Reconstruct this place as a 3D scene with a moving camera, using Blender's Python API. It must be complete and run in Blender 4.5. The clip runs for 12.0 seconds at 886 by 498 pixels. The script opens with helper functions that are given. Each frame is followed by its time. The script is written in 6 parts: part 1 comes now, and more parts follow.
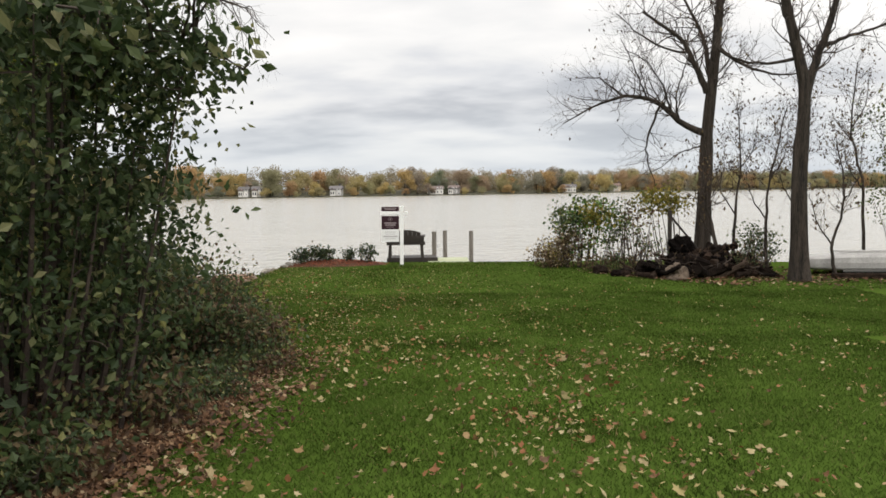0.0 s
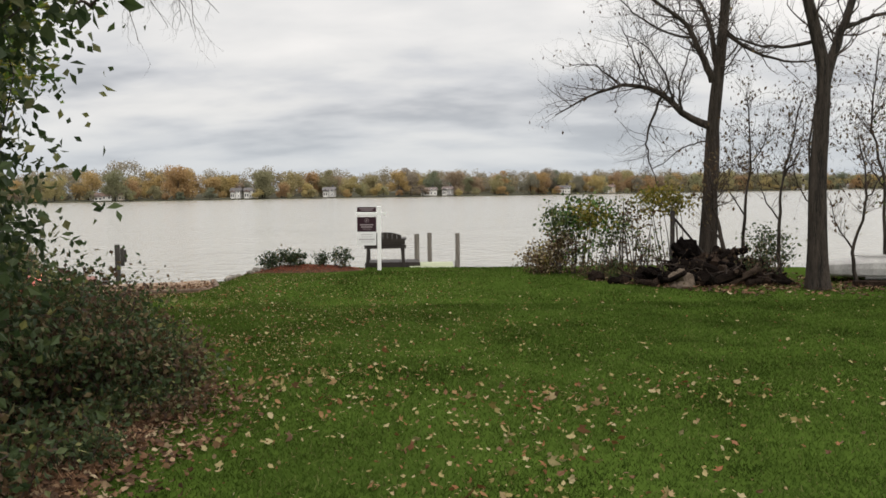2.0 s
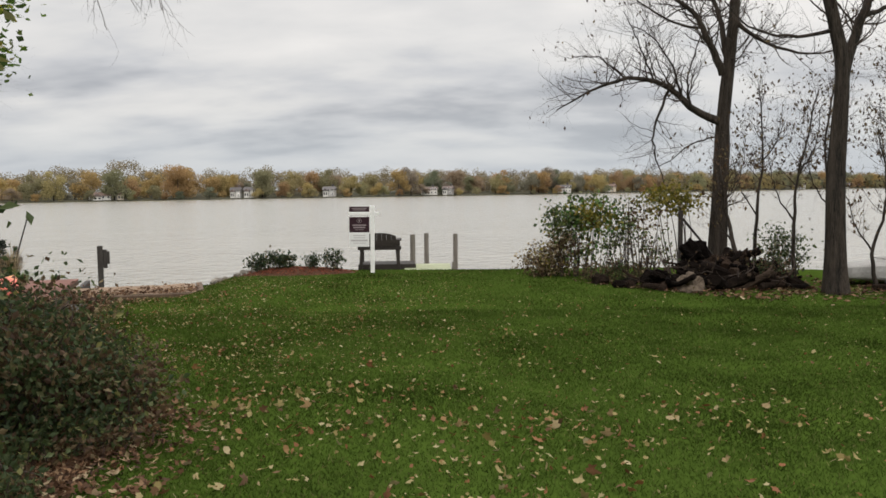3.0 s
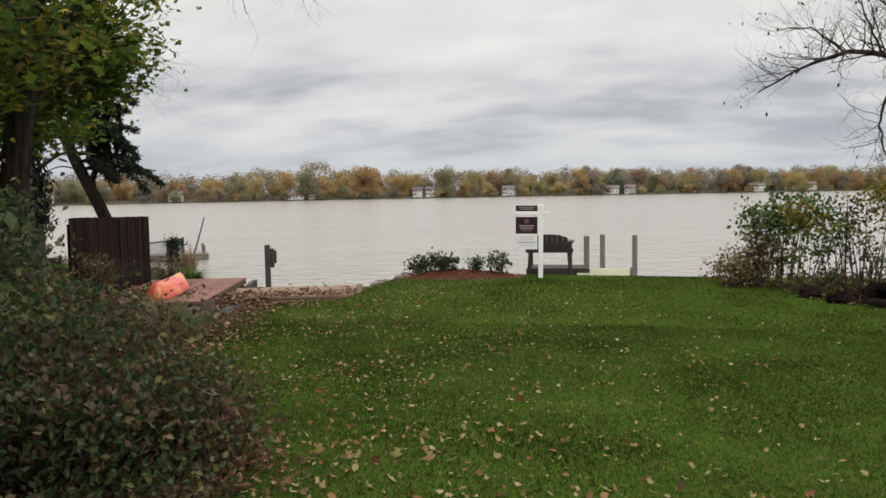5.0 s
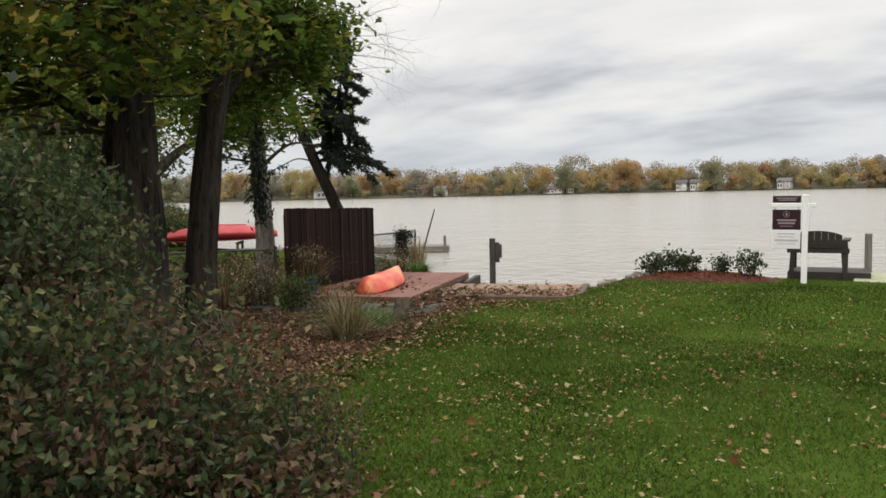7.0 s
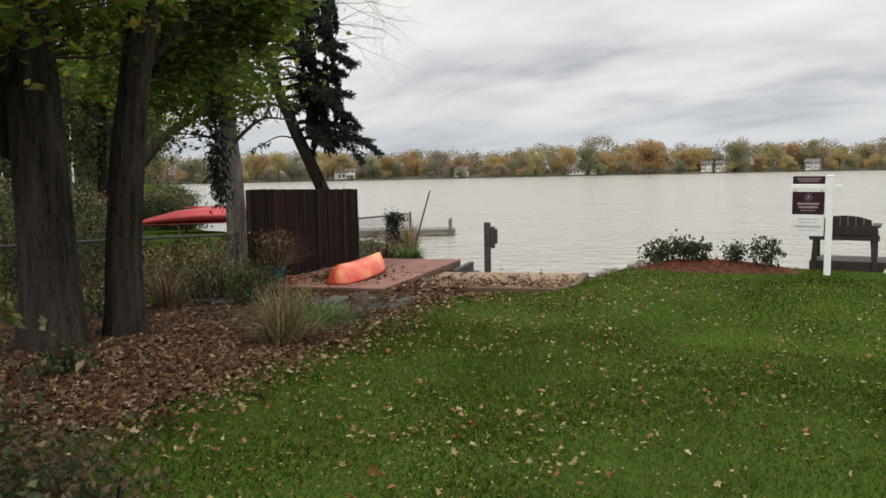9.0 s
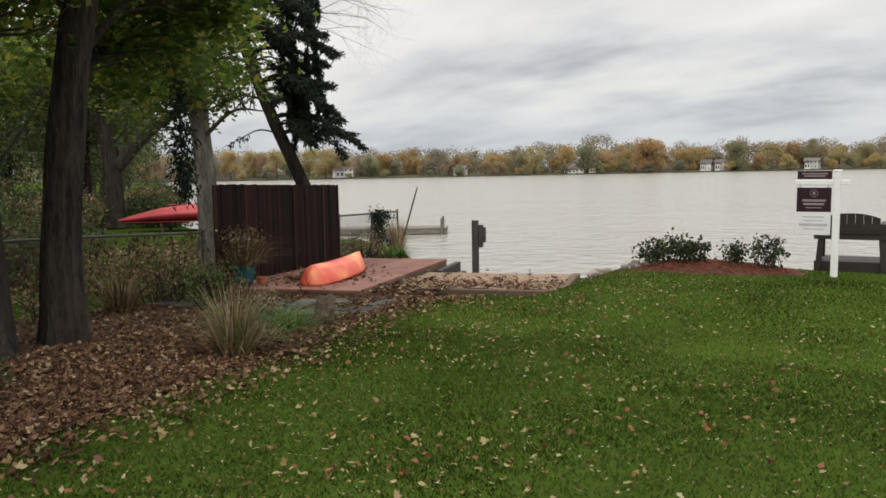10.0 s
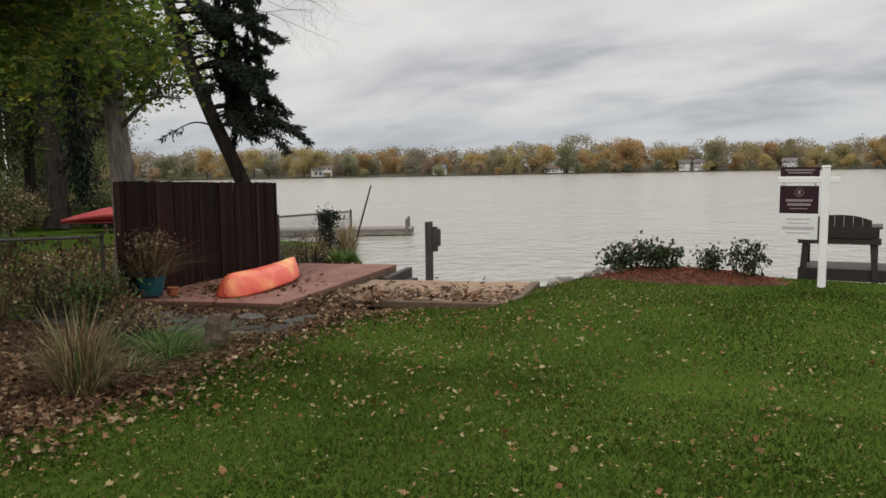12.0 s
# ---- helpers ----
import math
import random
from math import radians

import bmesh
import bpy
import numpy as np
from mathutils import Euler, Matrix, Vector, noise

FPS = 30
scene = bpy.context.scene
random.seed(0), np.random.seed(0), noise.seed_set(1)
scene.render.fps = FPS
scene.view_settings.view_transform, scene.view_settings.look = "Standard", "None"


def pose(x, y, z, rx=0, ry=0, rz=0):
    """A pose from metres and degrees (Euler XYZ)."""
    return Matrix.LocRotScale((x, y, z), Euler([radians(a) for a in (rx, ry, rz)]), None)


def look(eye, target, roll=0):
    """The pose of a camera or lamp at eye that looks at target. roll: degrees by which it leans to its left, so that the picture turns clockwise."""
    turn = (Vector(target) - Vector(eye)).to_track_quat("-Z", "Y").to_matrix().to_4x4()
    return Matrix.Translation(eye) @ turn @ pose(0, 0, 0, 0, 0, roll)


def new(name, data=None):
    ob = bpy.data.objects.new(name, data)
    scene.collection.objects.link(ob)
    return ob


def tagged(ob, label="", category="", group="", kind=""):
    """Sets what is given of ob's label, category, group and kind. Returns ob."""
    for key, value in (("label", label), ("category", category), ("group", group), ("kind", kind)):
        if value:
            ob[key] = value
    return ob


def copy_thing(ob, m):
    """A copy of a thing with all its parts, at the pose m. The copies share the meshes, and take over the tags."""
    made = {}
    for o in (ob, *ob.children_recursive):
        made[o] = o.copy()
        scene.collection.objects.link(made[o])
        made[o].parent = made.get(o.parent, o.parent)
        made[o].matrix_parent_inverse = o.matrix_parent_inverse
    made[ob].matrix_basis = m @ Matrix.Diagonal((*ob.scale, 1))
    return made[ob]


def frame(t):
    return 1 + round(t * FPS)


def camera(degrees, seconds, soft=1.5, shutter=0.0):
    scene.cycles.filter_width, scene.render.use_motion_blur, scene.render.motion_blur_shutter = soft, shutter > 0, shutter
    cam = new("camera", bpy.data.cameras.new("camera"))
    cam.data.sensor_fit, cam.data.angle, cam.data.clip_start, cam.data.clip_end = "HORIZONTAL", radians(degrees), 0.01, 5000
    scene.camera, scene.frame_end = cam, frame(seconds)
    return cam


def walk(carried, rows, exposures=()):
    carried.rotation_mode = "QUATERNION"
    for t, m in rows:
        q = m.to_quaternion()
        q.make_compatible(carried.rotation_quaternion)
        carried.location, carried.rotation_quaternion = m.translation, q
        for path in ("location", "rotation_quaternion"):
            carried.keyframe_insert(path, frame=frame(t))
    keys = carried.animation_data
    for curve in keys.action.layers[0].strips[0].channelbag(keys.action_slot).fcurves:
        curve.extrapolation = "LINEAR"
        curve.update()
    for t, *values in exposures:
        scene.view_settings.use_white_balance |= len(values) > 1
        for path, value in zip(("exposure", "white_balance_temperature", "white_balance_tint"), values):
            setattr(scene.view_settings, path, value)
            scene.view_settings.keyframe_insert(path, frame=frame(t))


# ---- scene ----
cam = camera(57.6, 12.0, soft=1.6)
METRES, EYE, TILT, LEAN, TURN = 10.67, 1.6, -2.2, 0.0, 0.0
ROWS = [
    (0.0, 0.0, 0.0, 0.0, -0.02, -2.07, 0.67),
    (0.5, 0.0108, 0.0501, -0.0005, -0.17, -2.05, 0.69),
    (1.0, 0.0161, 0.0923, 0.0005, -0.27, -1.96, 0.67),
    (1.5, 0.0248, 0.1388, 0.0, -0.34, -1.98, 0.67),
    (2.0, 0.0312, 0.1773, -0.0004, -0.41, -1.97, 0.67),
    (2.5, 0.037, 0.221, 0.0006, -0.47, -2.0, 0.69),
    (4.5, 0.0498, 0.3814, 0.0022, 6.17, -1.94, 0.52),
    (5.0, 0.0521, 0.4183, 0.0035, 12.34, -1.95, 0.41),
    (5.5, 0.0565, 0.4598, 0.0032, 17.79, -1.97, 0.27),
    (6.0, 0.0594, 0.4988, 0.0026, 23.52, -2.03, 0.17),
    (6.5, 0.063, 0.541, 0.0015, 27.45, -2.09, 0.09),
    (7.0, 0.0634, 0.5921, -0.0001, 30.66, -2.3, 0.03),
    (9.0, 0.051, 0.7502, 0.0017, 32.3, -3.63, -0.07),
    (9.5, 0.0431, 0.7869, -0.0008, 32.2, -3.64, -0.13),
    (10.0, 0.0309, 0.8345, -0.0023, 32.25, -3.73, -0.15),
    (10.5, 0.0221, 0.8758, -0.0028, 32.4, -3.82, -0.17),
    (11.0, 0.0138, 0.9178, -0.0033, 32.35, -3.86, -0.22),
    (11.5, 0.0096, 0.9523, -0.0029, 32.28, -3.85, -0.25),
    (12.0, 0.001, 0.9894, -0.0029, 30.9, -3.76, -0.23),
]
walk(cam, [(t, pose(0, 0, EYE, TILT, LEAN, TURN) @ pose(METRES * x, METRES * y, METRES * z, 90 + pitch, roll, yaw)) for t, x, y, z, yaw, pitch, roll in ROWS],
     exposures=((0.0, 0.28), (1.5, 0.14), (2.5, 0.0), (4.5, -0.06), (6.0, 0.10), (7.0, 0.13), (9.5, 0.05), (11.0, 0.0), (12.0, -0.16)))

# ---- world and sun ----
SUN_EL, SUN_AZ = radians(38), radians(200)
world = bpy.data.worlds.new("overcast_sky")
scene.world = world
world.use_nodes = True


def sky_nodes():
    nt = world.node_tree
    nt.nodes.clear()
    N, L = nt.nodes.new, nt.links.new
    out = N("ShaderNodeOutputWorld")
    clear = N("ShaderNodeTexSky")
    clear.sky_type, clear.sun_disc, clear.sun_elevation, clear.sun_rotation = "NISHITA", False, SUN_EL, SUN_AZ
    bg_clear = N("ShaderNodeBackground")
    bg_clear.inputs["Strength"].default_value = 0.1
    L(clear.outputs[0], bg_clear.inputs["Color"])
    tc = N("ShaderNodeTexCoord")
    sep = N("ShaderNodeSeparateXYZ")
    L(tc.outputs["Generated"], sep.inputs[0])

    def m(op, a, b):
        n = N("ShaderNodeMath")
        n.operation = op
        for k, v in enumerate((a, b)):
            if isinstance(v, (int, float)):
                n.inputs[k].default_value = v
            else:
                L(v, n.inputs[k])
        return n.outputs[0]
    # the cloud layer is a flat sheet overhead: x and y divided by height
    h = m("ADD", m("MAXIMUM", sep.outputs[2], 0.0), 0.26)
    comb = N("ShaderNodeCombineXYZ")
    L(m("DIVIDE", sep.outputs[0], h), comb.inputs[0])
    L(m("DIVIDE", sep.outputs[1], h), comb.inputs[1])

    def cloud(scale, detail, rough, loc):
        mp = N("ShaderNodeMapping")
        mp.inputs["Location"].default_value = loc
        mp.inputs["Scale"].default_value = (0.62, 1.0, 1.0)
        mp.inputs["Rotation"].default_value = (0, 0, radians(16))
        L(comb.outputs[0], mp.inputs[0])
        n = N("ShaderNodeTexNoise")
        n.inputs["Scale"].default_value, n.inputs["Detail"].default_value, n.inputs["Roughness"].default_value = scale, detail, rough
        n.inputs["Distortion"].default_value = 0.1
        L(mp.outputs[0], n.inputs["Vector"])
        return n.outputs["Fac"]
    both = m("ADD", m("MULTIPLY", cloud(1.7, 3, 0.45, (3.1, 1.2, 0)), 0.6), m("MULTIPLY", cloud(4.2, 4, 0.5, (7.7, 4.1, 2)), 0.40))
    # clouds look thinner and lighter towards the zenith
    lit = m("ADD", m("ADD", m("MULTIPLY", m("SUBTRACT", both, 0.5), 0.95), 0.515), m("MULTIPLY", sep.outputs[2], 0.42))
    ramp = N("ShaderNodeValToRGB")
    e = ramp.color_ramp.elements
    e[0].position, e[0].color = 0.37, (0.41, 0.42, 0.455, 1)
    e[1].position, e[1].color = 0.74, (1.0, 0.965, 0.93, 1)
    for p, c in ((0.46, (0.51, 0.52, 0.55, 1)), (0.53, (0.70, 0.70, 0.715, 1)), (0.60, (0.84, 0.825, 0.81, 1))):
        k = e.new(p)
        k.color = c
    L(lit, ramp.inputs[0])
    # pale blue-grey haze low over the far shore
    haze = N("ShaderNodeMix")
    haze.data_type = "RGBA"
    low = N("ShaderNodeMapRange")
    low.inputs["From Min"].default_value, low.inputs["From Max"].default_value = 0.0, 0.10
    low.inputs["To Min"].default_value, low.inputs["To Max"].default_value = 0.75, 0.0
    L(sep.outputs[2], low.inputs["Value"])
    L(low.outputs[0], haze.inputs["Factor"])
    L(ramp.outputs[0], haze.inputs["A"])
    haze.inputs["B"].default_value = (0.57, 0.625, 0.69, 1)
    # an overcast sky is brightest overhead
    zen = N("ShaderNodeMapRange")
    zen.interpolation_type = "SMOOTHSTEP"
    zen.inputs["From Min"].default_value, zen.inputs["From Max"].default_value = 0.27, 0.85
    zen.inputs["To Min"].default_value, zen.inputs["To Max"].default_value = 0.93, 2.3
    L(sep.outputs[2], zen.inputs["Value"])
    bg = N("ShaderNodeBackground")
    L(zen.outputs[0], bg.inputs["Strength"])
    L(haze.outputs["Result"], bg.inputs["Color"])
    mix = N("ShaderNodeMixShader")
    mix.inputs[0].default_value = 0.94
    L(bg_clear.outputs[0], mix.inputs[1])
    L(bg.outputs[0], mix.inputs[2])
    L(mix.outputs[0], out.inputs[0])


sky_nodes()
sun_data = bpy.data.lights.new("sun", "SUN")
sun_data.energy, sun_data.angle, sun_data.color = 0.9, radians(20), (1.0, 0.96, 0.90)
sun = new("sun", sun_data)
sun.matrix_world = look((-40 * math.sin(SUN_AZ), -60, 55), (0, 8, 0))


# ---- materials ----
def ramp_stops(node, stops):
    e = node.color_ramp.elements
    e[0].position, e[0].color = stops[0][0], (*stops[0][1], 1)
    e[1].position, e[1].color = stops[-1][0], (*stops[-1][1], 1)
    for p, c in stops[1:-1]:
        k = e.new(p)
        k.color = (*c, 1)


def material(name, dark, light, scale=8.0, rough=0.8, bump=0.3, metal=0.0, stretch=(1, 1, 1), fine=6.0, stops=None, pick="", vary=0.25, leaf=0.0, spec=0.3, depth=0.02, edge=0.2):
    """A surface with coarse and fine variation. stops with pick 'island' or 'object': one colour for each piece."""
    mt = bpy.data.materials.new(name)
    mt.use_nodes = True
    nt = mt.node_tree
    N, L = nt.nodes.new, nt.links.new
    bsdf = nt.nodes["Principled BSDF"]
    out = nt.nodes["Material Output"]
    tc = N("ShaderNodeTexCoord")
    mp = N("ShaderNodeMapping")
    mp.inputs["Scale"].default_value = stretch
    L(tc.outputs["Object"], mp.inputs[0])
    n1, n2 = N("ShaderNodeTexNoise"), N("ShaderNodeTexNoise")
    for n, s in ((n1, scale), (n2, scale * fine)):
        n.inputs["Scale"].default_value, n.inputs["Detail"].default_value, n.inputs["Roughness"].default_value = s, 5, 0.6
        L(mp.outputs[0], n.inputs["Vector"])
    mixf = N("ShaderNodeMath")
    mixf.operation = "MULTIPLY_ADD"
    mixf.inputs[1].default_value = 0.45
    L(n2.outputs["Fac"], mixf.inputs[0])
    half = N("ShaderNodeMath")
    half.operation = "MULTIPLY"
    half.inputs[1].default_value = 0.55
    L(n1.outputs["Fac"], half.inputs[0])
    L(half.outputs[0], mixf.inputs[2])
    rp = N("ShaderNodeValToRGB")
    L(mixf.outputs[0], rp.inputs[0])
    if stops:
        src = N("ShaderNodeNewGeometry").outputs["Random Per Island"] if pick == "island" else N("ShaderNodeObjectInfo").outputs["Random"]
        pickr = N("ShaderNodeValToRGB")
        ramp_stops(pickr, stops)
        L(src, pickr.inputs[0])
        ramp_stops(rp, [(0.5 - edge, (1 - vary,) * 3), (0.5 + edge, (1.0,) * 3)])
        mul = N("ShaderNodeMix")
        mul.data_type, mul.blend_type = "RGBA", "MULTIPLY"
        mul.inputs["Factor"].default_value = 1.0
        L(pickr.outputs[0], mul.inputs["A"])
        L(rp.outputs[0], mul.inputs["B"])
        col = mul.outputs["Result"]
    else:
        ramp_stops(rp, [(0.5 - edge, dark), (0.5 + edge, light)])
        col = rp.outputs[0]
    L(col, bsdf.inputs["Base Color"])
    bsdf.inputs["Roughness"].default_value, bsdf.inputs["Metallic"].default_value = rough, metal
    bsdf.inputs["Specular IOR Level"].default_value = spec
    if bump:
        b = N("ShaderNodeBump")
        b.inputs["Strength"].default_value, b.inputs["Distance"].default_value = bump, depth
        L(mixf.outputs[0], b.inputs["Height"])
        L(b.outputs[0], bsdf.inputs["Normal"])
    if leaf:
        tr = N("ShaderNodeBsdfTranslucent")
        L(col, tr.inputs["Color"])
        mx = N("ShaderNodeMixShader")
        mx.inputs[0].default_value = leaf
        L(bsdf.outputs[0], mx.inputs[1])
        L(tr.outputs[0], mx.inputs[2])
        L(mx.outputs[0], out.inputs[0])
    return mt


M_SOIL = material("lawn_turf", (0.034, 0.056, 0.010), (0.056, 0.092, 0.015), 0.8, 1.0, 0.5, fine=20, spec=0.0)
M_BED = material("leaf_mulch_soil", (0.030, 0.018, 0.010), (0.105, 0.054, 0.027), 6, 0.95, 0.8, fine=8)
M_GRASS = material("grass_blade", None, None, 0.55, 1.0, 0, stops=[(0, (0.040, 0.070, 0.013)), (0.5, (0.056, 0.095, 0.016)), (0.88, (0.078, 0.124, 0.023)), (1, (0.18, 0.175, 0.07))], pick="island", vary=0.55, leaf=0.3, spec=0.0, fine=3.5, edge=0.1)
M_FALLEN = material("fallen_leaf", None, None, 30, 0.75, 0.2, stops=[(0, (0.22, 0.17, 0.055)), (0.25, (0.32, 0.26, 0.11)), (0.45, (0.38, 0.32, 0.18)), (0.62, (0.24, 0.14, 0.055)), (0.82, (0.24, 0.095, 0.038)), (1, (0.12, 0.068, 0.036))], pick="island", vary=0.3, leaf=0.15)
M_FALLEN_ONE = material("fallen_leaf_single", None, None, 30, 0.75, 0.2, stops=[(0, (0.22, 0.17, 0.055)), (0.25, (0.32, 0.26, 0.11)), (0.45, (0.38, 0.32, 0.18)), (0.62, (0.24, 0.14, 0.055)), (0.82, (0.24, 0.095, 0.038)), (1, (0.12, 0.068, 0.036))], pick="object", vary=0.3, leaf=0.15)
M_LITTER = material("brown_leaf_litter", None, None, 30, 0.85, 0.2, stops=[(0, (0.042, 0.022, 0.012)), (0.35, (0.090, 0.044, 0.021)), (0.65, (0.15, 0.076, 0.038)), (0.86, (0.25, 0.145, 0.078)), (1, (0.44, 0.35, 0.22))], pick="island", vary=0.35, leaf=0.1)
M_BANK = material("overgrown_bank", (0.020, 0.022, 0.012), (0.075, 0.068, 0.036), 0.4, 0.95, 0.3)
M_MULCH = material("red_bark_mulch", None, None, 30, 0.9, 0.2, stops=[(0, (0.10, 0.024, 0.012)), (0.6, (0.22, 0.055, 0.026)), (1, (0.34, 0.11, 0.055))], pick="island", vary=0.3)
M_BARK = material("dark_bark", (0.010, 0.008, 0.006), (0.066, 0.052, 0.041), 9, 0.95, 1.0, edge=0.11, stretch=(1, 1, 0.13), depth=0.06)
M_BARK_BLACK = material("wet_dark_bark", (0.007, 0.006, 0.005), (0.060, 0.047, 0.037), 9, 0.95, 1.0, edge=0.11, stretch=(1, 1, 0.13), depth=0.06)
M_BARK_GREY = material("grey_bark", (0.060, 0.052, 0.045), (0.23, 0.205, 0.18), 8, 0.95, 1.0, edge=0.12, stretch=(1, 1, 0.16), depth=0.05)
M_TWIG = material("thin_twig", (0.020, 0.014, 0.011), (0.075, 0.056, 0.044), 14, 0.9, 0.2)
M_MAPLE = material("maple_leaf", None, None, 5, 0.55, 0, stops=[(0, (0.052, 0.098, 0.020)), (0.5, (0.105, 0.172, 0.032)), (0.85, (0.19, 0.24, 0.042)), (1, (0.36, 0.31, 0.05))], pick="island", vary=0.3, leaf=0.65, spec=0.12)
M_HEDGE = material("thicket_leaf", None, None, 5, 0.65, 0, stops=[(0, (0.026, 0.044, 0.017)), (0.5, (0.056, 0.084, 0.030)), (0.85, (0.095, 0.125, 0.045)), (1, (0.22, 0.21, 0.10))], pick="island", vary=0.3, leaf=0.42, spec=0.3)
M_HEDGE_DRY = material("russet_thicket_leaf", None, None, 5, 0.7, 0, stops=[(0, (0.050, 0.027, 0.018)), (0.45, (0.105, 0.062, 0.033)), (0.8, (0.130, 0.098, 0.044)), (1, (0.26, 0.20, 0.11))], pick="island", vary=0.3, leaf=0.35)
M_SHRUB = material("shrub_leaf", None, None, 5, 0.5, 0, stops=[(0, (0.032, 0.058, 0.020)), (0.6, (0.085, 0.120, 0.044)), (1, (0.25, 0.24, 0.08))], pick="island", vary=0.3, leaf=0.42)
M_RHODO = material("evergreen_shrub_leaf", None, None, 5, 0.4, 0, stops=[(0, (0.012, 0.026, 0.010)), (0.6, (0.030, 0.050, 0.018)), (0.9, (0.075, 0.085, 0.034)), (1, (0.16, 0.10, 0.05))], pick="island", vary=0.3, leaf=0.2, spec=0.2)
M_YELLOW = material("yellow_autumn_leaf", None, None, 5, 0.6, 0, stops=[(0, (0.09, 0.10, 0.018)), (0.6, (0.22, 0.19, 0.03)), (1, (0.34, 0.26, 0.05))], pick="island", vary=0.3, leaf=0.4)
M_SPRUCE = material("spruce_needles", None, None, 5, 0.7, 0, stops=[(0, (0.006, 0.014, 0.009)), (0.7, (0.014, 0.028, 0.016)), (1, (0.030, 0.046, 0.024))], pick="island", vary=0.3, leaf=0.1)
M_STRAW = material("dry_grass", None, None, 5, 0.8, 0, stops=[(0, (0.15, 0.098, 0.050)), (0.5, (0.32, 0.235, 0.125)), (0.85, (0.47, 0.385, 0.23)), (1, (0.60, 0.53, 0.38))], pick="island", vary=0.3, leaf=0.4)
M_DAY = material("green_strap_leaf", None, None, 5, 0.6, 0, stops=[(0, (0.05, 0.12, 0.02)), (0.7, (0.10, 0.20, 0.04)), (1, (0.24, 0.28, 0.09))], pick="island", vary=0.3, leaf=0.3)
# far crowns: autumn hues paled and greyed, distance haze mixed into the colour
M_FAR = material("hazed_autumn_crown", None, None, 0.3, 0.9, 0, stops=[(0, (0.24, 0.24, 0.15)), (0.16, (0.34, 0.31, 0.17)), (0.32, (0.52, 0.40, 0.17)), (0.48, (0.46, 0.30, 0.15)), (0.6, (0.34, 0.29, 0.23)), (0.72, (0.20, 0.23, 0.15)), (0.84, (0.55, 0.44, 0.19)), (1, (0.32, 0.34, 0.20))], pick="object", vary=0.4, leaf=0.4, fine=5)
M_FARBACK = material("hazed_wood_crowns", None, None, 0.3, 0.9, 0, stops=[(0, (0.22, 0.20, 0.15)), (0.5, (0.31, 0.26, 0.17)), (1, (0.38, 0.31, 0.16))], pick="island", vary=0.35, leaf=0.4)
M_FENCE = material("red_brown_stained_board", None, None, 5, 0.8, 0.5, stops=[(0, (0.010, 0.0055, 0.005)), (0.5, (0.024, 0.0105, 0.008)), (0.85, (0.034, 0.015, 0.011)), (1, (0.055, 0.026, 0.019))], pick="object", spec=0.1, vary=0.7, edge=0.12, stretch=(3, 3, 0.3), depth=0.01)
M_DECK = material("worn_red_deck_paint", None, None, 2.2, 0.75, 0.3, stops=[(0, (0.20, 0.085, 0.065)), (0.6, (0.27, 0.125, 0.095)), (1, (0.33, 0.17, 0.13))], pick="object", vary=0.45, depth=0.006)
M_GREYWOOD = material("weathered_grey_wood", (0.085, 0.075, 0.062), (0.27, 0.25, 0.22), 4, 0.85, 0.5, stretch=(4, 0.5, 4), depth=0.01)
M_POSTWOOD = material("weathered_post_wood", (0.075, 0.066, 0.055), (0.22, 0.20, 0.175), 6, 0.88, 0.6, stretch=(3, 3, 0.35), depth=0.01)
M_POSTDARK = material("dark_grey_post_wood", (0.024, 0.022, 0.020), (0.085, 0.078, 0.070), 6, 0.88, 0.6, stretch=(3, 3, 0.35), depth=0.01)
M_PALEDECK = material("pale_green_dock_board", None, None, 3, 0.8, 0.4, stops=[(0, (0.33, 0.36, 0.23)), (1, (0.44, 0.46, 0.32))], pick="object", vary=0.35, depth=0.006)
M_SAND = material("sandy_timber_ramp", (0.15, 0.10, 0.066), (0.33, 0.235, 0.16), 3, 0.92, 0.6, fine=9)
M_TIMBER = material("brown_edge_timber", (0.055, 0.037, 0.026), (0.17, 0.115, 0.078), 4, 0.88, 0.5, stretch=(4, 0.5, 4), depth=0.01)
M_BENCH = material("dark_brown_bench_wood", (0.014, 0.011, 0.010), (0.045, 0.036, 0.031), 6, 0.6, 0.3, stretch=(0.5, 4, 4), depth=0.005)
M_WHITE = material("white_vinyl", (0.72, 0.72, 0.71), (0.82, 0.82, 0.81), 5, 0.45, 0.05)
M_MAROON = material("maroon_sign_face", (0.022, 0.007, 0.012), (0.034, 0.011, 0.018), 5, 0.4, 0)
M_SIGNWHITE = material("white_sign_face", (0.66, 0.66, 0.66), (0.76, 0.76, 0.76), 5, 0.45, 0)
M_INKPALE = material("pale_sign_print", (0.22, 0.18, 0.19), (0.30, 0.25, 0.26), 5, 0.5, 0)
M_INKGREY = material("grey_sign_print", (0.42, 0.40, 0.41), (0.48, 0.46, 0.47), 5, 0.5, 0)
M_ROCK = material("shore_stone", None, None, 6, 0.9, 0.6, stops=[(0, (0.14, 0.125, 0.105)), (0.6, (0.25, 0.225, 0.19)), (1, (0.38, 0.35, 0.30))], pick="object", vary=0.45)
M_DARKSTONE = material("dark_tan_boulder", (0.055, 0.042, 0.031), (0.17, 0.13, 0.095), 6, 0.9, 0.8)
M_ROOT = material("dark_rotting_wood", None, None, 7, 0.95, 0.9, stops=[(0, (0.006, 0.0045, 0.004)), (0.6, (0.018, 0.013, 0.010)), (0.9, (0.045, 0.030, 0.022)), (1, (0.085, 0.062, 0.046))], pick="object", vary=0.7, spec=0.05, edge=0.1, depth=0.06)
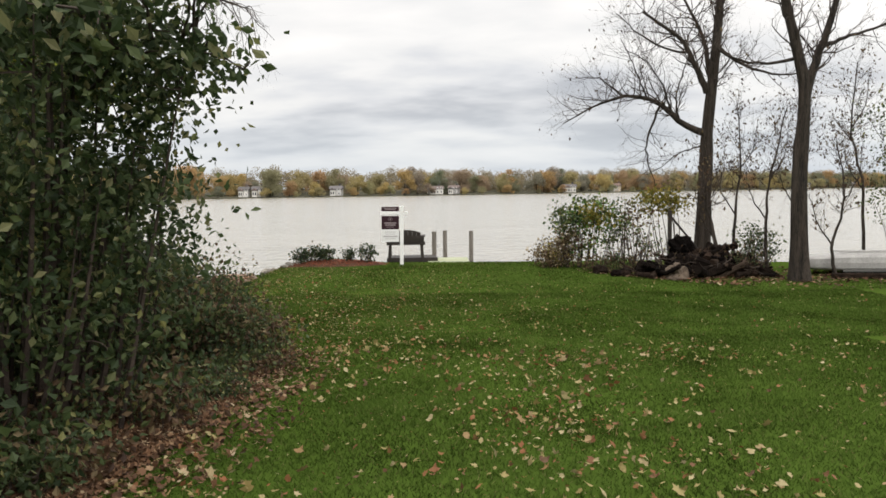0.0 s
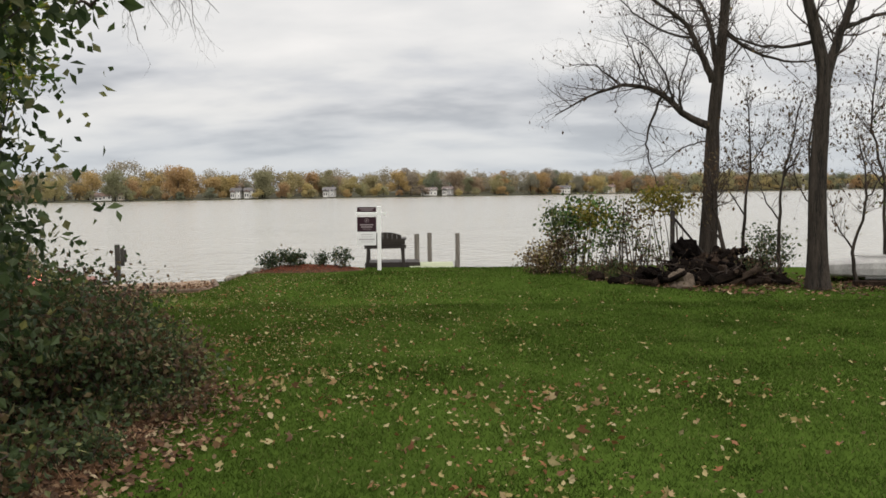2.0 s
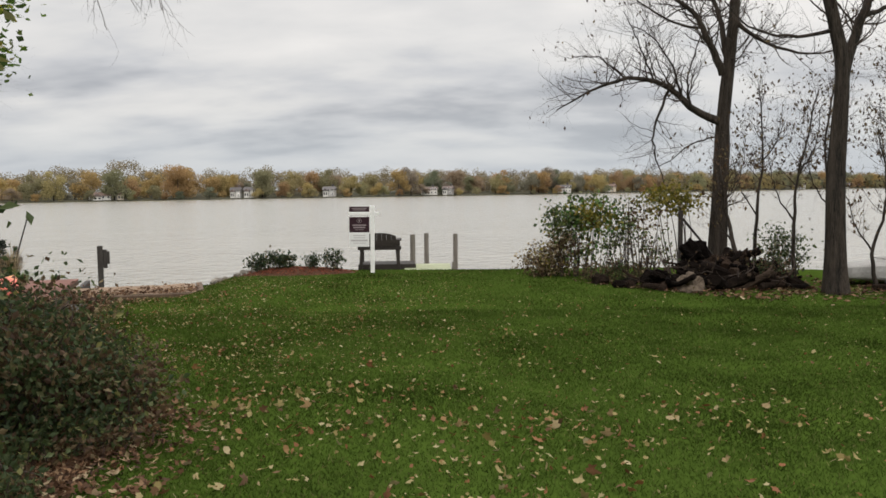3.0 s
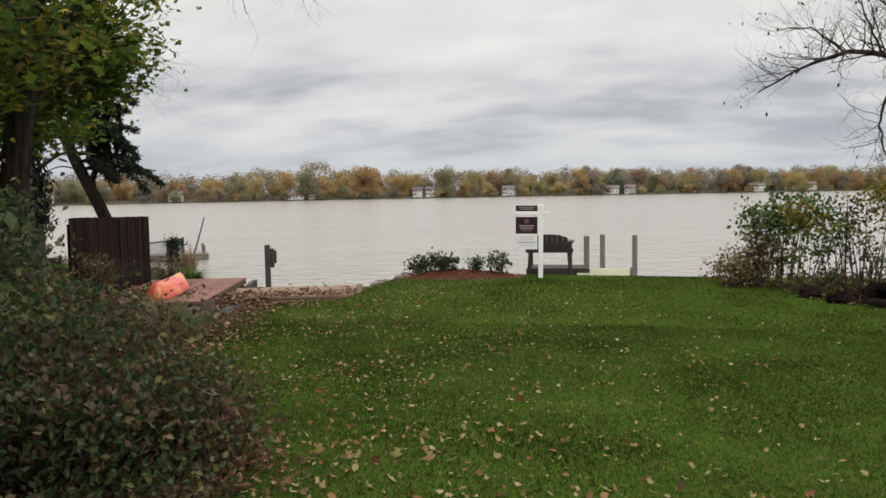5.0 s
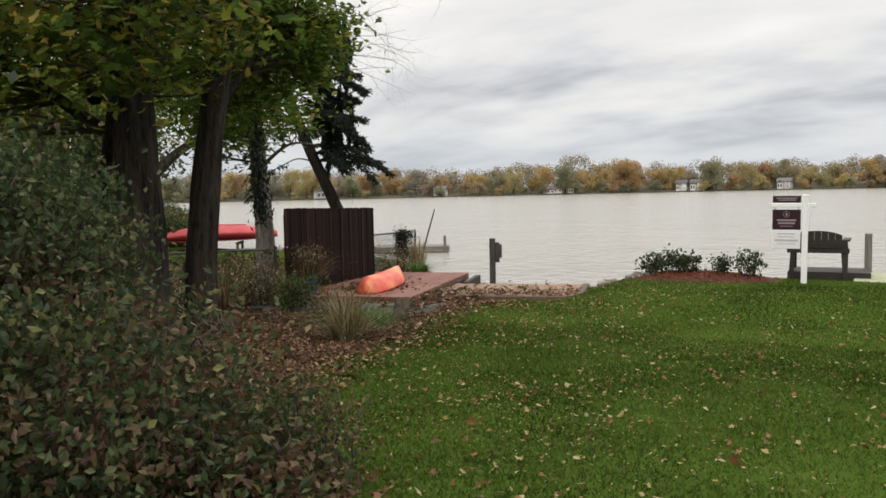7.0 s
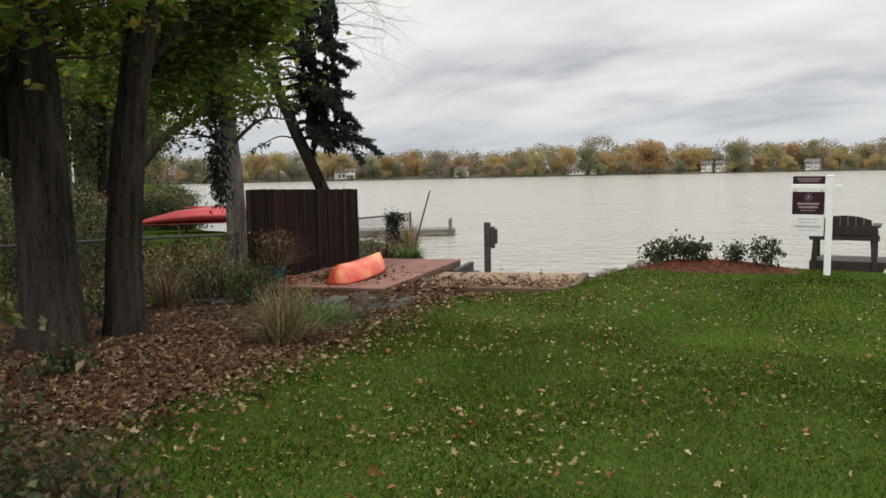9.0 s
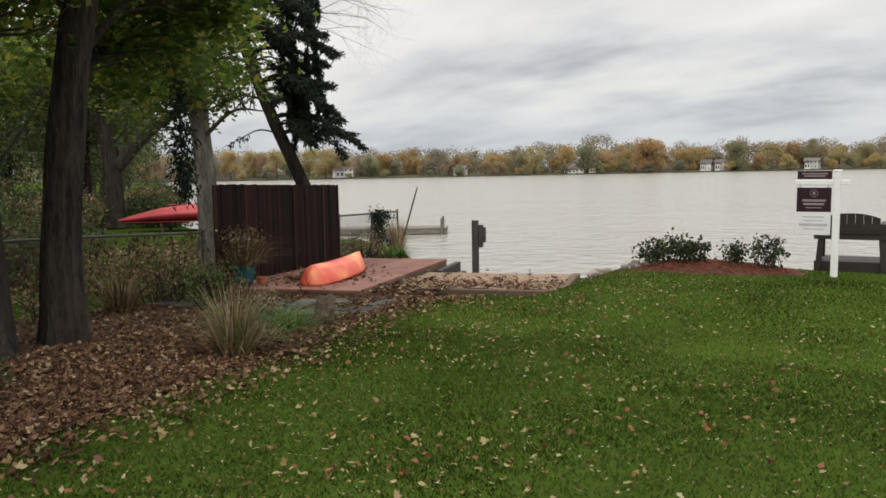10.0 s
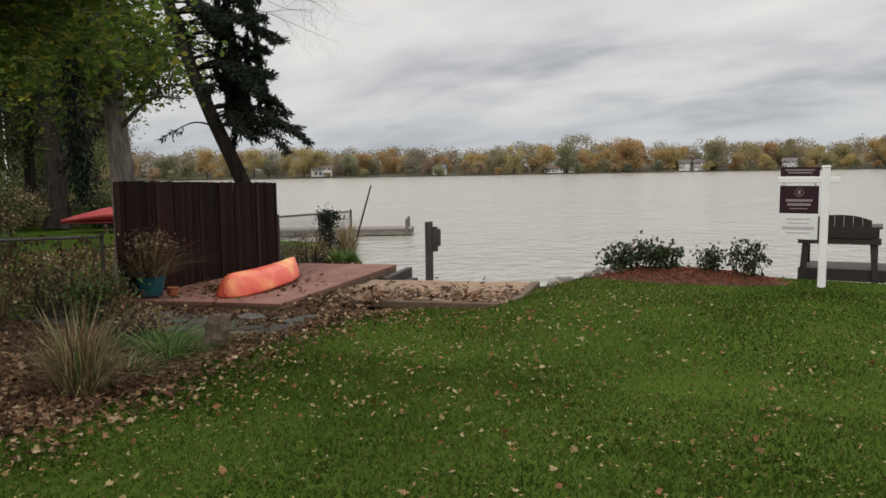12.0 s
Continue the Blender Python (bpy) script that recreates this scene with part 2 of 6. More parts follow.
M_SLATE = material("grey_flagstone", None, None, 6, 0.85, 0.5, stops=[(0, (0.040, 0.043, 0.034)), (0.6, (0.075, 0.076, 0.064)), (1, (0.13, 0.125, 0.11))], pick="object", vary=0.4)
M_CANOE = material("faded_red_hull", (0.40, 0.055, 0.065), (0.56, 0.105, 0.11), 3, 0.45, 0.05)
M_CANOE_RIM = material("dark_red_rim", (0.10, 0.012, 0.014), (0.19, 0.028, 0.030), 3, 0.5, 0.05)
M_ALU = material("dull_aluminium", (0.24, 0.235, 0.225), (0.42, 0.41, 0.395), 4, 0.55, 0.15, metal=0.35)
M_STEEL = material("galvanised_steel", (0.055, 0.055, 0.052), (0.13, 0.128, 0.12), 20, 0.55, 0.1, metal=0.5)
M_TEAL = material("teal_glazed_pot", (0.008, 0.075, 0.10), (0.020, 0.14, 0.17), 6, 0.25, 0.05, spec=0.6)
M_TERRA = material("terracotta", (0.33, 0.10, 0.05), (0.45, 0.16, 0.08), 8, 0.8, 0.2)
M_RUBBER = material("black_rubber", (0.010, 0.010, 0.010), (0.025, 0.024, 0.023), 10, 0.7, 0.1)
M_WALLP = material("pale_house_wall", None, None, 1, 0.8, 0, stops=[(0, (0.62, 0.60, 0.55)), (0.5, (0.70, 0.69, 0.66)), (0.75, (0.34, 0.33, 0.32)), (1, (0.55, 0.47, 0.36))], pick="object", vary=0.1)
M_ROOF = material("house_roof", None, None, 1, 0.9, 0, stops=[(0, (0.075, 0.07, 0.068)), (0.6, (0.14, 0.13, 0.13)), (1, (0.16, 0.11, 0.09))], pick="object", vary=0.2)
M_GLASS = material("dark_window_glass", (0.02, 0.024, 0.03), (0.05, 0.055, 0.065), 1, 0.1, 0, spec=0.6)


def water_material():
    mt = bpy.data.materials.new("lake_water")
    mt.use_nodes = True
    nt = mt.node_tree
    N, L = nt.nodes.new, nt.links.new
    b = nt.nodes["Principled BSDF"]
    b.inputs["Base Color"].default_value = (0.30, 0.29, 0.255, 1)
    b.inputs["Roughness"].default_value, b.inputs["IOR"].default_value = 0.16, 1.33
    tc, last = N("ShaderNodeTexCoord"), None
    for scale, stretch, strength, dist in ((0.09, (1, 1, 1), 0.5, 0.6), (0.45, (0.85, 1, 1), 0.5, 0.2), (1.5, (1.0, 0.8, 1), 0.9, 0.2), (5.5, (0.9, 1, 1), 0.5, 0.035)):
        mp, n, bp = N("ShaderNodeMapping"), N("ShaderNodeTexNoise"), N("ShaderNodeBump")
        mp.inputs["Scale"].default_value = stretch
        mp.inputs["Rotation"].default_value = (0, 0, radians(-24))
        n.inputs["Scale"].default_value, n.inputs["Detail"].default_value, n.inputs["Distortion"].default_value = scale, 5, 0.5
        bp.inputs["Strength"].default_value, bp.inputs["Distance"].default_value = strength, dist
        L(tc.outputs["Object"], mp.inputs[0])
        L(mp.outputs[0], n.inputs["Vector"])
        L(n.outputs["Fac"], bp.inputs["Height"])
        if last:
            L(last.outputs[0], bp.inputs["Normal"])
        last = bp
    L(last.outputs[0], b.inputs["Normal"])
    return mt


def kayak_material():
    """Orange plastic with cloudy yellow and red swirls."""
    mt = bpy.data.materials.new("orange_yellow_plastic")
    mt.use_nodes = True
    nt = mt.node_tree
    N, L = nt.nodes.new, nt.links.new
    b = nt.nodes["Principled BSDF"]
    tc, n, rp = N("ShaderNodeTexCoord"), N("ShaderNodeTexNoise"), N("ShaderNodeValToRGB")
    n.inputs["Scale"].default_value, n.inputs["Detail"].default_value, n.inputs["Distortion"].default_value = 1.7, 3, 0.6
    ramp_stops(rp, [(0.34, (0.68, 0.075, 0.045)), (0.55, (0.78, 0.15, 0.085)), (0.63, (0.82, 0.28, 0.10)), (0.74, (0.84, 0.48, 0.15))])
    L(tc.outputs["Object"], n.inputs["Vector"])
    L(n.outputs["Fac"], rp.inputs[0])
    L(rp.outputs[0], b.inputs["Base Color"])
    b.inputs["Roughness"].default_value = 0.42
    return mt


M_WATER, M_KAYAK = water_material(), kayak_material()


# ---- building helpers ----
def arrays(name, verts, faces, mat, parent=None, label="", smooth=False):
    """An object from an array of vertices and an array of faces that all have the same number of corners."""
    verts, faces = np.asarray(verts, dtype=np.float32), np.asarray(faces, dtype=np.int32)
    me = bpy.data.meshes.new(name)
    k = faces.shape[1]
    me.vertices.add(len(verts))
    me.vertices.foreach_set("co", verts.ravel())
    me.loops.add(faces.size)
    me.loops.foreach_set("vertex_index", faces.ravel())
    me.polygons.add(len(faces))
    me.polygons.foreach_set("loop_start", np.arange(0, faces.size, k, dtype=np.int32))
    me.polygons.foreach_set("use_smooth", np.full(len(faces), smooth))
    me.update(calc_edges=True)
    me.materials.append(mat)
    ob = new(name, me)
    if parent:
        ob.parent = parent
    if label:
        tagged(ob, label)
    if name in JOINED:
        tagged(ob, kind="stuff")
    return ob


JOINED = {"branchwork", "foliage", "needles", "boughs", "foliage", "crown", "bare_twigs", "dead_leaves", "leaves", "chips", "wire_net"}


def part(name, bm, mat, parent=None, label="", smooth=False):
    """Links a bmesh as one mesh object, under a thing if one is given."""
    me = bpy.data.meshes.new(name)
    for f in bm.faces:
        f.smooth = smooth
    bm.to_mesh(me)
    bm.free()
    me.materials.append(mat)
    ob = new(name, me)
    if parent:
        ob.parent = parent
    if label:
        tagged(ob, label)
    return ob


def thing(name, m, label, category, group="", kind=""):
    ob = new(name)
    ob.empty_display_size = 0.2
    ob.matrix_basis = m
    return tagged(ob, label, category, group, kind)


def block(size, at=(0, 0, 0), bevel=0.0, turn=None, bm=None, jitter=0.0, rng=None):
    """A bevelled box whose centre is at at, added to bm or to a new bmesh."""
    bm = bm or bmesh.new()
    m = Matrix.Translation(at) @ (turn or Matrix()) @ Matrix.Diagonal((*size, 1))
    vs = bmesh.ops.create_cube(bm, size=1, matrix=m)["verts"]
    if jitter:
        for v in vs:
            v.co += Vector([rng.uniform(-jitter, jitter) for _ in range(3)])
    if bevel:
        es = list({e for v in vs for e in v.link_edges})
        bmesh.ops.bevel(bm, geom=es, offset=bevel, segments=1, affect="EDGES", profile=0.5)
    return bm


def rod(p, q, r, r2=None, sides=10, bm=None):
    bm = bm or bmesh.new()
    p, q = Vector(p), Vector(q)
    m = Matrix.Translation((p + q) / 2) @ (q - p).to_track_quat("Z", "Y").to_matrix().to_4x4()
    bmesh.ops.create_cone(bm, cap_ends=True, segments=sides, radius1=r, radius2=r if r2 is None else r2, depth=(q - p).length, matrix=m)
    return bm


def lump(size, rng, rough=0.25, sub=2):
    """A stone: an icosphere pushed about by noise and flattened here and there."""
    bm = bmesh.new()
    bmesh.ops.create_icosphere(bm, subdivisions=sub, radius=0.5)
    off = Vector((rng.uniform(0, 99), rng.uniform(0, 99), rng.uniform(0, 99)))
    for v in bm.verts:
        k = 1 + rough * noise.noise(v.co * 2.2 + off) + rough * 0.5 * noise.noise(v.co * 5 + off)
        v.co = Vector((v.co.x * k * size[0], v.co.y * k * size[1], max(v.co.z * k, -0.42) * size[2]))
    return bm


def tubes(paths):
    """Tapered tubes along polylines [(points, radii), ...] as arrays of vertices and of four-cornered faces."""
    vs, fs, base = [], [], 0
    for pts, rad in paths:
        pts, rad = np.asarray(pts, float), np.asarray(rad, float)
        n = len(pts)
        sides = 10 if rad[0] > 0.12 else 7 if rad[0] > 0.04 else 4 if rad[0] > 0.012 else 3
        tan = np.gradient(pts, axis=0)
        tan /= np.linalg.norm(tan, axis=1)[:, None] + 1e-9
        ref = np.where(np.abs(tan[:, 2:3]) > 0.9, [[1.0, 0, 0]], [[0, 0, 1.0]])
        u = np.cross(tan, ref)
        u /= np.linalg.norm(u, axis=1)[:, None] + 1e-9
        if np.abs(tan[:, 2]).max() > 0.9 > np.abs(tan[:, 2]).min():
            for i in range(1, n):
                k = u[i - 1] - tan[i] * np.dot(u[i - 1], tan[i])
                u[i] = k / (np.linalg.norm(k) + 1e-9)
        w = np.cross(tan, u)
        a = np.linspace(0, 2 * np.pi, sides, endpoint=False)
        ring = pts[:, None, :] + rad[:, None, None] * (u[:, None, :] * np.cos(a)[None, :, None] + w[:, None, :] * np.sin(a)[None, :, None])
        vs.append(ring.reshape(-1, 3))
        i, j = np.meshgrid(np.arange(n - 1), np.arange(sides), indexing="ij")
        j2 = (j + 1) % sides
        fs.append(base + np.stack([i * sides + j, i * sides + j2, (i + 1) * sides + j2, (i + 1) * sides + j], -1).reshape(-1, 4))
        base += n * sides
    return np.concatenate(vs), np.concatenate(fs)


def unit(v):
    return v / (np.linalg.norm(v, axis=-1, keepdims=True) + 1e-9)


def kites(P, size, rs, aspect=0.55, droop=0.3, along=None):
    """Folded kite-shaped leaves at the points P."""
    n = len(P)
    d = unit(rs.normal(size=(n, 3)) + np.array([0, 0, -droop * 2])) if along is None else unit(along + 0.35 * rs.normal(size=(n, 3)))
    s = unit(np.cross(d, rs.normal(size=(n, 3))))
    up = np.cross(d, s)
    L = (size * rs.uniform(0.6, 1.25, n))[:, None]
    W = L * aspect / 2
    V = np.stack([P, P + d * L * 0.5 + s * W + up * W * 0.35, P + d * L, P + d * L * 0.5 - s * W + up * W * 0.35], 1)
    return V.reshape(-1, 3), np.arange(4 * n).reshape(n, 4)


LOBES = [(0.0, -0.5), (0.22, -0.32), (0.42, -0.28), (0.37, -0.02), (0.48, 0.20), (0.26, 0.26), (0.0, 0.58), (-0.26, 0.26), (-0.48, 0.20), (-0.37, -0.02), (-0.42, -0.28), (-0.22, -0.32)]


def lobed(P, size, rs, flat=0.25, normal=None):
    """Five-lobed maple leaves; flat: how far they tip out of the level."""
    n = len(P)
    k = len(LOBES)
    nz = unit(np.array([0, 0, 1.0]) + flat * rs.normal(size=(n, 3))) if normal is None else unit(normal + flat * rs.normal(size=(n, 3)))
    d = unit(np.cross(nz, rs.normal(size=(n, 3))))
    s = np.cross(nz, d)
    L = (size * rs.uniform(0.55, 1.3, n))[:, None, None]
    q = np.array(LOBES)
    q = q[None] * (1 + 0.28 * rs.normal(size=(n, k, 1)).clip(-1.5, 1.5)) * np.stack([rs.uniform(0.5, 1.0, n), np.ones(n)], 1)[:, None, :]
    curl = (q[..., 0] ** 2 + 0.6 * q[..., 1] ** 2)[..., None] * rs.uniform(-0.9, 1.8, n)[:, None, None]
    V = P[:, None, :] + L * (s[:, None, :] * q[..., 0:1] + d[:, None, :] * q[..., 1:2] + nz[:, None, :] * curl)
    return V.reshape(-1, 3), np.arange(k * n).reshape(n, k)


def spline(ctrl, n):
    """A smooth polyline of n points through the control points."""
    c = np.asarray(ctrl, float)
    c = np.vstack([2 * c[0] - c[1], c, 2 * c[-1] - c[-2]])
    out = []
    m = len(c) - 3
    for t in np.linspace(0, m, n):
        i = min(int(t), m - 1)
        f = t - i
        p0, p1, p2, p3 = c[i:i + 4]
        out.append(0.5 * (2 * p1 + (p2 - p0) * f + (2 * p0 - 5 * p1 + 4 * p2 - p3) * f * f + (3 * p1 - p0 - 3 * p2 + p3) * f ** 3))
    return np.array(out)


def sprout(rs, start, way, length, r, level, out, tips, bend=0.25, lift=0.15, kids=(5, 4, 3), shrink=0.55, spread=0.9):
    """Grows a branch with its side branches into out; the twig ends go into tips."""
    n = 7 if level > 0 else 5
    pts, p, d = [np.array(start, float)], np.array(start, float), unit(np.array(way, float))
    for _ in range(n - 1):
        d = unit(d + bend * rs.normal(size=3) * (0.6 if level > 1 else 1) + np.array([0, 0, lift * 0.3]))
        p = p + d * length / (n - 1)
        pts.append(p)
    pts = np.array(pts)
    rad = r * np.linspace(1, 0.35, n)
    out.append((pts, rad))
    if level == 0:
        tips.append((pts[-1], d))
        tips.append((pts[-3], d))
        return
    for k in range(kids[min(level, len(kids)) - 1]):
        f = rs.uniform(0.25, 1.0)
        i = min(int(f * (n - 1)), n - 2)
        at = pts[i] + (pts[i + 1] - pts[i]) * (f * (n - 1) - i)
        side = unit(np.cross(d, rs.normal(size=3)))
        sprout(rs, at, unit((pts[i + 1] - pts[i])) * 0.7 + side * spread + np.array([0, 0, lift]), length * shrink * rs.uniform(0.7, 1.2), rad[i] * 0.55, level - 1, out, tips, bend, lift, kids, shrink, spread)


def ridged(ctrl, r0, r1, seed, flare=0.45):
    """A trunk with furrowed bark and a root flare, as arrays of vertices and faces."""
    n, sides = 52, 40
    c = spline(ctrl, n)
    run = np.concatenate([[0], np.cumsum(np.linalg.norm(np.diff(c, axis=0), axis=1))])
    rad = (r0 + (r1 - r0) * np.linspace(0, 1, n) ** 0.8) * (1 + flare * np.exp(-run / 0.32))
    V = []
    for i in range(n):
        for j in range(sides):
            a = 2 * math.pi * j / sides
            x, y = math.cos(a), math.sin(a)
            groove = abs(noise.noise(Vector((x * 3.6, y * 3.6, run[i] * 0.55 + seed * 3.7))))
            swell = noise.noise(Vector((x * 0.9, y * 0.9, run[i] * 0.7 + seed)))
            roots = 0.22 * math.exp(-run[i] / 0.28) * math.sin(5 * a + seed)
            r = rad[i] * (1.03 - 0.20 * max(0.0, 0.35 - groove) / 0.35 + 0.10 * swell + roots)
            V.append(c[i] + np.array([x * r, y * r, 0.0]))
    i, j = np.meshgrid(np.arange(n - 1), np.arange(sides), indexing="ij")
    j2 = (j + 1) % sides
    F = np.stack([i * sides + j, i * sides + j2, (i + 1) * sides + j2, (i + 1) * sides + j], -1).reshape(-1, 4)
    return np.array(V), F


def smooth(a, b, x):
    t = np.clip((np.asarray(x, float) - a) / (b - a), 0, 1)
    return t * t * (3 - 2 * t)


# ---- the lie of the land ----
WATER_Z = -1.35
SHORE = np.array([(-400, 331), (-200, 170), (-100, 89), (-70, 64.5), (-45, 45.5), (-34, 36), (-28, 32), (-22, 30.2), (-15, 28.6), (-12.5, 27.0), (-10.4, 24.6), (-9, 23.4), (-8.2, 22.5), (-5.4, 22.45), (-4.6, 23.2), (-2, 23.2), (2.6, 22.9), (5, 23.2), (9, 22), (14, 21), (60, 18), (500, 10)], float)
BED_EDGE = np.array([(-30, -3.0), (0, -2.6), (3, -2.25), (5.8, -1.95), (7.4, -1.85), (9.5, -1.95), (10.2, -2.9), (10.8, -4.35), (11.8, -4.6), (12.9, -4.9), (14.5, -5.25), (16.2, -5.7), (17.5, -5.95), (18.3, -6.0), (19.0, -6.15), (19.5, -6.5), (20, -7.2)], float)


def shore_y(x):
    return np.interp(x, SHORE[:, 0], SHORE[:, 1])


def ground_z(x, y):
    x, y = np.asarray(x, float), np.asarray(y, float)
    z = np.where(y < 12, -0.0384 * y, -0.0384 * 12 - 0.13 * (1 - np.exp(-(y - 12) * 0.0384 / 0.13)))
    z = np.minimum(z, 0.5)
    z = z + 0.10 * smooth(17, 22, y) * smooth(-5.5, -3.5, x)
    z = z - 0.17 * smooth(17.8, 20.5, y) * smooth(-4.4, -5.1, x)
    z = z - 0.09 * smooth(-5.5, -6.6, x) * smooth(15.6, 17.2, y)
    d = y - shore_y(x)
    return z - 1.25 * smooth(-0.15, 0.9, d)


def gz(x, y):
    return float(ground_z(x, y))


# ---- ground, lake and far shore ----
def build_ground():
    far = np.array([2000.0, 900, 500, 280, 160, 90, 55, 36, 25, 19])
    xs = np.concatenate([-far[:4], np.arange(-200, -60, 10.0), np.arange(-60, -15, 3.0), np.arange(-15, 15.1, 0.3), far[::-1]])
    ys = np.concatenate([-far[3:], np.arange(-15, 14, 0.6), np.arange(14, 30, 0.2), np.arange(30, 60, 1.5), np.arange(60, 180, 8.0), [200, 400]])
    X, Y = np.meshgrid(xs, ys)
    Z = ground_z(X, Y)
    rough = np.array([noise.noise(Vector((a * 0.9, b * 0.9, 3.0))) for a, b in zip(X.ravel(), Y.ravel())]).reshape(X.shape)
    Z = Z + 0.012 * rough
    n, m = X.shape
    i, j = np.meshgrid(np.arange(n - 1), np.arange(m - 1), indexing="ij")
    F = np.stack([i * m + j, i * m + j + 1, (i + 1) * m + j + 1, (i + 1) * m + j], -1).reshape(-1, 4)
    V = np.stack([X, Y, Z], -1).reshape(-1, 3)
    return tagged(arrays("ground", V, F, M_SOIL, smooth=True), "mown green lawn sloping gently down to the lake", "lawn", kind="structure")


ground = build_ground()


def build_water():
    bm = bmesh.new()
    bmesh.ops.create_grid(bm, x_segments=2, y_segments=2, size=4000)
    ob = part("water", bm, M_WATER)
    ob.location = (0, 3980, WATER_Z)
    return tagged(ob, "pale grey rippled lake under an overcast sky", "lake", kind="structure")


lake = build_water()


def build_bed():
    """The leaf-covered planting bed along the lawn, a thin sheet over the ground."""
    ys = np.arange(-8, 19.8, 0.2)
    fr = np.linspace(0, 1, 50) ** 1.8
    rows = []
    for y in ys:
        e = np.interp(y, BED_EDGE[:, 0], BED_EDGE[:, 1]) + 0.12 * noise.noise(Vector((y * 1.3, 0, 7))) + 0.06 * noise.noise(Vector((y * 5, 0, 2)))
        rows.append([(e + (-9.3 - e) * f, y, gz(e + (-9.3 - e) * f, y) + 0.03 * min(1, f * 60) - 0.01 + 0.018 * noise.noise(Vector((f * 60, y * 2, 1)))) for f in fr])
    V = np.array(rows)
    n, m = V.shape[:2]
    i, j = np.meshgrid(np.arange(n - 1), np.arange(m - 1), indexing="ij")
    F = np.stack([i * m + j, (i + 1) * m + j, (i + 1) * m + j + 1, i * m + j + 1], -1).reshape(-1, 4)
    return tagged(arrays("planting_bed", V.reshape(-1, 3), F, M_BED, smooth=True), "planting bed of dark soil under brown fallen leaves", "bed", kind="structure")


bed = build_bed()

FAR_LINE = np.array([(-560, -60), (-420, 60), (-300, 140), (-202, 222), (-148, 268), (-85, 322), (-14, 360), (91, 415), (200, 505), (305, 600), (600, 800), (1000, 950)], float)


def far_at(s):
    """A point of the far shoreline by its distance along it, and the landward normal."""
    seg = np.diff(FAR_LINE, axis=0)
    ln = np.hypot(seg[:, 0], seg[:, 1])
    cum = np.concatenate([[0], np.cumsum(ln)])
    i = int(np.clip(np.searchsorted(cum, s) - 1, 0, len(seg) - 1))
    p = FAR_LINE[i] + seg[i] * (s - cum[i]) / ln[i]
    return p, np.array([-seg[i][1], seg[i][0]]) / ln[i]


def build_far_shore():
    rows = []
    for s in np.arange(0, 2100, 12.0):
        p, nrm = far_at(s)
        wob = 2.5 * noise.noise(Vector((s * 0.03, 0, 0)))
        rows.append([(*(p + nrm * (d + wob)), z) for d, z in ((0, WATER_Z - 0.6), (0.6, WATER_Z + 0.25), (8, WATER_Z + 0.6), (40, WATER_Z + 1.8), (120, WATER_Z + 3.5), (600, WATER_Z + 4))])
    V = np.array(rows)
    n, m = V.shape[:2]
    i, j = np.meshgrid(np.arange(n - 1), np.arange(m - 1), indexing="ij")
    F = np.stack([i * m + j, (i + 1) * m + j, (i + 1) * m + j + 1, i * m + j + 1], -1).reshape(-1, 4)
    return tagged(arrays("far_shore", V.reshape(-1, 3), F, M_BANK), "low dark far shore of the lake", "shore", kind="structure")


build_far_shore()


def bearing_s(deg):
    """How far along the far shore the line of sight at that bearing (degrees left of +y) from the lawn meets it."""
    best = min(np.arange(120, 1700, 2.0), key=lambda s: abs(math.degrees(math.atan2(-(far_at(s)[0][0] - 0.6), far_at(s)[0][1] - 5)) - deg))
    return float(best)


def far_crown(rs, height, width, count, clump):
    """A crown of many ragged clumps, gathered into a few lobes."""
    lobes = []
    for _ in range(13):
        f = rs.uniform(0.16, 0.84)
        wide = math.sin(math.pi * min(1.0, f * 0.8 + 0.22)) ** 0.7 * 0.42 * width
        a = rs.uniform(0, 6.28)
        lobes.append((wide * math.cos(a) * rs.uniform(0.2, 1), wide * math.sin(a) * rs.uniform(0.2, 1), height * f, rs.uniform(0.15, 0.24) * width))
    P = []
    for _ in range(count):
        x, y, z, r = lobes[rs.randint(len(lobes))]
        v = unit(rs.normal(size=3)) * r * (rs.uniform(0.0, 1.0) ** 0.40) * np.array([1, 1, 0.9])
        P.append((x + v[0], y + v[1], max(z + v[2], height * 0.03)))
    return kites(np.array(P), clump, rs, 0.8, 0.0)


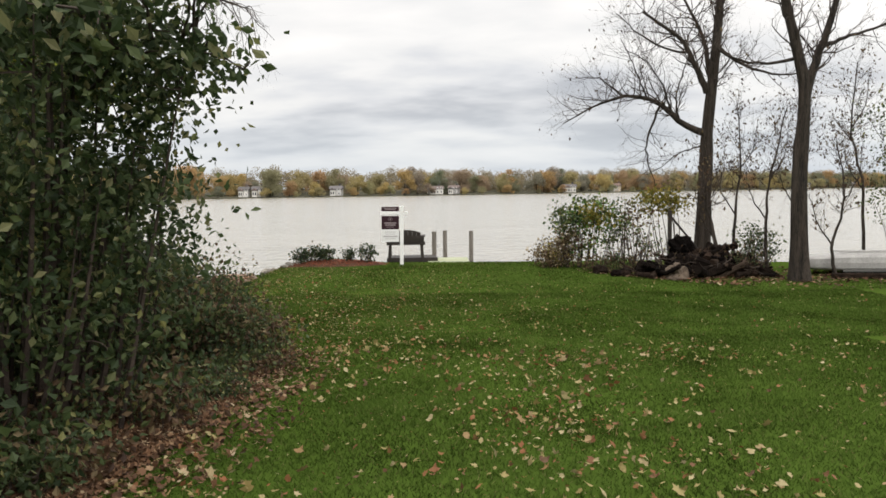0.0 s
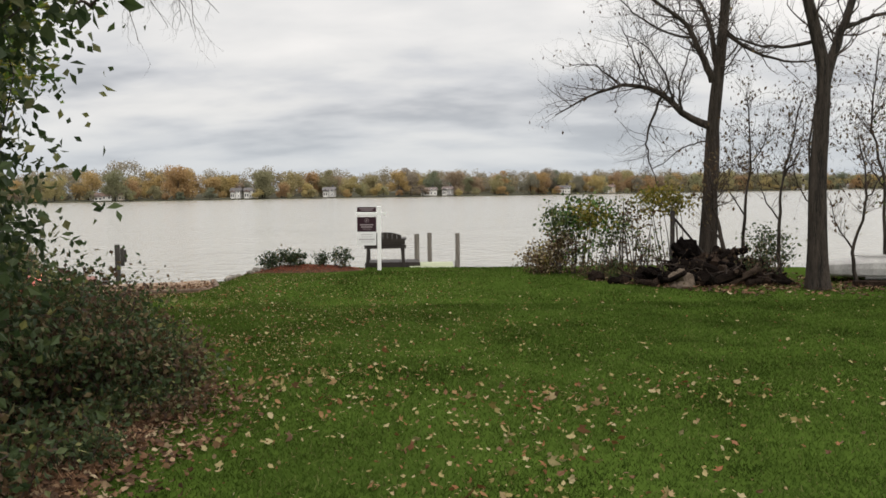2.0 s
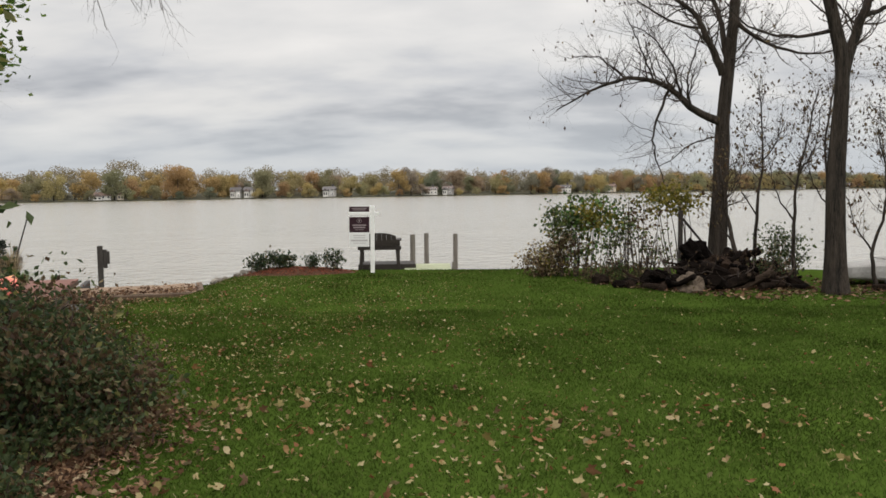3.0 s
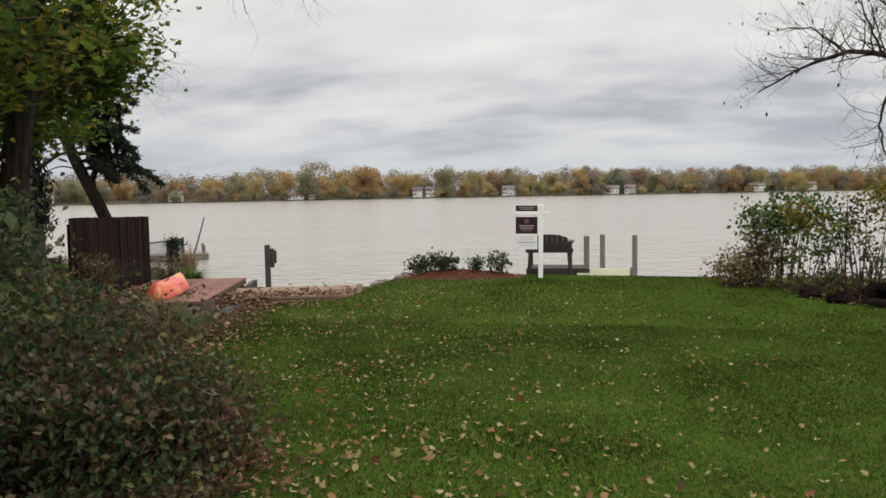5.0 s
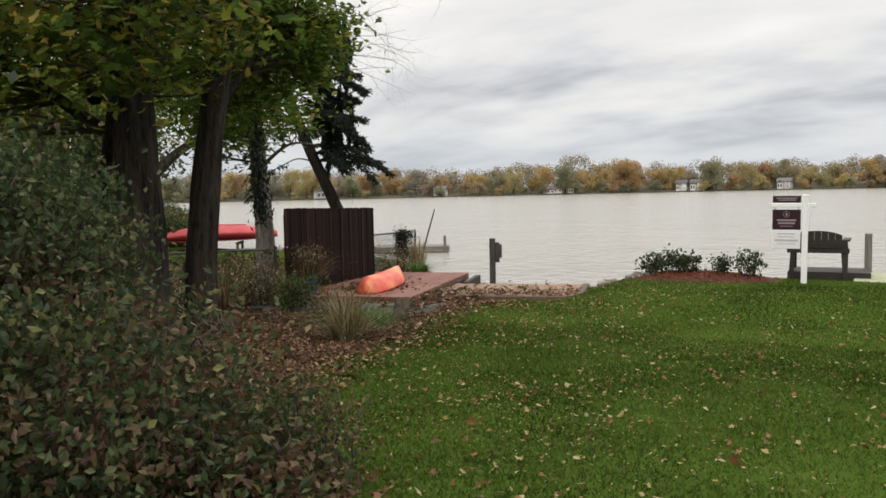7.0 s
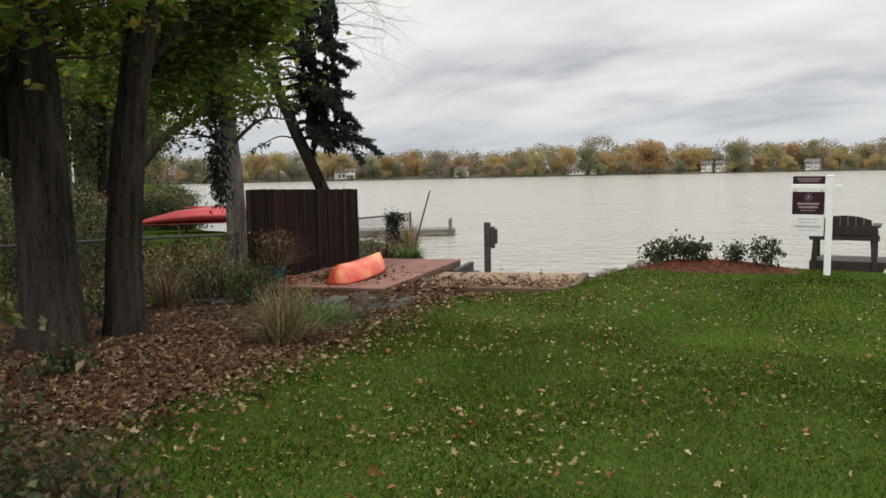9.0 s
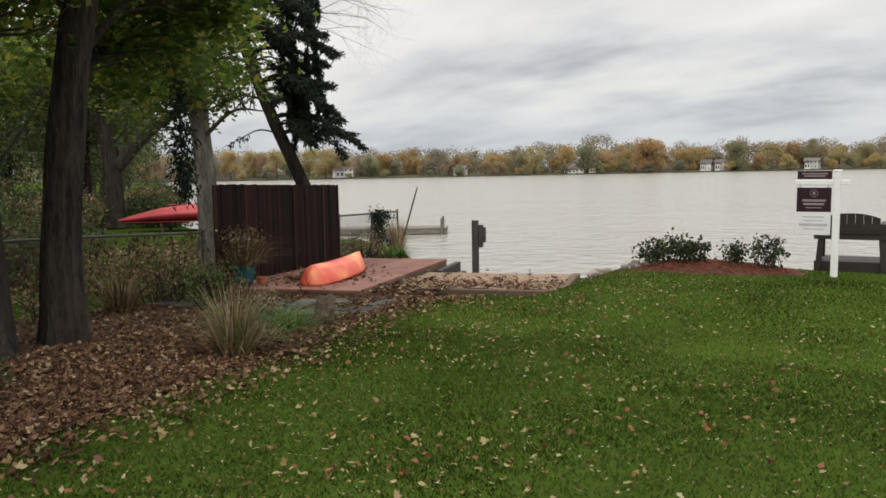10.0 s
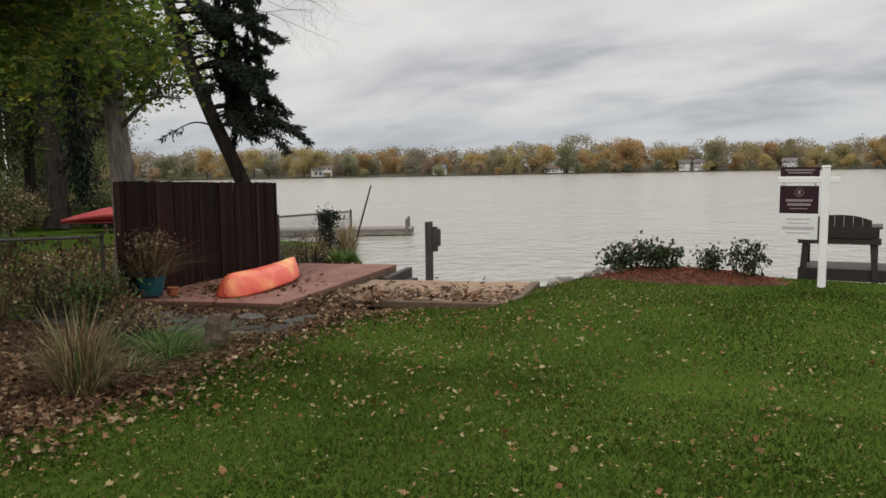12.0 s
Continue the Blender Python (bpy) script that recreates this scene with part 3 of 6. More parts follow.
def build_far_woods():
    rs = np.random.RandomState(11)
    kinds = []
    for k in range(7):
        t = thing("lakeside_tree", pose(0, -900, -50), "autumn tree on the far lake shore", "tree", "far shore trees")
        V, F = tubes([(spline([(0, 0, 0), (0.2, 0, 3), (0, 0.1, 7)], 5), [0.3, 0.25, 0.2, 0.15, 0.08])])
        arrays("trunk", V, F, M_BARK, t)
        V, F = far_crown(rs, 12.2 * rs.uniform(0.85, 1.1), rs.uniform(11, 15), 4200, 0.5)
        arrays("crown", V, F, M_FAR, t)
        kinds.append(t)
    s, used = 250.0, set()
    while s < 1260:
        p, nrm = far_at(s)
        q = p + nrm * rs.uniform(2.5, 24)
        k = rs.randint(7)
        sc = rs.choice([rs.uniform(0.5, 0.75), rs.uniform(0.8, 1.1), rs.uniform(0.8, 1.1)]) * (0.86 if s < 560 else 1.0)
        m = pose(q[0], q[1], WATER_Z + 0.4, 0, 0, rs.uniform(0, 360)) @ Matrix.Scale(sc, 4)
        if k in used:
            t = copy_thing(kinds[k], m)
            t.scale = (sc, sc, sc)
        else:
            kinds[k].matrix_basis = m
            used.add(k)
        s += rs.uniform(2.5, 7.0)
    # small round willows and bushes at the water's edge
    for s in np.arange(300, 1250, 13.0):
        p, nrm = far_at(s + rs.uniform(-6, 6))
        q = p + nrm * rs.uniform(1.0, 3.0)
        sc = rs.uniform(0.18, 0.46)
        t = copy_thing(kinds[rs.randint(7)], pose(q[0], q[1], WATER_Z + 0.2, 0, 0, rs.uniform(0, 360)) @ Matrix.Scale(sc, 4))
        t.scale = (sc * 1.2, sc * 1.2, sc)
        tagged(t, "small round willow at the water's edge", "tree", "far shore willows")
    # the wood behind, too dense to count
    Vs, Fs, base = [], [], 0
    for s in np.arange(bearing_s(58), bearing_s(-33), 7.0):
        p, nrm = far_at(s)
        for row in range(2):
            q = p + nrm * (30 + 16 * row + rs.uniform(-8, 8))
            h = rs.uniform(9.5, 13) * (0.88 if s < 560 else 1.0) * (0.9 + 0.3 * noise.noise(Vector((s * 0.02, row, 0))))
            V, F = far_crown(rs, h * 1.13 * rs.choice([0.9, 1.0, 1.1]), 15, 1150, 0.6)
            Vs.append(V + np.array([q[0], q[1], WATER_Z + 1]))
            Fs.append(F + base)
            base += len(V)
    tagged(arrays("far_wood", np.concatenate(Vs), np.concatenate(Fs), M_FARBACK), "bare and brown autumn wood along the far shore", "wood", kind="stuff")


build_far_woods()


# ---- houses across the lake ----
def gable(w, d, h, rise, over):
    bm = bmesh.new()
    vs = [bm.verts.new(p) for p in ((-w / 2 - over, -d / 2 - over, h), (w / 2 + over, -d / 2 - over, h), (w / 2 + over, d / 2 + over, h), (-w / 2 - over, d / 2 + over, h), (-w / 2 - over, 0, h + rise), (w / 2 + over, 0, h + rise))]
    for f in ((0, 1, 5, 4), (2, 3, 4, 5), (1, 2, 5), (3, 0, 4), (3, 2, 1, 0)):
        bm.faces.new([vs[i] for i in f])
    return bm


def house(m, w, d, h, rise, storeys, cols, label):
    t = thing("lakeside_house", m, label, "house", "far shore houses")
    part("wall", block((w, d, h), (0, 0, h / 2)), M_WALLP, t)
    part("roof", gable(w, d, h, rise, 0.5), M_ROOF, t)
    part("chimney", block((0.9, 0.9, rise + 1.2), (w * 0.28, d * 0.15, h + rise / 2 + 0.3), 0.05), M_ROOF, t)
    part("wing", block((w * 0.42, 2.2, h * 0.82), (-w * 0.2, -d / 2 - 1.0, h * 0.41)), M_WALLP, t)
    wing = gable(2.4, w * 0.42, h * 0.82, 1.1, 0.25)
    bmesh.ops.rotate(wing, cent=(0, 0, 0), matrix=Matrix.Rotation(radians(90), 3, "Z"), verts=wing.verts)
    bmesh.ops.translate(wing, vec=(-w * 0.2, -d / 2 - 1.0, 0), verts=wing.verts)
    part("roof", wing, M_ROOF, t)
    for c in (-1, 1):
        part("window", block((w * 0.11, 0.12, h * 0.36), (-w * 0.2 + c * w * 0.1, -d / 2 - 2.14, h * 0.42), 0.03), M_GLASS, t)
    for k in range(storeys):
        for c in range(cols // 2, cols):
            win = part("window", block((w / cols * 0.5, 0.16, 0.95), ((c + 0.5) * w / cols - w / 2, -d / 2 - 0.04, 1.1 + 1.6 * k), 0.03), M_WHITE, t)
            part("pane", block((w / cols * 0.5 - 0.3, 0.1, 0.75), ((c + 0.5) * w / cols - w / 2, -d / 2 - 0.1, 1.1 + 1.6 * k)), M_GLASS, win)
    return t


HOUSES = ((38.8, 14, 6.0, 2, "white two-storey lake house among autumn trees"), (30.6, 8, 5.0, 1, "small white gabled cottage by the water"),
          (22.6, 13, 3.2, 1, "long low grey lakeside house"), (21.0, 10, 4.6, 2, "grey gabled house close to the shore"), (13.7, 7, 6.0, 2, "white two-storey house beside an orange tree"),
          (12.7, 9, 6.2, 2, "white two-storey house with dark windows"), (7.4, 9, 6.0, 2, "cream two-storey house half behind trees"), (0.3, 13, 5.0, 2, "broad white lake house on the far shore"),
          (-1.3, 8, 5.5, 2, "narrow cream house beside the broad one"), (-9.4, 12, 5.6, 2, "tan two-storey house among bare trees"), (-12.8, 8, 6.0, 2, "white gabled house under brown trees"), (-24.8, 13, 5.5, 2, "pale house far along the lake shore"), (-27.5, 10, 5.0, 2, "pale house with a dark roof far off"))
for deg, w, h, st, lab in HOUSES:
    p, nrm = far_at(bearing_s(deg))
    q = p + nrm * 6
    house(pose(q[0], q[1], WATER_Z + 0.5, 0, 0, deg + (7 if w > 9 else -12)), w * 0.52, 5, h * 0.50, 1.3, st, 4 if w > 9 else 3, lab)


# ---- trees ----
def bare_tree(name, at, trunk, limbs, label, seed, bark, twig_len=0.9, twigs_per_m=5, dead=120):
    """A leafless tree: a trunk and limbs by their control points and radii, covered in random twigs with a few dead leaves."""
    rs = np.random.RandomState(seed)
    t = thing(name, pose(*at), label, "tree")
    off = np.array(at)
    tw, tips = [], []
    for k, (ctrl, r0, r1) in enumerate([trunk] + limbs):
        pts = spline(np.array(ctrl) - off, 14)
        pts[1:-1] += rs.normal(size=(12, 3)) * 0.012
        rad = r0 + (r1 - r0) * np.linspace(0, 1, 14) ** 0.8
        V, F = ridged(np.array(ctrl) - off, r0, r1, seed, 0.35) if k == 0 and r0 > 0.12 else tubes([(pts, rad)])
        arrays("trunk" if k == 0 else "limb", V, F, bark, t, smooth=True)
        length = np.linalg.norm(np.diff(pts, axis=0), axis=1).sum()
        for _ in range(int(length * (twigs_per_m if k else twigs_per_m * 0.5))):
            f = rs.uniform(0.2 if k else 0.55, 1.0) * 12.99
            i = int(f)
            way = unit(pts[i + 1] - pts[i]) * 0.6 + unit(rs.normal(size=3)) * 0.9 + np.array([0, 0, 0.25])
            sprout(rs, pts[i] + (pts[i + 1] - pts[i]) * (f - i), way, twig_len * rs.uniform(0.5, 1.3), min(rad[i] * 0.35, 0.02), 2, tw, tips, 0.3, 0.2, (3, 4), 0.5)
    V, F = tubes(tw)
    arrays("branchwork", V, F, M_TWIG, t)
    if dead:
        pick = rs.choice(len(tips), min(dead, len(tips)), replace=False)
        V, F = kites(np.array([tips[i][0] for i in pick]), 0.09, rs, 0.5, 0.8)
        arrays("dead_leaves", V, F, M_HEDGE_DRY, t, "few curled brown leaves")
    return t


bare_tree("bare_tree", (6.85, 21.0, -0.62), ([(6.80, 21.0, -0.7), (6.78, 21.0, 0.1), (6.84, 21.0, 2.0), (6.88, 21.0, 3.2), (7.05, 21.0, 5.0), (7.2, 21.1, 6.6), (7.3, 21.2, 9.0)], 0.235, 0.08),
          [([(6.80, 21.0, 2.95), (6.2, 20.9, 3.2), (5.52, 20.8, 3.73), (4.7, 20.6, 3.86), (3.9, 20.5, 3.66), (3.05, 20.4, 3.2)], 0.105, 0.012),
           ([(6.85, 21.0, 4.0), (6.5, 20.9, 4.7), (6.05, 20.8, 5.36), (5.1, 20.7, 6.0)], 0.10, 0.03),
           ([(6.95, 21.0, 4.4), (6.75, 21.3, 5.6), (6.1, 21.6, 7.0)], 0.08, 0.02),
           ([(5.6, 20.8, 3.66), (5.3, 20.8, 2.9), (5.26, 20.7, 2.3), (5.46, 20.7, 1.6)], 0.035, 0.010),
           ([(7.05, 21.0, 5.2), (7.6, 20.9, 4.75), (8.6, 20.8, 4.4), (9.3, 20.7, 4.5)], 0.06, 0.012),
           ([(5.9, 20.9, 3.4), (5.7, 20.7, 4.0), (5.2, 20.5, 4.7), (4.6, 20.4, 5.0)], 0.04, 0.01),
           ([(5.25, 20.7, 3.80), (4.9, 20.6, 4.5), (4.5, 20.5, 5.3)], 0.03, 0.008),
           ([(4.6, 20.6, 3.85), (4.0, 20.5, 4.3), (3.4, 20.5, 4.35)], 0.025, 0.007),
           ([(6.1, 20.9, 3.25), (6.0, 20.8, 3.9), (6.25, 20.7, 4.8)], 0.035, 0.01),
           ([(6.3, 20.85, 5.0), (5.6, 20.7, 5.1), (4.9, 20.6, 5.5), (4.4, 20.5, 5.9)], 0.035, 0.01),
           ([(6.8, 21.0, 2.6), (6.2, 20.8, 2.5), (5.6, 20.7, 2.1), (5.2, 20.6, 1.9)], 0.022, 0.006)],
          "tall bare tree with dark bark and a long arching limb", 5, M_BARK, 0.95, 11, 260)
bare_tree("bare_tree", (8.03, 18.05, -0.62), ([(8.03, 18.05, -0.75), (8.0, 18.05, 0.2), (7.98, 18.05, 1.8), (8.05, 18.05, 3.6), (7.86, 18.05, 4.6), (7.55, 18.1, 6.0), (7.3, 18.2, 8.5)], 0.225, 0.07),
          [([(8.06, 18.05, 3.5), (8.3, 18.05, 4.4), (8.64, 18.05, 5.4), (9.1, 18.1, 7.5)], 0.12, 0.05),
           ([(8.35, 18.05, 4.6), (9.0, 18.1, 4.85), (10.2, 18.2, 5.2)], 0.06, 0.02),
           ([(7.9, 18.05, 4.4), (7.2, 18.2, 4.3), (6.4, 18.3, 4.5), (5.9, 18.3, 5.0)], 0.045, 0.01)],
          "bare tree with a straight dark trunk that forks high up", 8, M_BARK_BLACK, 0.9, 6, 90)
for k, (pts, lab) in enumerate(([[(6.75, 19.6, -0.6), (6.62, 19.6, 0.3), (6.45, 19.7, 1.2), (6.3, 19.8, 2.6)], "leaning grey sapling rising from the log pile"],
                                [[(7.75, 19.2, -0.6), (7.7, 19.2, 0.8), (7.8, 19.2, 1.8), (8.15, 19.2, 3.4)], "slender bare sapling with sparse leaves"],
                                [[(9.1, 18.6, -0.6), (9.0, 18.6, 0.2), (9.25, 18.6, 1.2), (9.1, 18.7, 2.6)], "thin crooked sapling beside the overturned boat"],
                                [[(7.2, 20.0, -0.6), (7.25, 20.0, 0.9), (7.4, 20.1, 2.0), (7.3, 20.1, 3.6)], "thin grey sapling behind the logs"],
                                [[(8.6, 19.6, -0.6), (8.65, 19.6, 1.0), (8.5, 19.6, 2.4), (8.75, 19.6, 3.9)], "slim bare sapling by the straight tree"],
                                [[(10.6, 20.2, -0.7), (10.5, 20.2, 1.5), (10.2, 20.2, 3.0), (10.3, 20.2, 4.6)], "thin leafy sapling at the lake edge"])):
    pts = np.array(pts)
    bare_tree("sapling", tuple(pts[0]), (pts, 0.075 if k == 0 else 0.05, 0.012), [(np.array([pts[2], pts[2] + (0.35, 0.1, 0.5), pts[2] + (0.5, 0.2, 1.3)]), 0.022, 0.006), (np.array([pts[1], pts[1] + (-0.3, 0.1, 0.5), pts[1] + (-0.45, 0.2, 1.2)]), 0.022, 0.006)], lab, 20 + k, M_BARK, 0.7, 16, 320)


def clumped(rs, blobs, sigma=0.2):
    """Leaf points in clumps, spread through ellipsoids (centre, radii, clumps, leaves a clump). Also the clump centres."""
    P, C = [], []
    for c, r, n, k in blobs:
        v = unit(rs.normal(size=(n, 3))) * (rs.uniform(0, 1, (n, 1)) ** 0.42) * np.array(r)
        cen = np.array(c) + v
        C.append(cen)
        s = sigma * rs.uniform(0.6, 1.5, (n, 1, 1))
        P.append((cen[:, None, :] + rs.normal(size=(n, k, 3)) * s * np.array([1.1, 1.1, 0.75])).reshape(-1, 3))
    return np.concatenate(P), np.concatenate(C)


def feeders(rs, cents, stems, share, r=0.012):
    """Thin twigs that run from the nearest of the stem points to the clumps."""
    out = []
    for c in cents[rs.uniform(size=len(cents)) < share]:
        d = np.linalg.norm(stems - c, axis=1) + np.maximum(0, stems[:, 2] - c[2]) * 1.5
        s = stems[np.argmin(d)]
        gap = min(1.0, float(np.linalg.norm(c - s)))
        mid = (s + c) / 2 + (rs.normal(size=3) * 0.12 + np.array([0, 0, 0.1])) * gap
        out.append((spline([s, mid, c], 6), np.linspace(r * (1 + np.linalg.norm(c - s) * 0.5), r * 0.35, 6)))
    return out


def leafy_tree(name, at, trunk, limbs, blobs, label, seed, bark, leaf_mat, size=0.12, sigma=0.22, shape="lobed", ivy=0):
    rs = np.random.RandomState(seed)
    off = np.array(at)
    t = thing(name, pose(*at), label, "tree")
    stems = []
    for k, (ctrl, r0, r1) in enumerate([trunk] + limbs):
        pts = spline(np.array(ctrl) - off, 14)
        rad = r0 + (r1 - r0) * np.linspace(0, 1, 14) ** 0.8
        V, F = ridged(np.array(ctrl) - off, r0, r1, seed) if k == 0 and r0 > 0.12 else tubes([(pts, rad)])
        arrays("trunk" if k == 0 else "limb", V, F, bark, t, smooth=True)
        stems.append(pts[5 if k == 0 else 2:])
    P, C = clumped(rs, [(np.array(c) - off, r, n, k) for c, r, n, k in blobs], sigma)
    V, F = tubes(feeders(rs, C, np.concatenate(stems), 0.85))
    arrays("branchwork", V, F, M_TWIG, t)
    mats = leaf_mat if isinstance(leaf_mat, tuple) else (leaf_mat,)
    for idx, mt in zip(np.array_split(rs.permutation(len(P)), len(mats)), mats):
        V, F = lobed(P[idx], size, rs, 0.5) if shape == "lobed" else kites(P[idx], size, rs)
        arrays("crown", V, F, mt, t, "yellow autumn leaves" if mt is M_YELLOW else "")
    return t


leafy_tree("maple_tree", (-7.55, 12.92, -0.55), ([(-7.55, 12.92, -0.7), (-7.55, 12.92, 1.0), (-7.6, 12.9, 3.0), (-7.7, 12.95, 7.0)], 0.34, 0.2),
           [([(-8.3, 13.0, 1.6), (-7.2, 12.4, 2.7), (-5.8, 11.6, 3.2), (-4.9, 11.0, 3.1)], 0.08, 0.015), ([(-8.3, 13.0, 2.2), (-8.6, 11.5, 3.2), (-8.4, 10.2, 3.6)], 0.09, 0.02), ([(-8.4, 13, 2.6), (-9.6, 13.2, 3.6), (-11, 13.0, 4.2)], 0.1, 0.02)],
           [((-7.2, 12.2, 4.3), (2.6, 2.2, 1.7), 145, 30), ((-6.0, 11.5, 3.0), (1.5, 1.2, 0.6), 50, 26), ((-8.8, 11.2, 3.4), (2.2, 2.0, 1.5), 165, 32), ((-7.9, 13.3, 3.3), (1.7, 1.1, 0.7), 50, 26), ((-11, 13, 4.0), (2.0, 2.0, 2.0), 70, 32)],
           "big maple with a dark ridged trunk and yellowing leaves", 31, M_BARK_BLACK, (M_MAPLE, M_MAPLE, M_MAPLE, M_YELLOW), 0.13)
leafy_tree("maple_tree", (-7.57, 13.83, -0.57), ([(-7.57, 13.83, -0.7), (-7.54, 13.85, 0.6), (-7.42, 14.0, 2.2), (-7.3, 14.25, 4.0), (-7.1, 14.3, 7.5)], 0.24, 0.14),
           [([(-7.45, 14.05, 2.4), (-7.4, 14.9, 3.3), (-7.3, 15.6, 3.8)], 0.06, 0.015), ([(-7.75, 14.1, 2.0), (-8.5, 15.2, 2.8), (-9.4, 16.2, 3.0)], 0.06, 0.015)],
           [((-7.5, 14.3, 4.7), (2.1, 2.0, 1.7), 125, 28), ((-8.9, 15.6, 3.0), (1.3, 1.3, 0.8), 75, 28), ((-7.5, 15.8, 3.8), (0.8, 0.9, 0.85), 95, 28), ((-9.6, 17.2, 3.4), (1.2, 1.2, 0.6), 50, 26)],
           "maple with a straight furrowed trunk at the bed", 32, M_BARK, M_MAPLE, 0.125)
leafy_tree("maple_tree", (-11.9, 19.7, -0.62), ([(-11.9, 19.7, -0.8), (-11.9, 19.7, 1.0), (-12.05, 19.7, 3.0), (-12.2, 19.8, 7.5)], 0.235, 0.14),
           [([(-12.0, 19.7, 1.9), (-11.1, 19.7, 2.4), (-10.2, 19.6, 2.35)], 0.055, 0.012), ([(-12.0, 19.7, 2.2), (-11.5, 18.8, 3.2), (-10.8, 18.2, 3.6)], 0.06, 0.015), ([(-12.05, 19.7, 2.6), (-12.9, 20.0, 3.2), (-13.9, 20.0, 3.4)], 0.06, 0.015)],
           [((-12.0, 19.2, 4.8), (1.8, 2.0, 1.7), 150, 28), ((-11.2, 19.2, 2.9), (1.0, 1.1, 0.5), 40, 24), ((-13.4, 19.9, 3.0), (1.5, 1.4, 1.2), 70, 28)],
           "maple with a pale grey trunk beside the wooden fence", 33, M_BARK_GREY, M_MAPLE, 0.125)


def reaching_limb():
    """A long maple limb over the lawn, bare but for its hanging twigs."""
    rs = np.random.RandomState(38)
    t = thing("overhanging_limb", pose(-7.5, 14.0, 3.0), "long bare maple limb reaching over the lawn", "branch")
    pts = spline([(0, 0, 0), (1.6, 0, 1.3), (3.2, -0.3, 1.9), (4.3, -0.5, 1.6)], 14)
    V, F = tubes([(pts, np.linspace(0.07, 0.012, 14))])
    arrays("limb", V, F, M_BARK, t, smooth=True)
    tw, tips = [], []
    for k in range(16):
        p = pts[rs.randint(8, 14)]
        sprout(rs, p, (rs.normal() * 0.5 + 0.3, rs.normal() * 0.5, rs.uniform(-0.7, 0.3)), rs.uniform(0.7, 1.3), 0.011, 2, tw, tips, 0.25, -0.5, (3, 3), 0.5)
    V, F = tubes(tw)
    arrays("branchwork", V, F, M_TWIG, t)


reaching_limb()
leafy_tree("young_maple", (-3.0, 6.1, -0.25), ([(-3.0, 6.1, -0.35), (-2.95, 6.15, 1.2), (-2.8, 6.2, 2.5), (-2.7, 6.2, 4.2)], 0.05, 0.02),
           [([(-2.85, 6.2, 2.2), (-2.3, 6.3, 2.75), (-1.85, 6.35, 2.72), (-1.55, 6.4, 2.55)], 0.02, 0.006), ([(-2.8, 6.2, 2.6), (-2.3, 6.0, 3.3), (-1.7, 5.9, 3.5)], 0.02, 0.006)],
           [((-1.85, 6.35, 2.62), (0.42, 0.3, 0.14), 14, 8), ((-2.1, 6.0, 3.3), (0.6, 0.5, 0.4), 30, 10), ((-2.6, 5.2, 2.9), (0.7, 0.8, 0.7), 45, 12)],
           "young tree leaning out of the thicket with broad drooping leaves", 39, M_BARK, M_HEDGE, 0.13, 0.09, "kite")


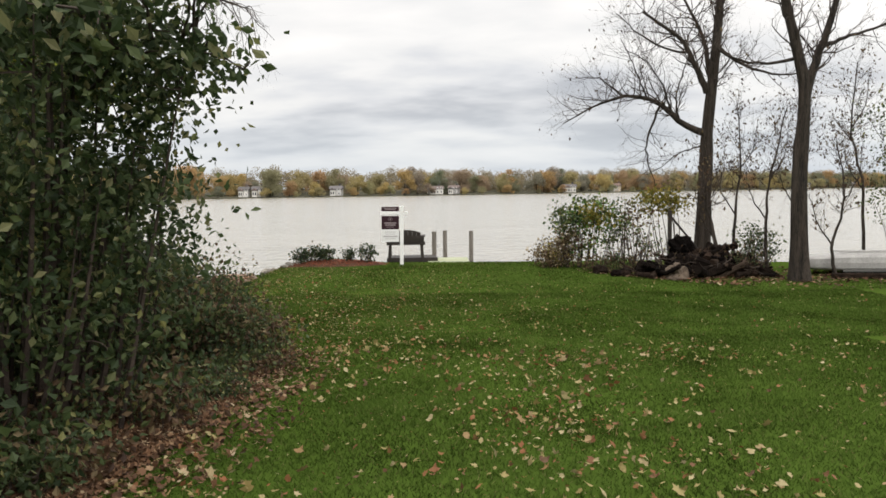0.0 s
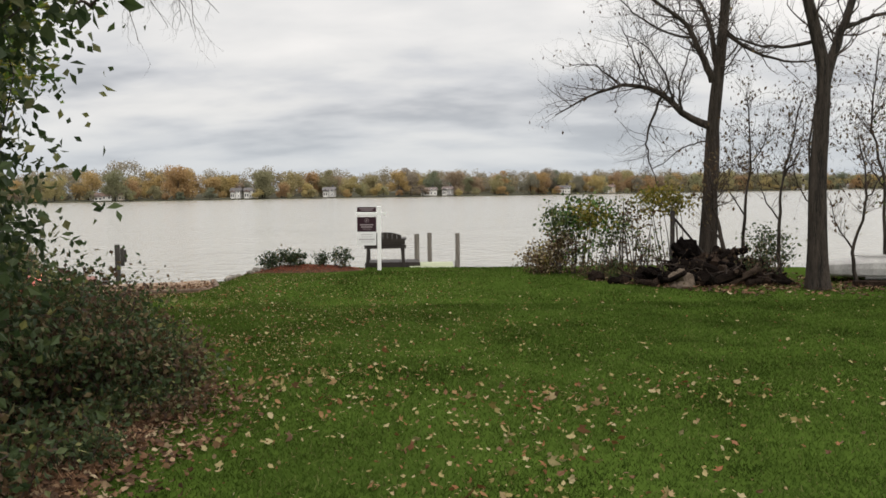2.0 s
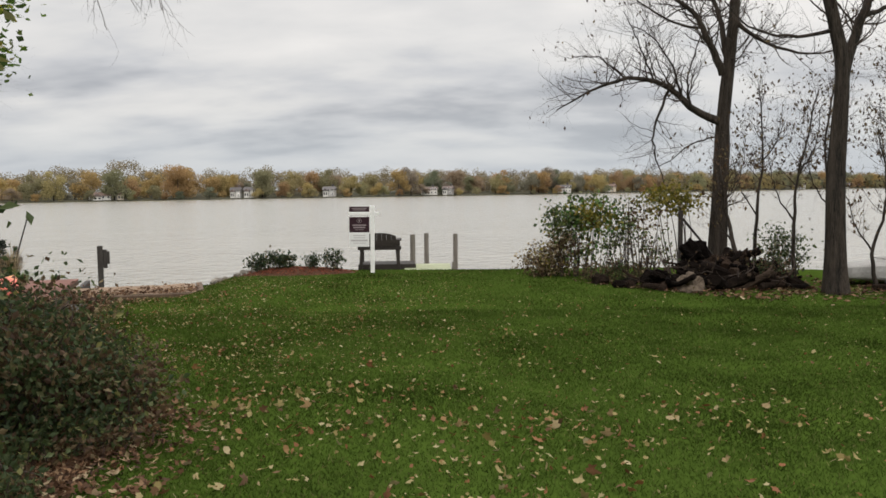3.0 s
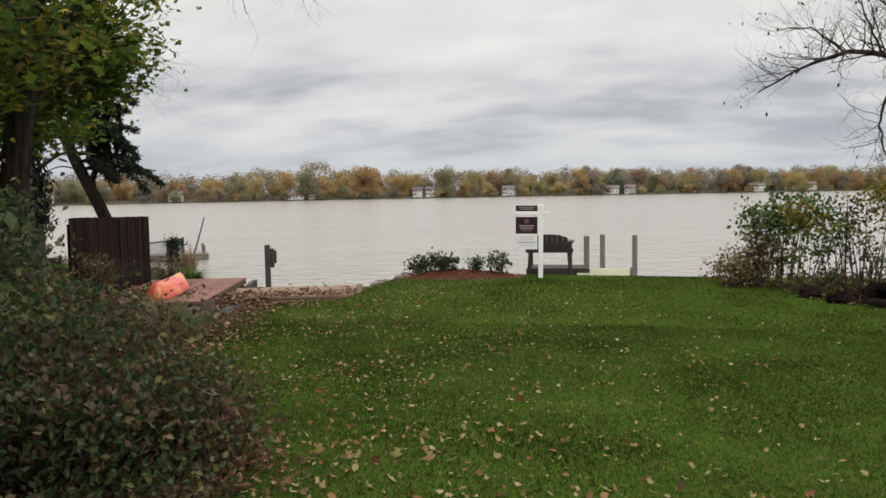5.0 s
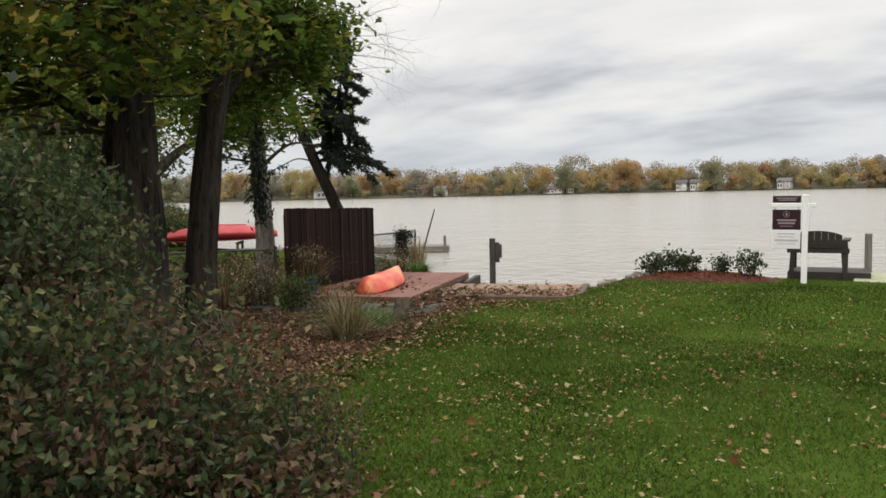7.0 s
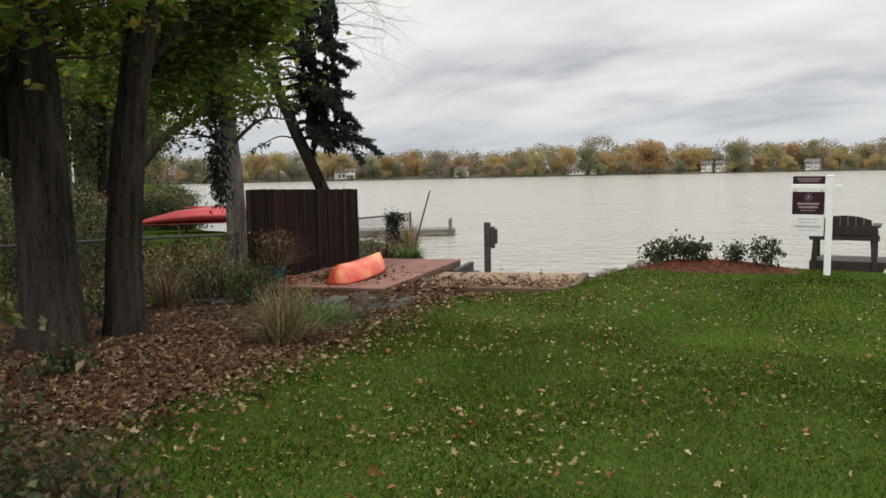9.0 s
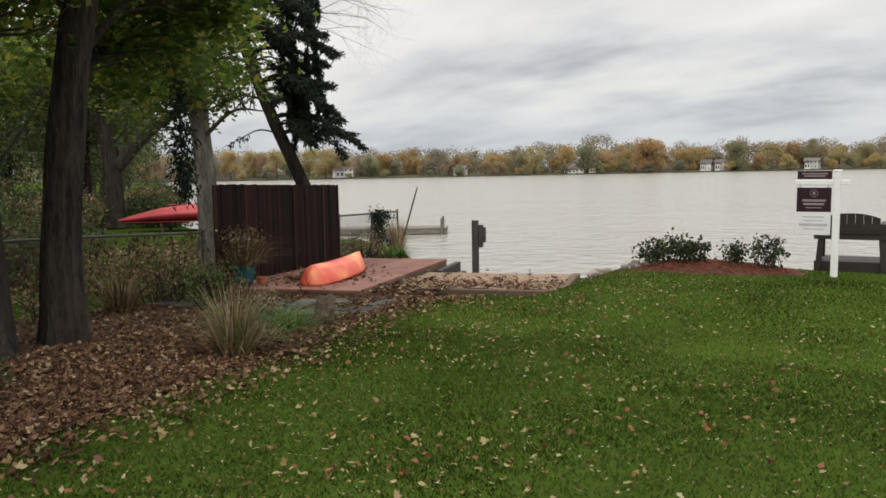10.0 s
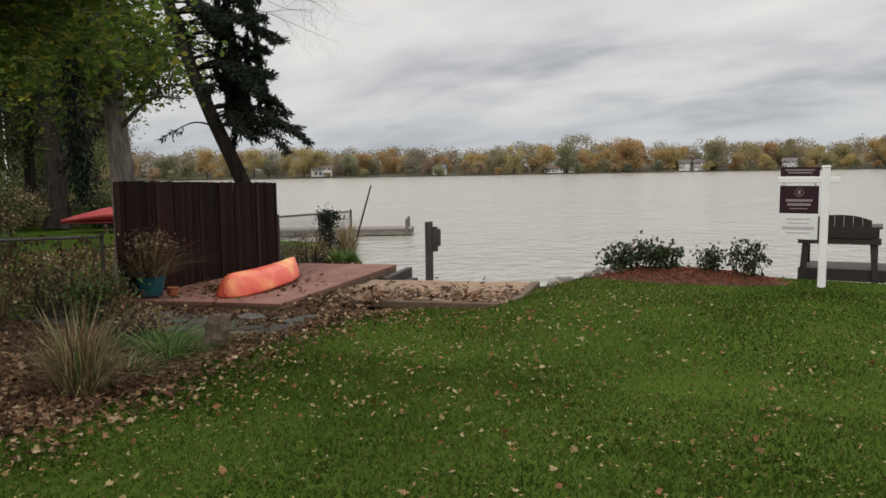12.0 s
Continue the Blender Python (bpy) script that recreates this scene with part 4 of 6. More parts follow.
def spruce():
    """A leaning spruce: bare trunk, boughs to one side, a hanging curtain and bare twigs beyond it."""
    rs = np.random.RandomState(41)
    at = np.array((-12.55, 23.63, -0.75))
    t = thing("spruce_tree", pose(*at), "leaning dark spruce with drooping boughs behind the fence", "tree")
    side, back = np.array([0.857, 0.515, 0]), np.array([-0.515, 0.857, 0])

    def spot(u, z, v=0.0):
        return side * u + back * v + np.array([0, 0, z])
    ctrl = [spot(0.38, -0.2), spot(-0.33, 1.76), spot(-1.12, 3.6), spot(-1.85, 5.85), spot(-2.4, 8.2)]
    trunk = spline(ctrl, 40)
    V, F = ridged(ctrl, 0.20, 0.11, 41, 0.25)
    arrays("trunk", V, F, M_BARK_BLACK, t, smooth=True)
    boughs, P, D = [], [], []

    def bough(start, out, ln, sag, count, hang, thick=0.03):
        pts = spline([start, start + out * ln * 0.4 + (0, 0, 0.10), start + out * ln * 0.75 + (0, 0, 0.05 - sag * 0.5), start + out * ln + (0, 0, -sag)], 10)
        boughs.append((pts, np.linspace(thick, 0.006, 10)))
        for _ in range(int(count * ln / 6)):
            # one spray: a short twig with needles to both sides
            g = (rs.uniform(0.2, 1.0) ** 0.7) * 8.99
            j = int(g)
            p = pts[j] + (pts[j + 1] - pts[j]) * (g - j)
            way = unit(out * rs.uniform(0.2, 1.0) + np.cross(out, (0, 0, 1.0)) * rs.normal() * 0.6 + np.array([0, 0, -hang * rs.uniform(0.3, 1.3)]))
            q = p + way * rs.uniform(0.10, 0.36) * (1.25 - 0.07 * g)
            boughs.append((np.array([p, (p + q) / 2 + (0, 0, 0.02), q]), np.array([0.006, 0.005, 0.003])))
            for f in np.linspace(0.1, 1.0, 9):
                P.append(p + (q - p) * f + rs.normal(size=3) * 0.012)
                D.append(way * 0.8 + rs.normal(size=3) * 0.55 + np.array([0, 0, -0.25]))
    for k in range(60):
        f = rs.uniform(0.42, 0.9) * 38.9
        s = trunk[int(f)]
        a = rs.normal(0.25, 0.75)
        ln = rs.uniform(0.8, 2.35) * (1.0 if f > 18 else 0.9)
        bough(s, side * math.cos(a) + back * math.sin(a), ln, rs.uniform(-0.15, 0.75), 210, rs.uniform(0.2, 1.1))
    for k in range(9):
        s = trunk[int(rs.uniform(0.42, 0.7) * 39)]
        a = 3.14 + rs.normal(0, 0.5)
        bough(s, side * math.cos(a) + back * math.sin(a), rs.uniform(0.6, 1.3), 0.2, 40, 0.5, 0.022)
    # the curtain of long hanging sprays
    for k in range(46):
        s = spot(rs.uniform(-0.75, 0.15), rs.uniform(4.0, 7.5), rs.uniform(-0.3, 0.5))
        bough(s, unit(np.array([rs.normal() * 0.12, rs.normal() * 0.12, -1.0])), rs.uniform(0.7, 1.7), 0.0, 230, 1.2, 0.012)
    V, F = tubes(boughs)
    arrays("branchwork", V, F, M_BARK_BLACK, t)
    V, F = kites(np.array(P), 0.115, rs, 0.3, along=np.array(D))
    arrays("needles", V, F, M_SPRUCE, t, "hanging dark green needle sprays")
    bare, tips = [], []
    for k in range(12):
        s = spot(rs.uniform(-0.7, 0.1), rs.uniform(5.2, 6.8), 0.2)
        sprout(rs, s, side + (0, 0, rs.uniform(-0.35, 0.4)), 1.9, 0.009, 2, bare, tips, 0.22, -0.1, (4, 4), 0.5)
    V, F = tubes(bare)
    arrays("branchwork", V, F, M_TWIG, t)


def hanging_bough():
    """A dead-looking dark bough that hangs straight down beside the screen."""
    rs = np.random.RandomState(77)
    at = np.array((-7.4, 14.1, 3.2))
    t = thing("hanging_bough", pose(*at), "long dark bough drooping to fence height", "branch")
    pts = spline(np.array([(-7.4, 14.1, 3.2), (-8.6, 15.8, 4.1), (-9.7, 17.2, 4.0), (-9.95, 17.5, 3.0), (-9.95, 17.5, 1.7), (-9.85, 17.45, 0.95)]) - at, 30)
    V, F = tubes([(pts, np.linspace(0.05, 0.008, 30))])
    arrays("limb", V, F, M_BARK_BLACK, t, smooth=True)
    P, D = [], []
    for k in range(1500):
        g = rs.uniform(14, 28.9)
        p = pts[int(g)] + (pts[int(g) + 1] - pts[int(g)]) * (g % 1)
        P.append(p + rs.normal(size=3) * (0.09, 0.09, 0.12))
        D.append(np.array([rs.normal() * 0.6, rs.normal() * 0.6, -1.0]))
    V, F = kites(np.array(P), 0.13, rs, 0.25, along=np.array(D))
    arrays("needles", V, F, M_SPRUCE, t, "drooping dark needle sprays")


hanging_bough()
spruce()
leafy_tree("maple_tree", (-27.8, 29.0, -0.65), ([(-27.8, 29.0, -0.8), (-27.8, 29.0, 1.4), (-28.0, 28.9, 4.0), (-28.2, 28.9, 9)], 0.44, 0.2),
           [([(-27.6, 29.1, 1.6), (-26.6, 30.0, 3.0), (-25.6, 31.2, 4.2), (-25.0, 31.9, 6.0)], 0.27, 0.10), ([(-27.8, 29.0, 2.6), (-29.0, 28.2, 4.0), (-30.2, 27.4, 5.6)], 0.16, 0.04)],
           [((-27.6, 29.2, 6.6), (4.2, 4.0, 2.6), 170, 30), ((-25.0, 31.6, 5.6), (2.4, 2.4, 1.6), 80, 28), ((-30.5, 27.4, 5.0), (2.6, 2.6, 1.6), 90, 30)],
           "old forked tree with a grey-brown trunk in the neighbouring yard", 34, M_BARK, M_MAPLE, 0.19, 0.36)
leafy_tree("maple_tree", (-24.6, 22.4, -0.65), ([(-24.6, 22.4, -0.8), (-24.6, 22.4, 0.8), (-24.3, 22.5, 2.4), (-24.6, 22.6, 6)], 0.17, 0.09),
           [([(-24.4, 22.5, 1.6), (-23.6, 22.9, 2.6), (-22.8, 23.2, 3.6)], 0.07, 0.02)],
           [((-24.3, 22.6, 4.6), (2.4, 2.4, 1.5), 110, 28)],
           "slender crooked tree with a dark trunk in the neighbouring yard", 35, M_BARK_BLACK, M_MAPLE, 0.16, 0.28)


def grove():
    """Trees and bushes beyond the neighbouring yard."""
    rs = np.random.RandomState(51)
    base = leafy_tree("yard_tree", (-31, 30, -0.6), ([(-31, 30, -0.8), (-31, 30, 2), (-30.8, 30.1, 5), (-30.6, 30, 9)], 0.28, 0.1), [([(-31, 30, 2.4), (-29.5, 30, 4), (-28.4, 30, 5.2)], 0.1, 0.03), ([(-31, 30, 2.0), (-32.4, 30, 3.6), (-33.6, 30, 4.6)], 0.1, 0.03)],
                      [((-31, 30, 6.0), (3.8, 3.8, 3.2), 170, 30), ((-31, 30, 2.6), (3.2, 3.2, 1.4), 80, 28)], "dense green tree in a neighbouring lakeside yard", 52, M_BARK_BLACK, M_SHRUB, 0.22, 0.42, "kite")
    for x, y, s in ((-41, 38, 0.8), (-44, 34, 1.0), (-41, 25, 0.9), (-46, 40, 1.0), (-52, 44, 1.2), (-50, 35, 1.2), (-46, 28, 1.3), (-36, 22, 1.0), (-60, 50, 1.3), (-62, 44, 1.4), (-60, 36, 1.5), (-70, 58, 1.3), (-74, 50, 1.5), (-84, 70, 1.4), (-92, 68, 1.6), (-100, 82, 1.5), (-112, 92, 1.6), (-120, 88, 1.8), (-27, 14, 0.9), (-24, 6, 1.0), (-34, 12, 1.2), (-16, 9, 0.8), (-14, 3, 0.9)):
        t = copy_thing(base, pose(x, y, gz(x, y) - 0.05, 0, 0, rs.uniform(0, 360)) @ Matrix.Scale(s, 4))
        t.scale = (s, s, s)


grove()


# ---- shrubs and low plants ----
def shrub(name, at, blobs, label, seed, leaf_mat, size, sigma, stems=14, share=0.6, mats=None, category="shrub", thick=0.02):
    """Stems that rise from the ground at at and carry leaf clumps; blobs are relative to at."""
    rs = np.random.RandomState(seed)
    t = thing(name, pose(*at), label, category)
    P, C = clumped(rs, blobs, sigma)
    P = P[P[:, 2] > 0.02]
    rise, pts = [], []
    for k in range(stems):
        c = C[rs.randint(len(C))]
        s = np.array([c[0] * 0.55 + rs.normal() * 0.08, c[1] * 0.55 + rs.normal() * 0.08, -0.05])
        q = spline([s, s * 0.5 + c * 0.5 + rs.normal(size=3) * 0.08 * min(1.0, c[2]), c], 8)
        rise.append((q, np.linspace(thick * rs.uniform(0.6, 1.2), 0.004, 8)))
        pts.append(q[2:])
    rise += feeders(rs, C, np.concatenate(pts), share, 0.006)
    V, F = tubes(rise)
    arrays("branchwork", V, F, M_TWIG, t)
    wave = np.sin(P[:, 0] * 4.1 + 1) + np.sin(P[:, 1] * 3.3 + P[:, 2] * 2) + np.sin(P[:, 2] * 5.2 + P[:, 0] * 2.2) + 0.9 * rs.normal(size=len(P))
    groups = np.array_split(np.argsort(wave), len(mats)) if mats else [np.arange(len(P))]
    for idx, mt in zip(groups, mats or [leaf_mat]):
        V, F = kites(P[idx], size, rs, 0.62)
        arrays("foliage", V, F, mt, t)
    return t


TH = "overgrown mixed thicket"
shrub("thicket", (-3.35, 6.0, gz(-3.35, 6)), [((0, 0, 2.2), (1.3, 1.7, 1.9), 330, 34), ((0.1, 0.2, 0.9), (1.1, 1.6, 0.9), 170, 34), ((0.85, 0.5, 2.1), (0.50, 0.8, 1.7), 110, 22), ((0.9, 0.3, 2.9), (0.75, 0.6, 0.45), 50, 34)], "tall dark green thicket shrub crowding the lawn edge", 61, M_HEDGE, 0.080, 0.17, 60, 0.5, [M_HEDGE, M_HEDGE, M_HEDGE, M_SHRUB], thick=0.03)
shrub("thicket", (-3.2, 3.0, gz(-3.2, 3)), [((-0.2, 0, 1.9), (0.95, 1.7, 1.9), 300, 30), ((0, 0.3, 0.6), (0.9, 1.6, 0.6), 130, 30)], "dark leafy thicket shrub beside the lawn", 62, M_HEDGE, 0.080, 0.17, 46, 0.5, thick=0.03)
shrub("thicket", (-3.1, 8.5, gz(-3.1, 8.5)), [((0, 0, 0.65), (1.0, 1.35, 0.7), 300, 36), ((0.6, 0.5, 0.35), (0.5, 0.8, 0.4), 90, 30), ((0.1, -0.9, 0.95), (0.6, 0.5, 0.3), 40, 28), ((0.5, 0.9, 0.75), (0.25, 0.25, 0.3), 22, 20), ((0.8, -0.2, 0.65), (0.3, 0.3, 0.25), 22, 18)], "low tangled thicket of green and russet leaves", 63, M_HEDGE, 0.058, 0.12, 90, 0.8, [M_HEDGE, M_HEDGE_DRY, M_HEDGE, M_HEDGE_DRY, M_HEDGE, M_SHRUB])
shrub("thicket", (-4.6, 9.3, gz(-4.6, 9.3)), [((0, 0, 1.1), (1.05, 0.9, 1.1), 380, 56)], "tangled russet and green bramble at the bed", 64, M_HEDGE, 0.062, 0.13, 70, 0.8, [M_HEDGE, M_HEDGE, M_HEDGE_DRY])
shrub("thicket", (-2.45, 9.75, gz(-2.45, 9.75)), [((0, 0, 0.30), (0.5, 0.5, 0.33), 130, 30)], "small russet bramble at the lawn edge", 65, M_HEDGE, 0.04, 0.10, 40, 0.7, [M_HEDGE_DRY, M_HEDGE_DRY, M_HEDGE])
shrub("thicket", (-5.3, 6.5, gz(-5.3, 6.5)), [((0, 0, 1.9), (1.3, 2.6, 1.9), 420, 40)], "dense dark shrub behind the thicket", 66, M_HEDGE, 0.10, 0.22, 40, 0.4)

shrub("lakeside_shrub", (3.75, 21.0, gz(3.75, 21)), [((-0.55, 0.0, 1.25), (0.40, 0.4, 0.45), 34, 16), ((0.1, 0.0, 1.45), (0.62, 0.5, 0.42), 60, 17), ((0.6, -0.2, 1.1), (0.45, 0.4, 0.6), 34, 13), ((-0.1, 0, 0.75), (0.5, 0.4, 0.35), 22, 12)], "open twiggy shrub with soft green leaves", 71, M_SHRUB, 0.105, 0.11, 30, 1.0, [M_SHRUB, M_SHRUB, M_DAY, M_YELLOW], thick=0.014)
shrub("lakeside_shrub", (4.85, 20.4, gz(4.85, 20.4)), [((0, 0, 1.25), (0.50, 0.4, 0.75), 46, 9), ((0.2, 0, 0.5), (0.5, 0.4, 0.4), 24, 8)], "sparse twiggy shrub beside the log pile", 72, M_SHRUB, 0.09, 0.13, 34, 1.0, [M_SHRUB, M_HEDGE_DRY], thick=0.016)
shrub("lakeside_shrub", (2.95, 21.2, gz(2.95, 21.2)), [((0, 0, 0.35), (0.62, 0.5, 0.38), 150, 14), ((0.35, -0.3, 0.8), (0.35, 0.35, 0.35), 40, 14)], "tan and yellow dying undergrowth at the shore", 73, M_STRAW, 0.075, 0.11, 40, 0.9, [M_HEDGE_DRY, M_STRAW, M_HEDGE_DRY, M_YELLOW], thick=0.01)
shrub("lakeside_shrub", (4.1, 20.2, gz(4.1, 20.2)), [((0, 0, 0.22), (0.75, 0.4, 0.25), 90, 12)], "low brown weeds along the lawn's end", 78, M_HEDGE_DRY, 0.07, 0.09, 40, 0.9, [M_HEDGE_DRY, M_HEDGE, M_HEDGE_DRY], thick=0.008)
shrub("lakeside_shrub", (7.1, 19.0, gz(7.1, 19.0)), [((0, 0, 0.35), (0.5, 0.3, 0.35), 50, 10)], "brown weeds growing up between the logs", 79, M_HEDGE_DRY, 0.06, 0.1, 40, 1.0, [M_HEDGE_DRY, M_HEDGE], thick=0.008)
shrub("lakeside_shrub", (7.75, 19.9, gz(7.75, 19.9)), [((0, 0, 0.65), (0.55, 0.4, 0.5), 70, 16)], "small dark green bush behind the logs", 74, M_HEDGE, 0.075, 0.12, 20, 0.8)
shrub("lakeside_shrub", (5.9, 20.9, gz(5.9, 20.9)), [((-0.25, 0, 1.75), (0.62, 0.4, 0.28), 60, 15)], "drooping branch of yellow-green leaves", 75, M_YELLOW, 0.10, 0.13, 8, 0.8)
shrub("lakeside_shrub", (11.4, 19.6, gz(11.4, 19.6)), [((0, 0, 2.2), (1.0, 0.9, 1.5), 110, 12), ((0, 0, 3.6), (1.2, 0.9, 1.0), 80, 14)], "tall thin shrub with pale green leaves", 76, M_SHRUB, 0.09, 0.2, 24, 0.9)

MOUND = (-3.05, 22.45)
for x, y, w, h, n, lab in ((-3.90, 22.35, 0.30, 0.52, 26, "low evergreen shrub with dark glossy leaves"), (-3.38, 22.4, 0.36, 0.56, 46, "dense evergreen shrub in the mulch mound"), (-2.62, 22.45, 0.18, 0.46, 16, "small evergreen shrub in the mulch mound"), (-2.12, 22.35, 0.28, 0.64, 20, "open evergreen shrub with upright shoots")):
    shrub("evergreen_shrub", (x, y, gz(x, y) + 0.03), [((0, 0, h * 0.52), (w, w * 0.8, h * 0.42), int(n * 1.2), 18)], lab, int(abs(x) * 100), M_RHODO, 0.072, 0.06, 22, 0.9, thick=0.01)


def undergrowth():
    """Weeds and seedlings along the foot of the thicket."""
    rs = np.random.RandomState(97)
    a = shrub("weed_clump", (-2.3, 7.6, gz(-2.3, 7.6)), [((0, 0, 0.16), (0.32, 0.36, 0.16), 46, 16)], "low weeds at the foot of the thicket", 98, M_HEDGE, 0.055, 0.07, 14, 0.8, [M_HEDGE_DRY, M_SHRUB, M_HEDGE], "weeds", 0.006)
    b = shrub("weed_clump", (-2.2, 8.9, gz(-2.2, 8.9)), [((0, 0, 0.22), (0.26, 0.3, 0.22), 36, 14)], "straggling green and brown weeds under the thicket", 99, M_SHRUB, 0.06, 0.08, 14, 0.8, [M_SHRUB, M_HEDGE_DRY], "weeds", 0.006)
    for k, (x, y) in enumerate(((-2.35, 6.6), (-2.75, 5.7), (-2.5, 5.0), (-2.9, 4.4), (-2.2, 8.2), (-2.35, 9.4), (-3.0, 10.0), (-3.7, 10.3), (-3.2, 6.9), (-3.4, 5.2), (-2.0, 7.1), (-2.15, 6.1), (-2.45, 4.6), (-2.6, 3.9), (-1.95, 8.5), (-2.05, 9.1), (-2.7, 9.9))):
        s = rs.uniform(0.8, 1.35)
        t = copy_thing((a, b)[k % 2], pose(x, y, gz(x, y), 0, 0, rs.uniform(0, 360)) @ Matrix.Scale(s, 4))
        t.scale = (s, s, s)


undergrowth()


def tuft(name, at, height, radius, count, label, seed, mats, width=0.012, lean=0.45):
    """A clump of long arching blades."""
    rs = np.random.RandomState(seed)
    t = thing(name, pose(*at), label, "grass")
    for g, mt in enumerate(mats):
        n = count // len(mats)
        a, r = rs.uniform(0, 2 * np.pi, n), radius * 0.35 * np.sqrt(rs.uniform(0, 1, n))
        b = np.stack([r * np.cos(a), r * np.sin(a), np.full(n, -0.02)], 1)
        out = np.stack([np.cos(a), np.sin(a), np.zeros(n)], 1) + 0.35 * rs.normal(size=(n, 3)) * (1, 1, 0)
        h = height * (rs.uniform(0.3, 1.08, n) * np.where(rs.uniform(size=n) < 0.2, 0.55, 1.0))[:, None]
        sp = radius * lean * 2 * rs.uniform(0.1, 1.0, n)[:, None]
        up = np.array([0, 0, 1.0])
        side = unit(np.cross(out, up)) * width / 2
        stray = rs.normal(size=(n, 3)) * (0.16, 0.16, 0.05) * radius
        m1 = b + up * h * 0.55 + out * sp * 0.35 + stray * 0.4
        m2 = b + up * h * (1 - 0.25 * sp - 0.3 * (rs.uniform(size=(n, 1)) < 0.25)) + out * sp + stray
        V = np.stack([b - side, b + side, m1 + side * 0.8, m1 - side * 0.8, m2], 1).reshape(-1, 3)
        i = np.arange(n)[:, None] * 5
        arrays("foliage", V, np.concatenate([i + [[0, 1, 2]], i + [[0, 2, 3]], i + [[3, 2, 4]]]), mt, t)
    return t


shrub("yard_bush", (-20.5, 19.5, gz(-20.5, 19.5)), [((0, 0, 0.7), (1.4, 1.0, 0.7), 120, 34)], "low green bush in the neighbouring yard", 94, M_HEDGE, 0.11, 0.2, 20, 0.5)
shrub("yard_bush", (-26, 22.5, gz(-26, 22.5)), [((0, 0, 0.9), (1.8, 1.2, 0.9), 130, 34)], "broad green bush in the neighbouring yard", 95, M_HEDGE, 0.13, 0.25, 20, 0.5, [M_HEDGE, M_SHRUB])
shrub("yard_bush", (-29, 27.5, gz(-29, 27.5)), [((0, 0, 0.8), (2.0, 1.2, 0.8), 110, 34)], "tan autumn bush by the inlet", 96, M_STRAW, 0.13, 0.25, 20, 0.5, [M_STRAW, M_SHRUB])


for k, (x, y, r, lab) in enumerate(((-30.5, 24.5, 1.5, "tan seeding bush in the neighbouring yard"), (-33.5, 27.5, 1.6, "dark green bush under the neighbouring trees"), (-35, 31.5, 1.7, "dense dark bush near the inlet"), (-29, 20.5, 1.5, "dull green bush under the neighbouring trees"), (-32, 17, 1.7, "dark bush at the back of the neighbouring yard"), (-25.5, 16.5, 1.3, "dark green bush in the neighbouring yard"), (-38, 29, 1.8, "tan autumn bush beside the white dinghy"), (-26.6, 30.4, 0.8, "dark green bush behind the red boat"), (-29.4, 32.0, 1.0, "dull green bush on the neighbouring shore"), (-32, 34.0, 1.2, "tan reedy bush on the neighbouring shore"), (-35.5, 37.0, 1.3, "dense green bush by the inlet"), (-39.5, 40.5, 1.4, "dark green bush along the inlet"), (-30.5, 29.0, 1.0, "low tan bush beside the forked tree"))):
    shrub("yard_bush", (x, y, gz(x, y)), [((0, 0, 0.6 * r), (r * 1.3, r, 0.65 * r), 130, 30)], lab, 120 + k, M_HEDGE, 0.13, 0.22, 18, 0.5, [M_STRAW, M_HEDGE_DRY, M_STRAW] if "tan" in lab else [M_HEDGE, M_HEDGE, M_SHRUB])


tuft("fountain_grass", (-5.5, 14.3, gz(-5.5, 14.3) + 0.02), 0.80, 0.46, 760, "clump of dry tan ornamental grass in the bed", 81, [M_STRAW, M_STRAW, M_STRAW, M_STRAW, M_HEDGE_DRY, M_DAY], 0.009, 0.6)
tuft("fountain_grass", (-8.75, 15.4, gz(-8.75, 15.4)), 0.7, 0.45, 380, "thin dry grass clump by the wire fence", 82, [M_STRAW, M_HEDGE_DRY])
tuft("fountain_grass", (-8.85, 16.9, gz(-8.85, 16.9)), 0.75, 0.5, 420, "dry brown grass clump near the planter", 83, [M_HEDGE_DRY, M_STRAW])
tuft("fountain_grass", (-11.6, 25.5, gz(-11.6, 25.5)), 1.05, 0.5, 420, "tall dry reeds on the stony shore", 84, [M_STRAW])
tuft("strap_plant", (-6.35, 15.75, gz(-6.35, 15.75)), 0.26, 0.6, 420, "green strap-leaved plants in the bed", 85, [M_DAY, M_DAY, M_HEDGE], 0.022, 0.8)
tuft("strap_plant", (-5.9, 15.45, gz(-5.9, 15.45)), 0.30, 0.35, 220, "green strap-leaved plant beside the boulder", 86, [M_DAY], 0.018, 0.7)
tuft("strap_plant", (-5.75, 14.9, gz(-5.75, 14.9)), 0.22, 0.35, 200, "flopping green strap-leaved plant", 87, [M_DAY, M_STRAW], 0.018, 0.9)
tuft("strap_plant", (-11.0, 24.6, gz(-11.0, 24.6)), 0.4, 0.6, 380, "green iris leaves on the shore", 88, [M_DAY], 0.02, 0.6)
shrub("bed_shrub", (-8.1, 16.4, gz(-8.1, 16.4)), [((0, 0, 0.35), (0.35, 0.3, 0.35), 60, 22)], "low dark green shrub by the planter", 89, M_HEDGE, 0.06, 0.09, 20, 0.8, [M_DAY, M_HEDGE, M_HEDGE_DRY])
shrub("bed_shrub", (-11.75, 25.0, gz(-11.75, 25.0)), [((0, 0, 0.95), (0.22, 0.22, 0.25), 30, 24), ((0, 0, 0.5), (0.16, 0.16, 0.4), 30, 20)], "narrow dark shrub on the shore", 90, M_SPRUCE, 0.07, 0.07, 12, 0.8)
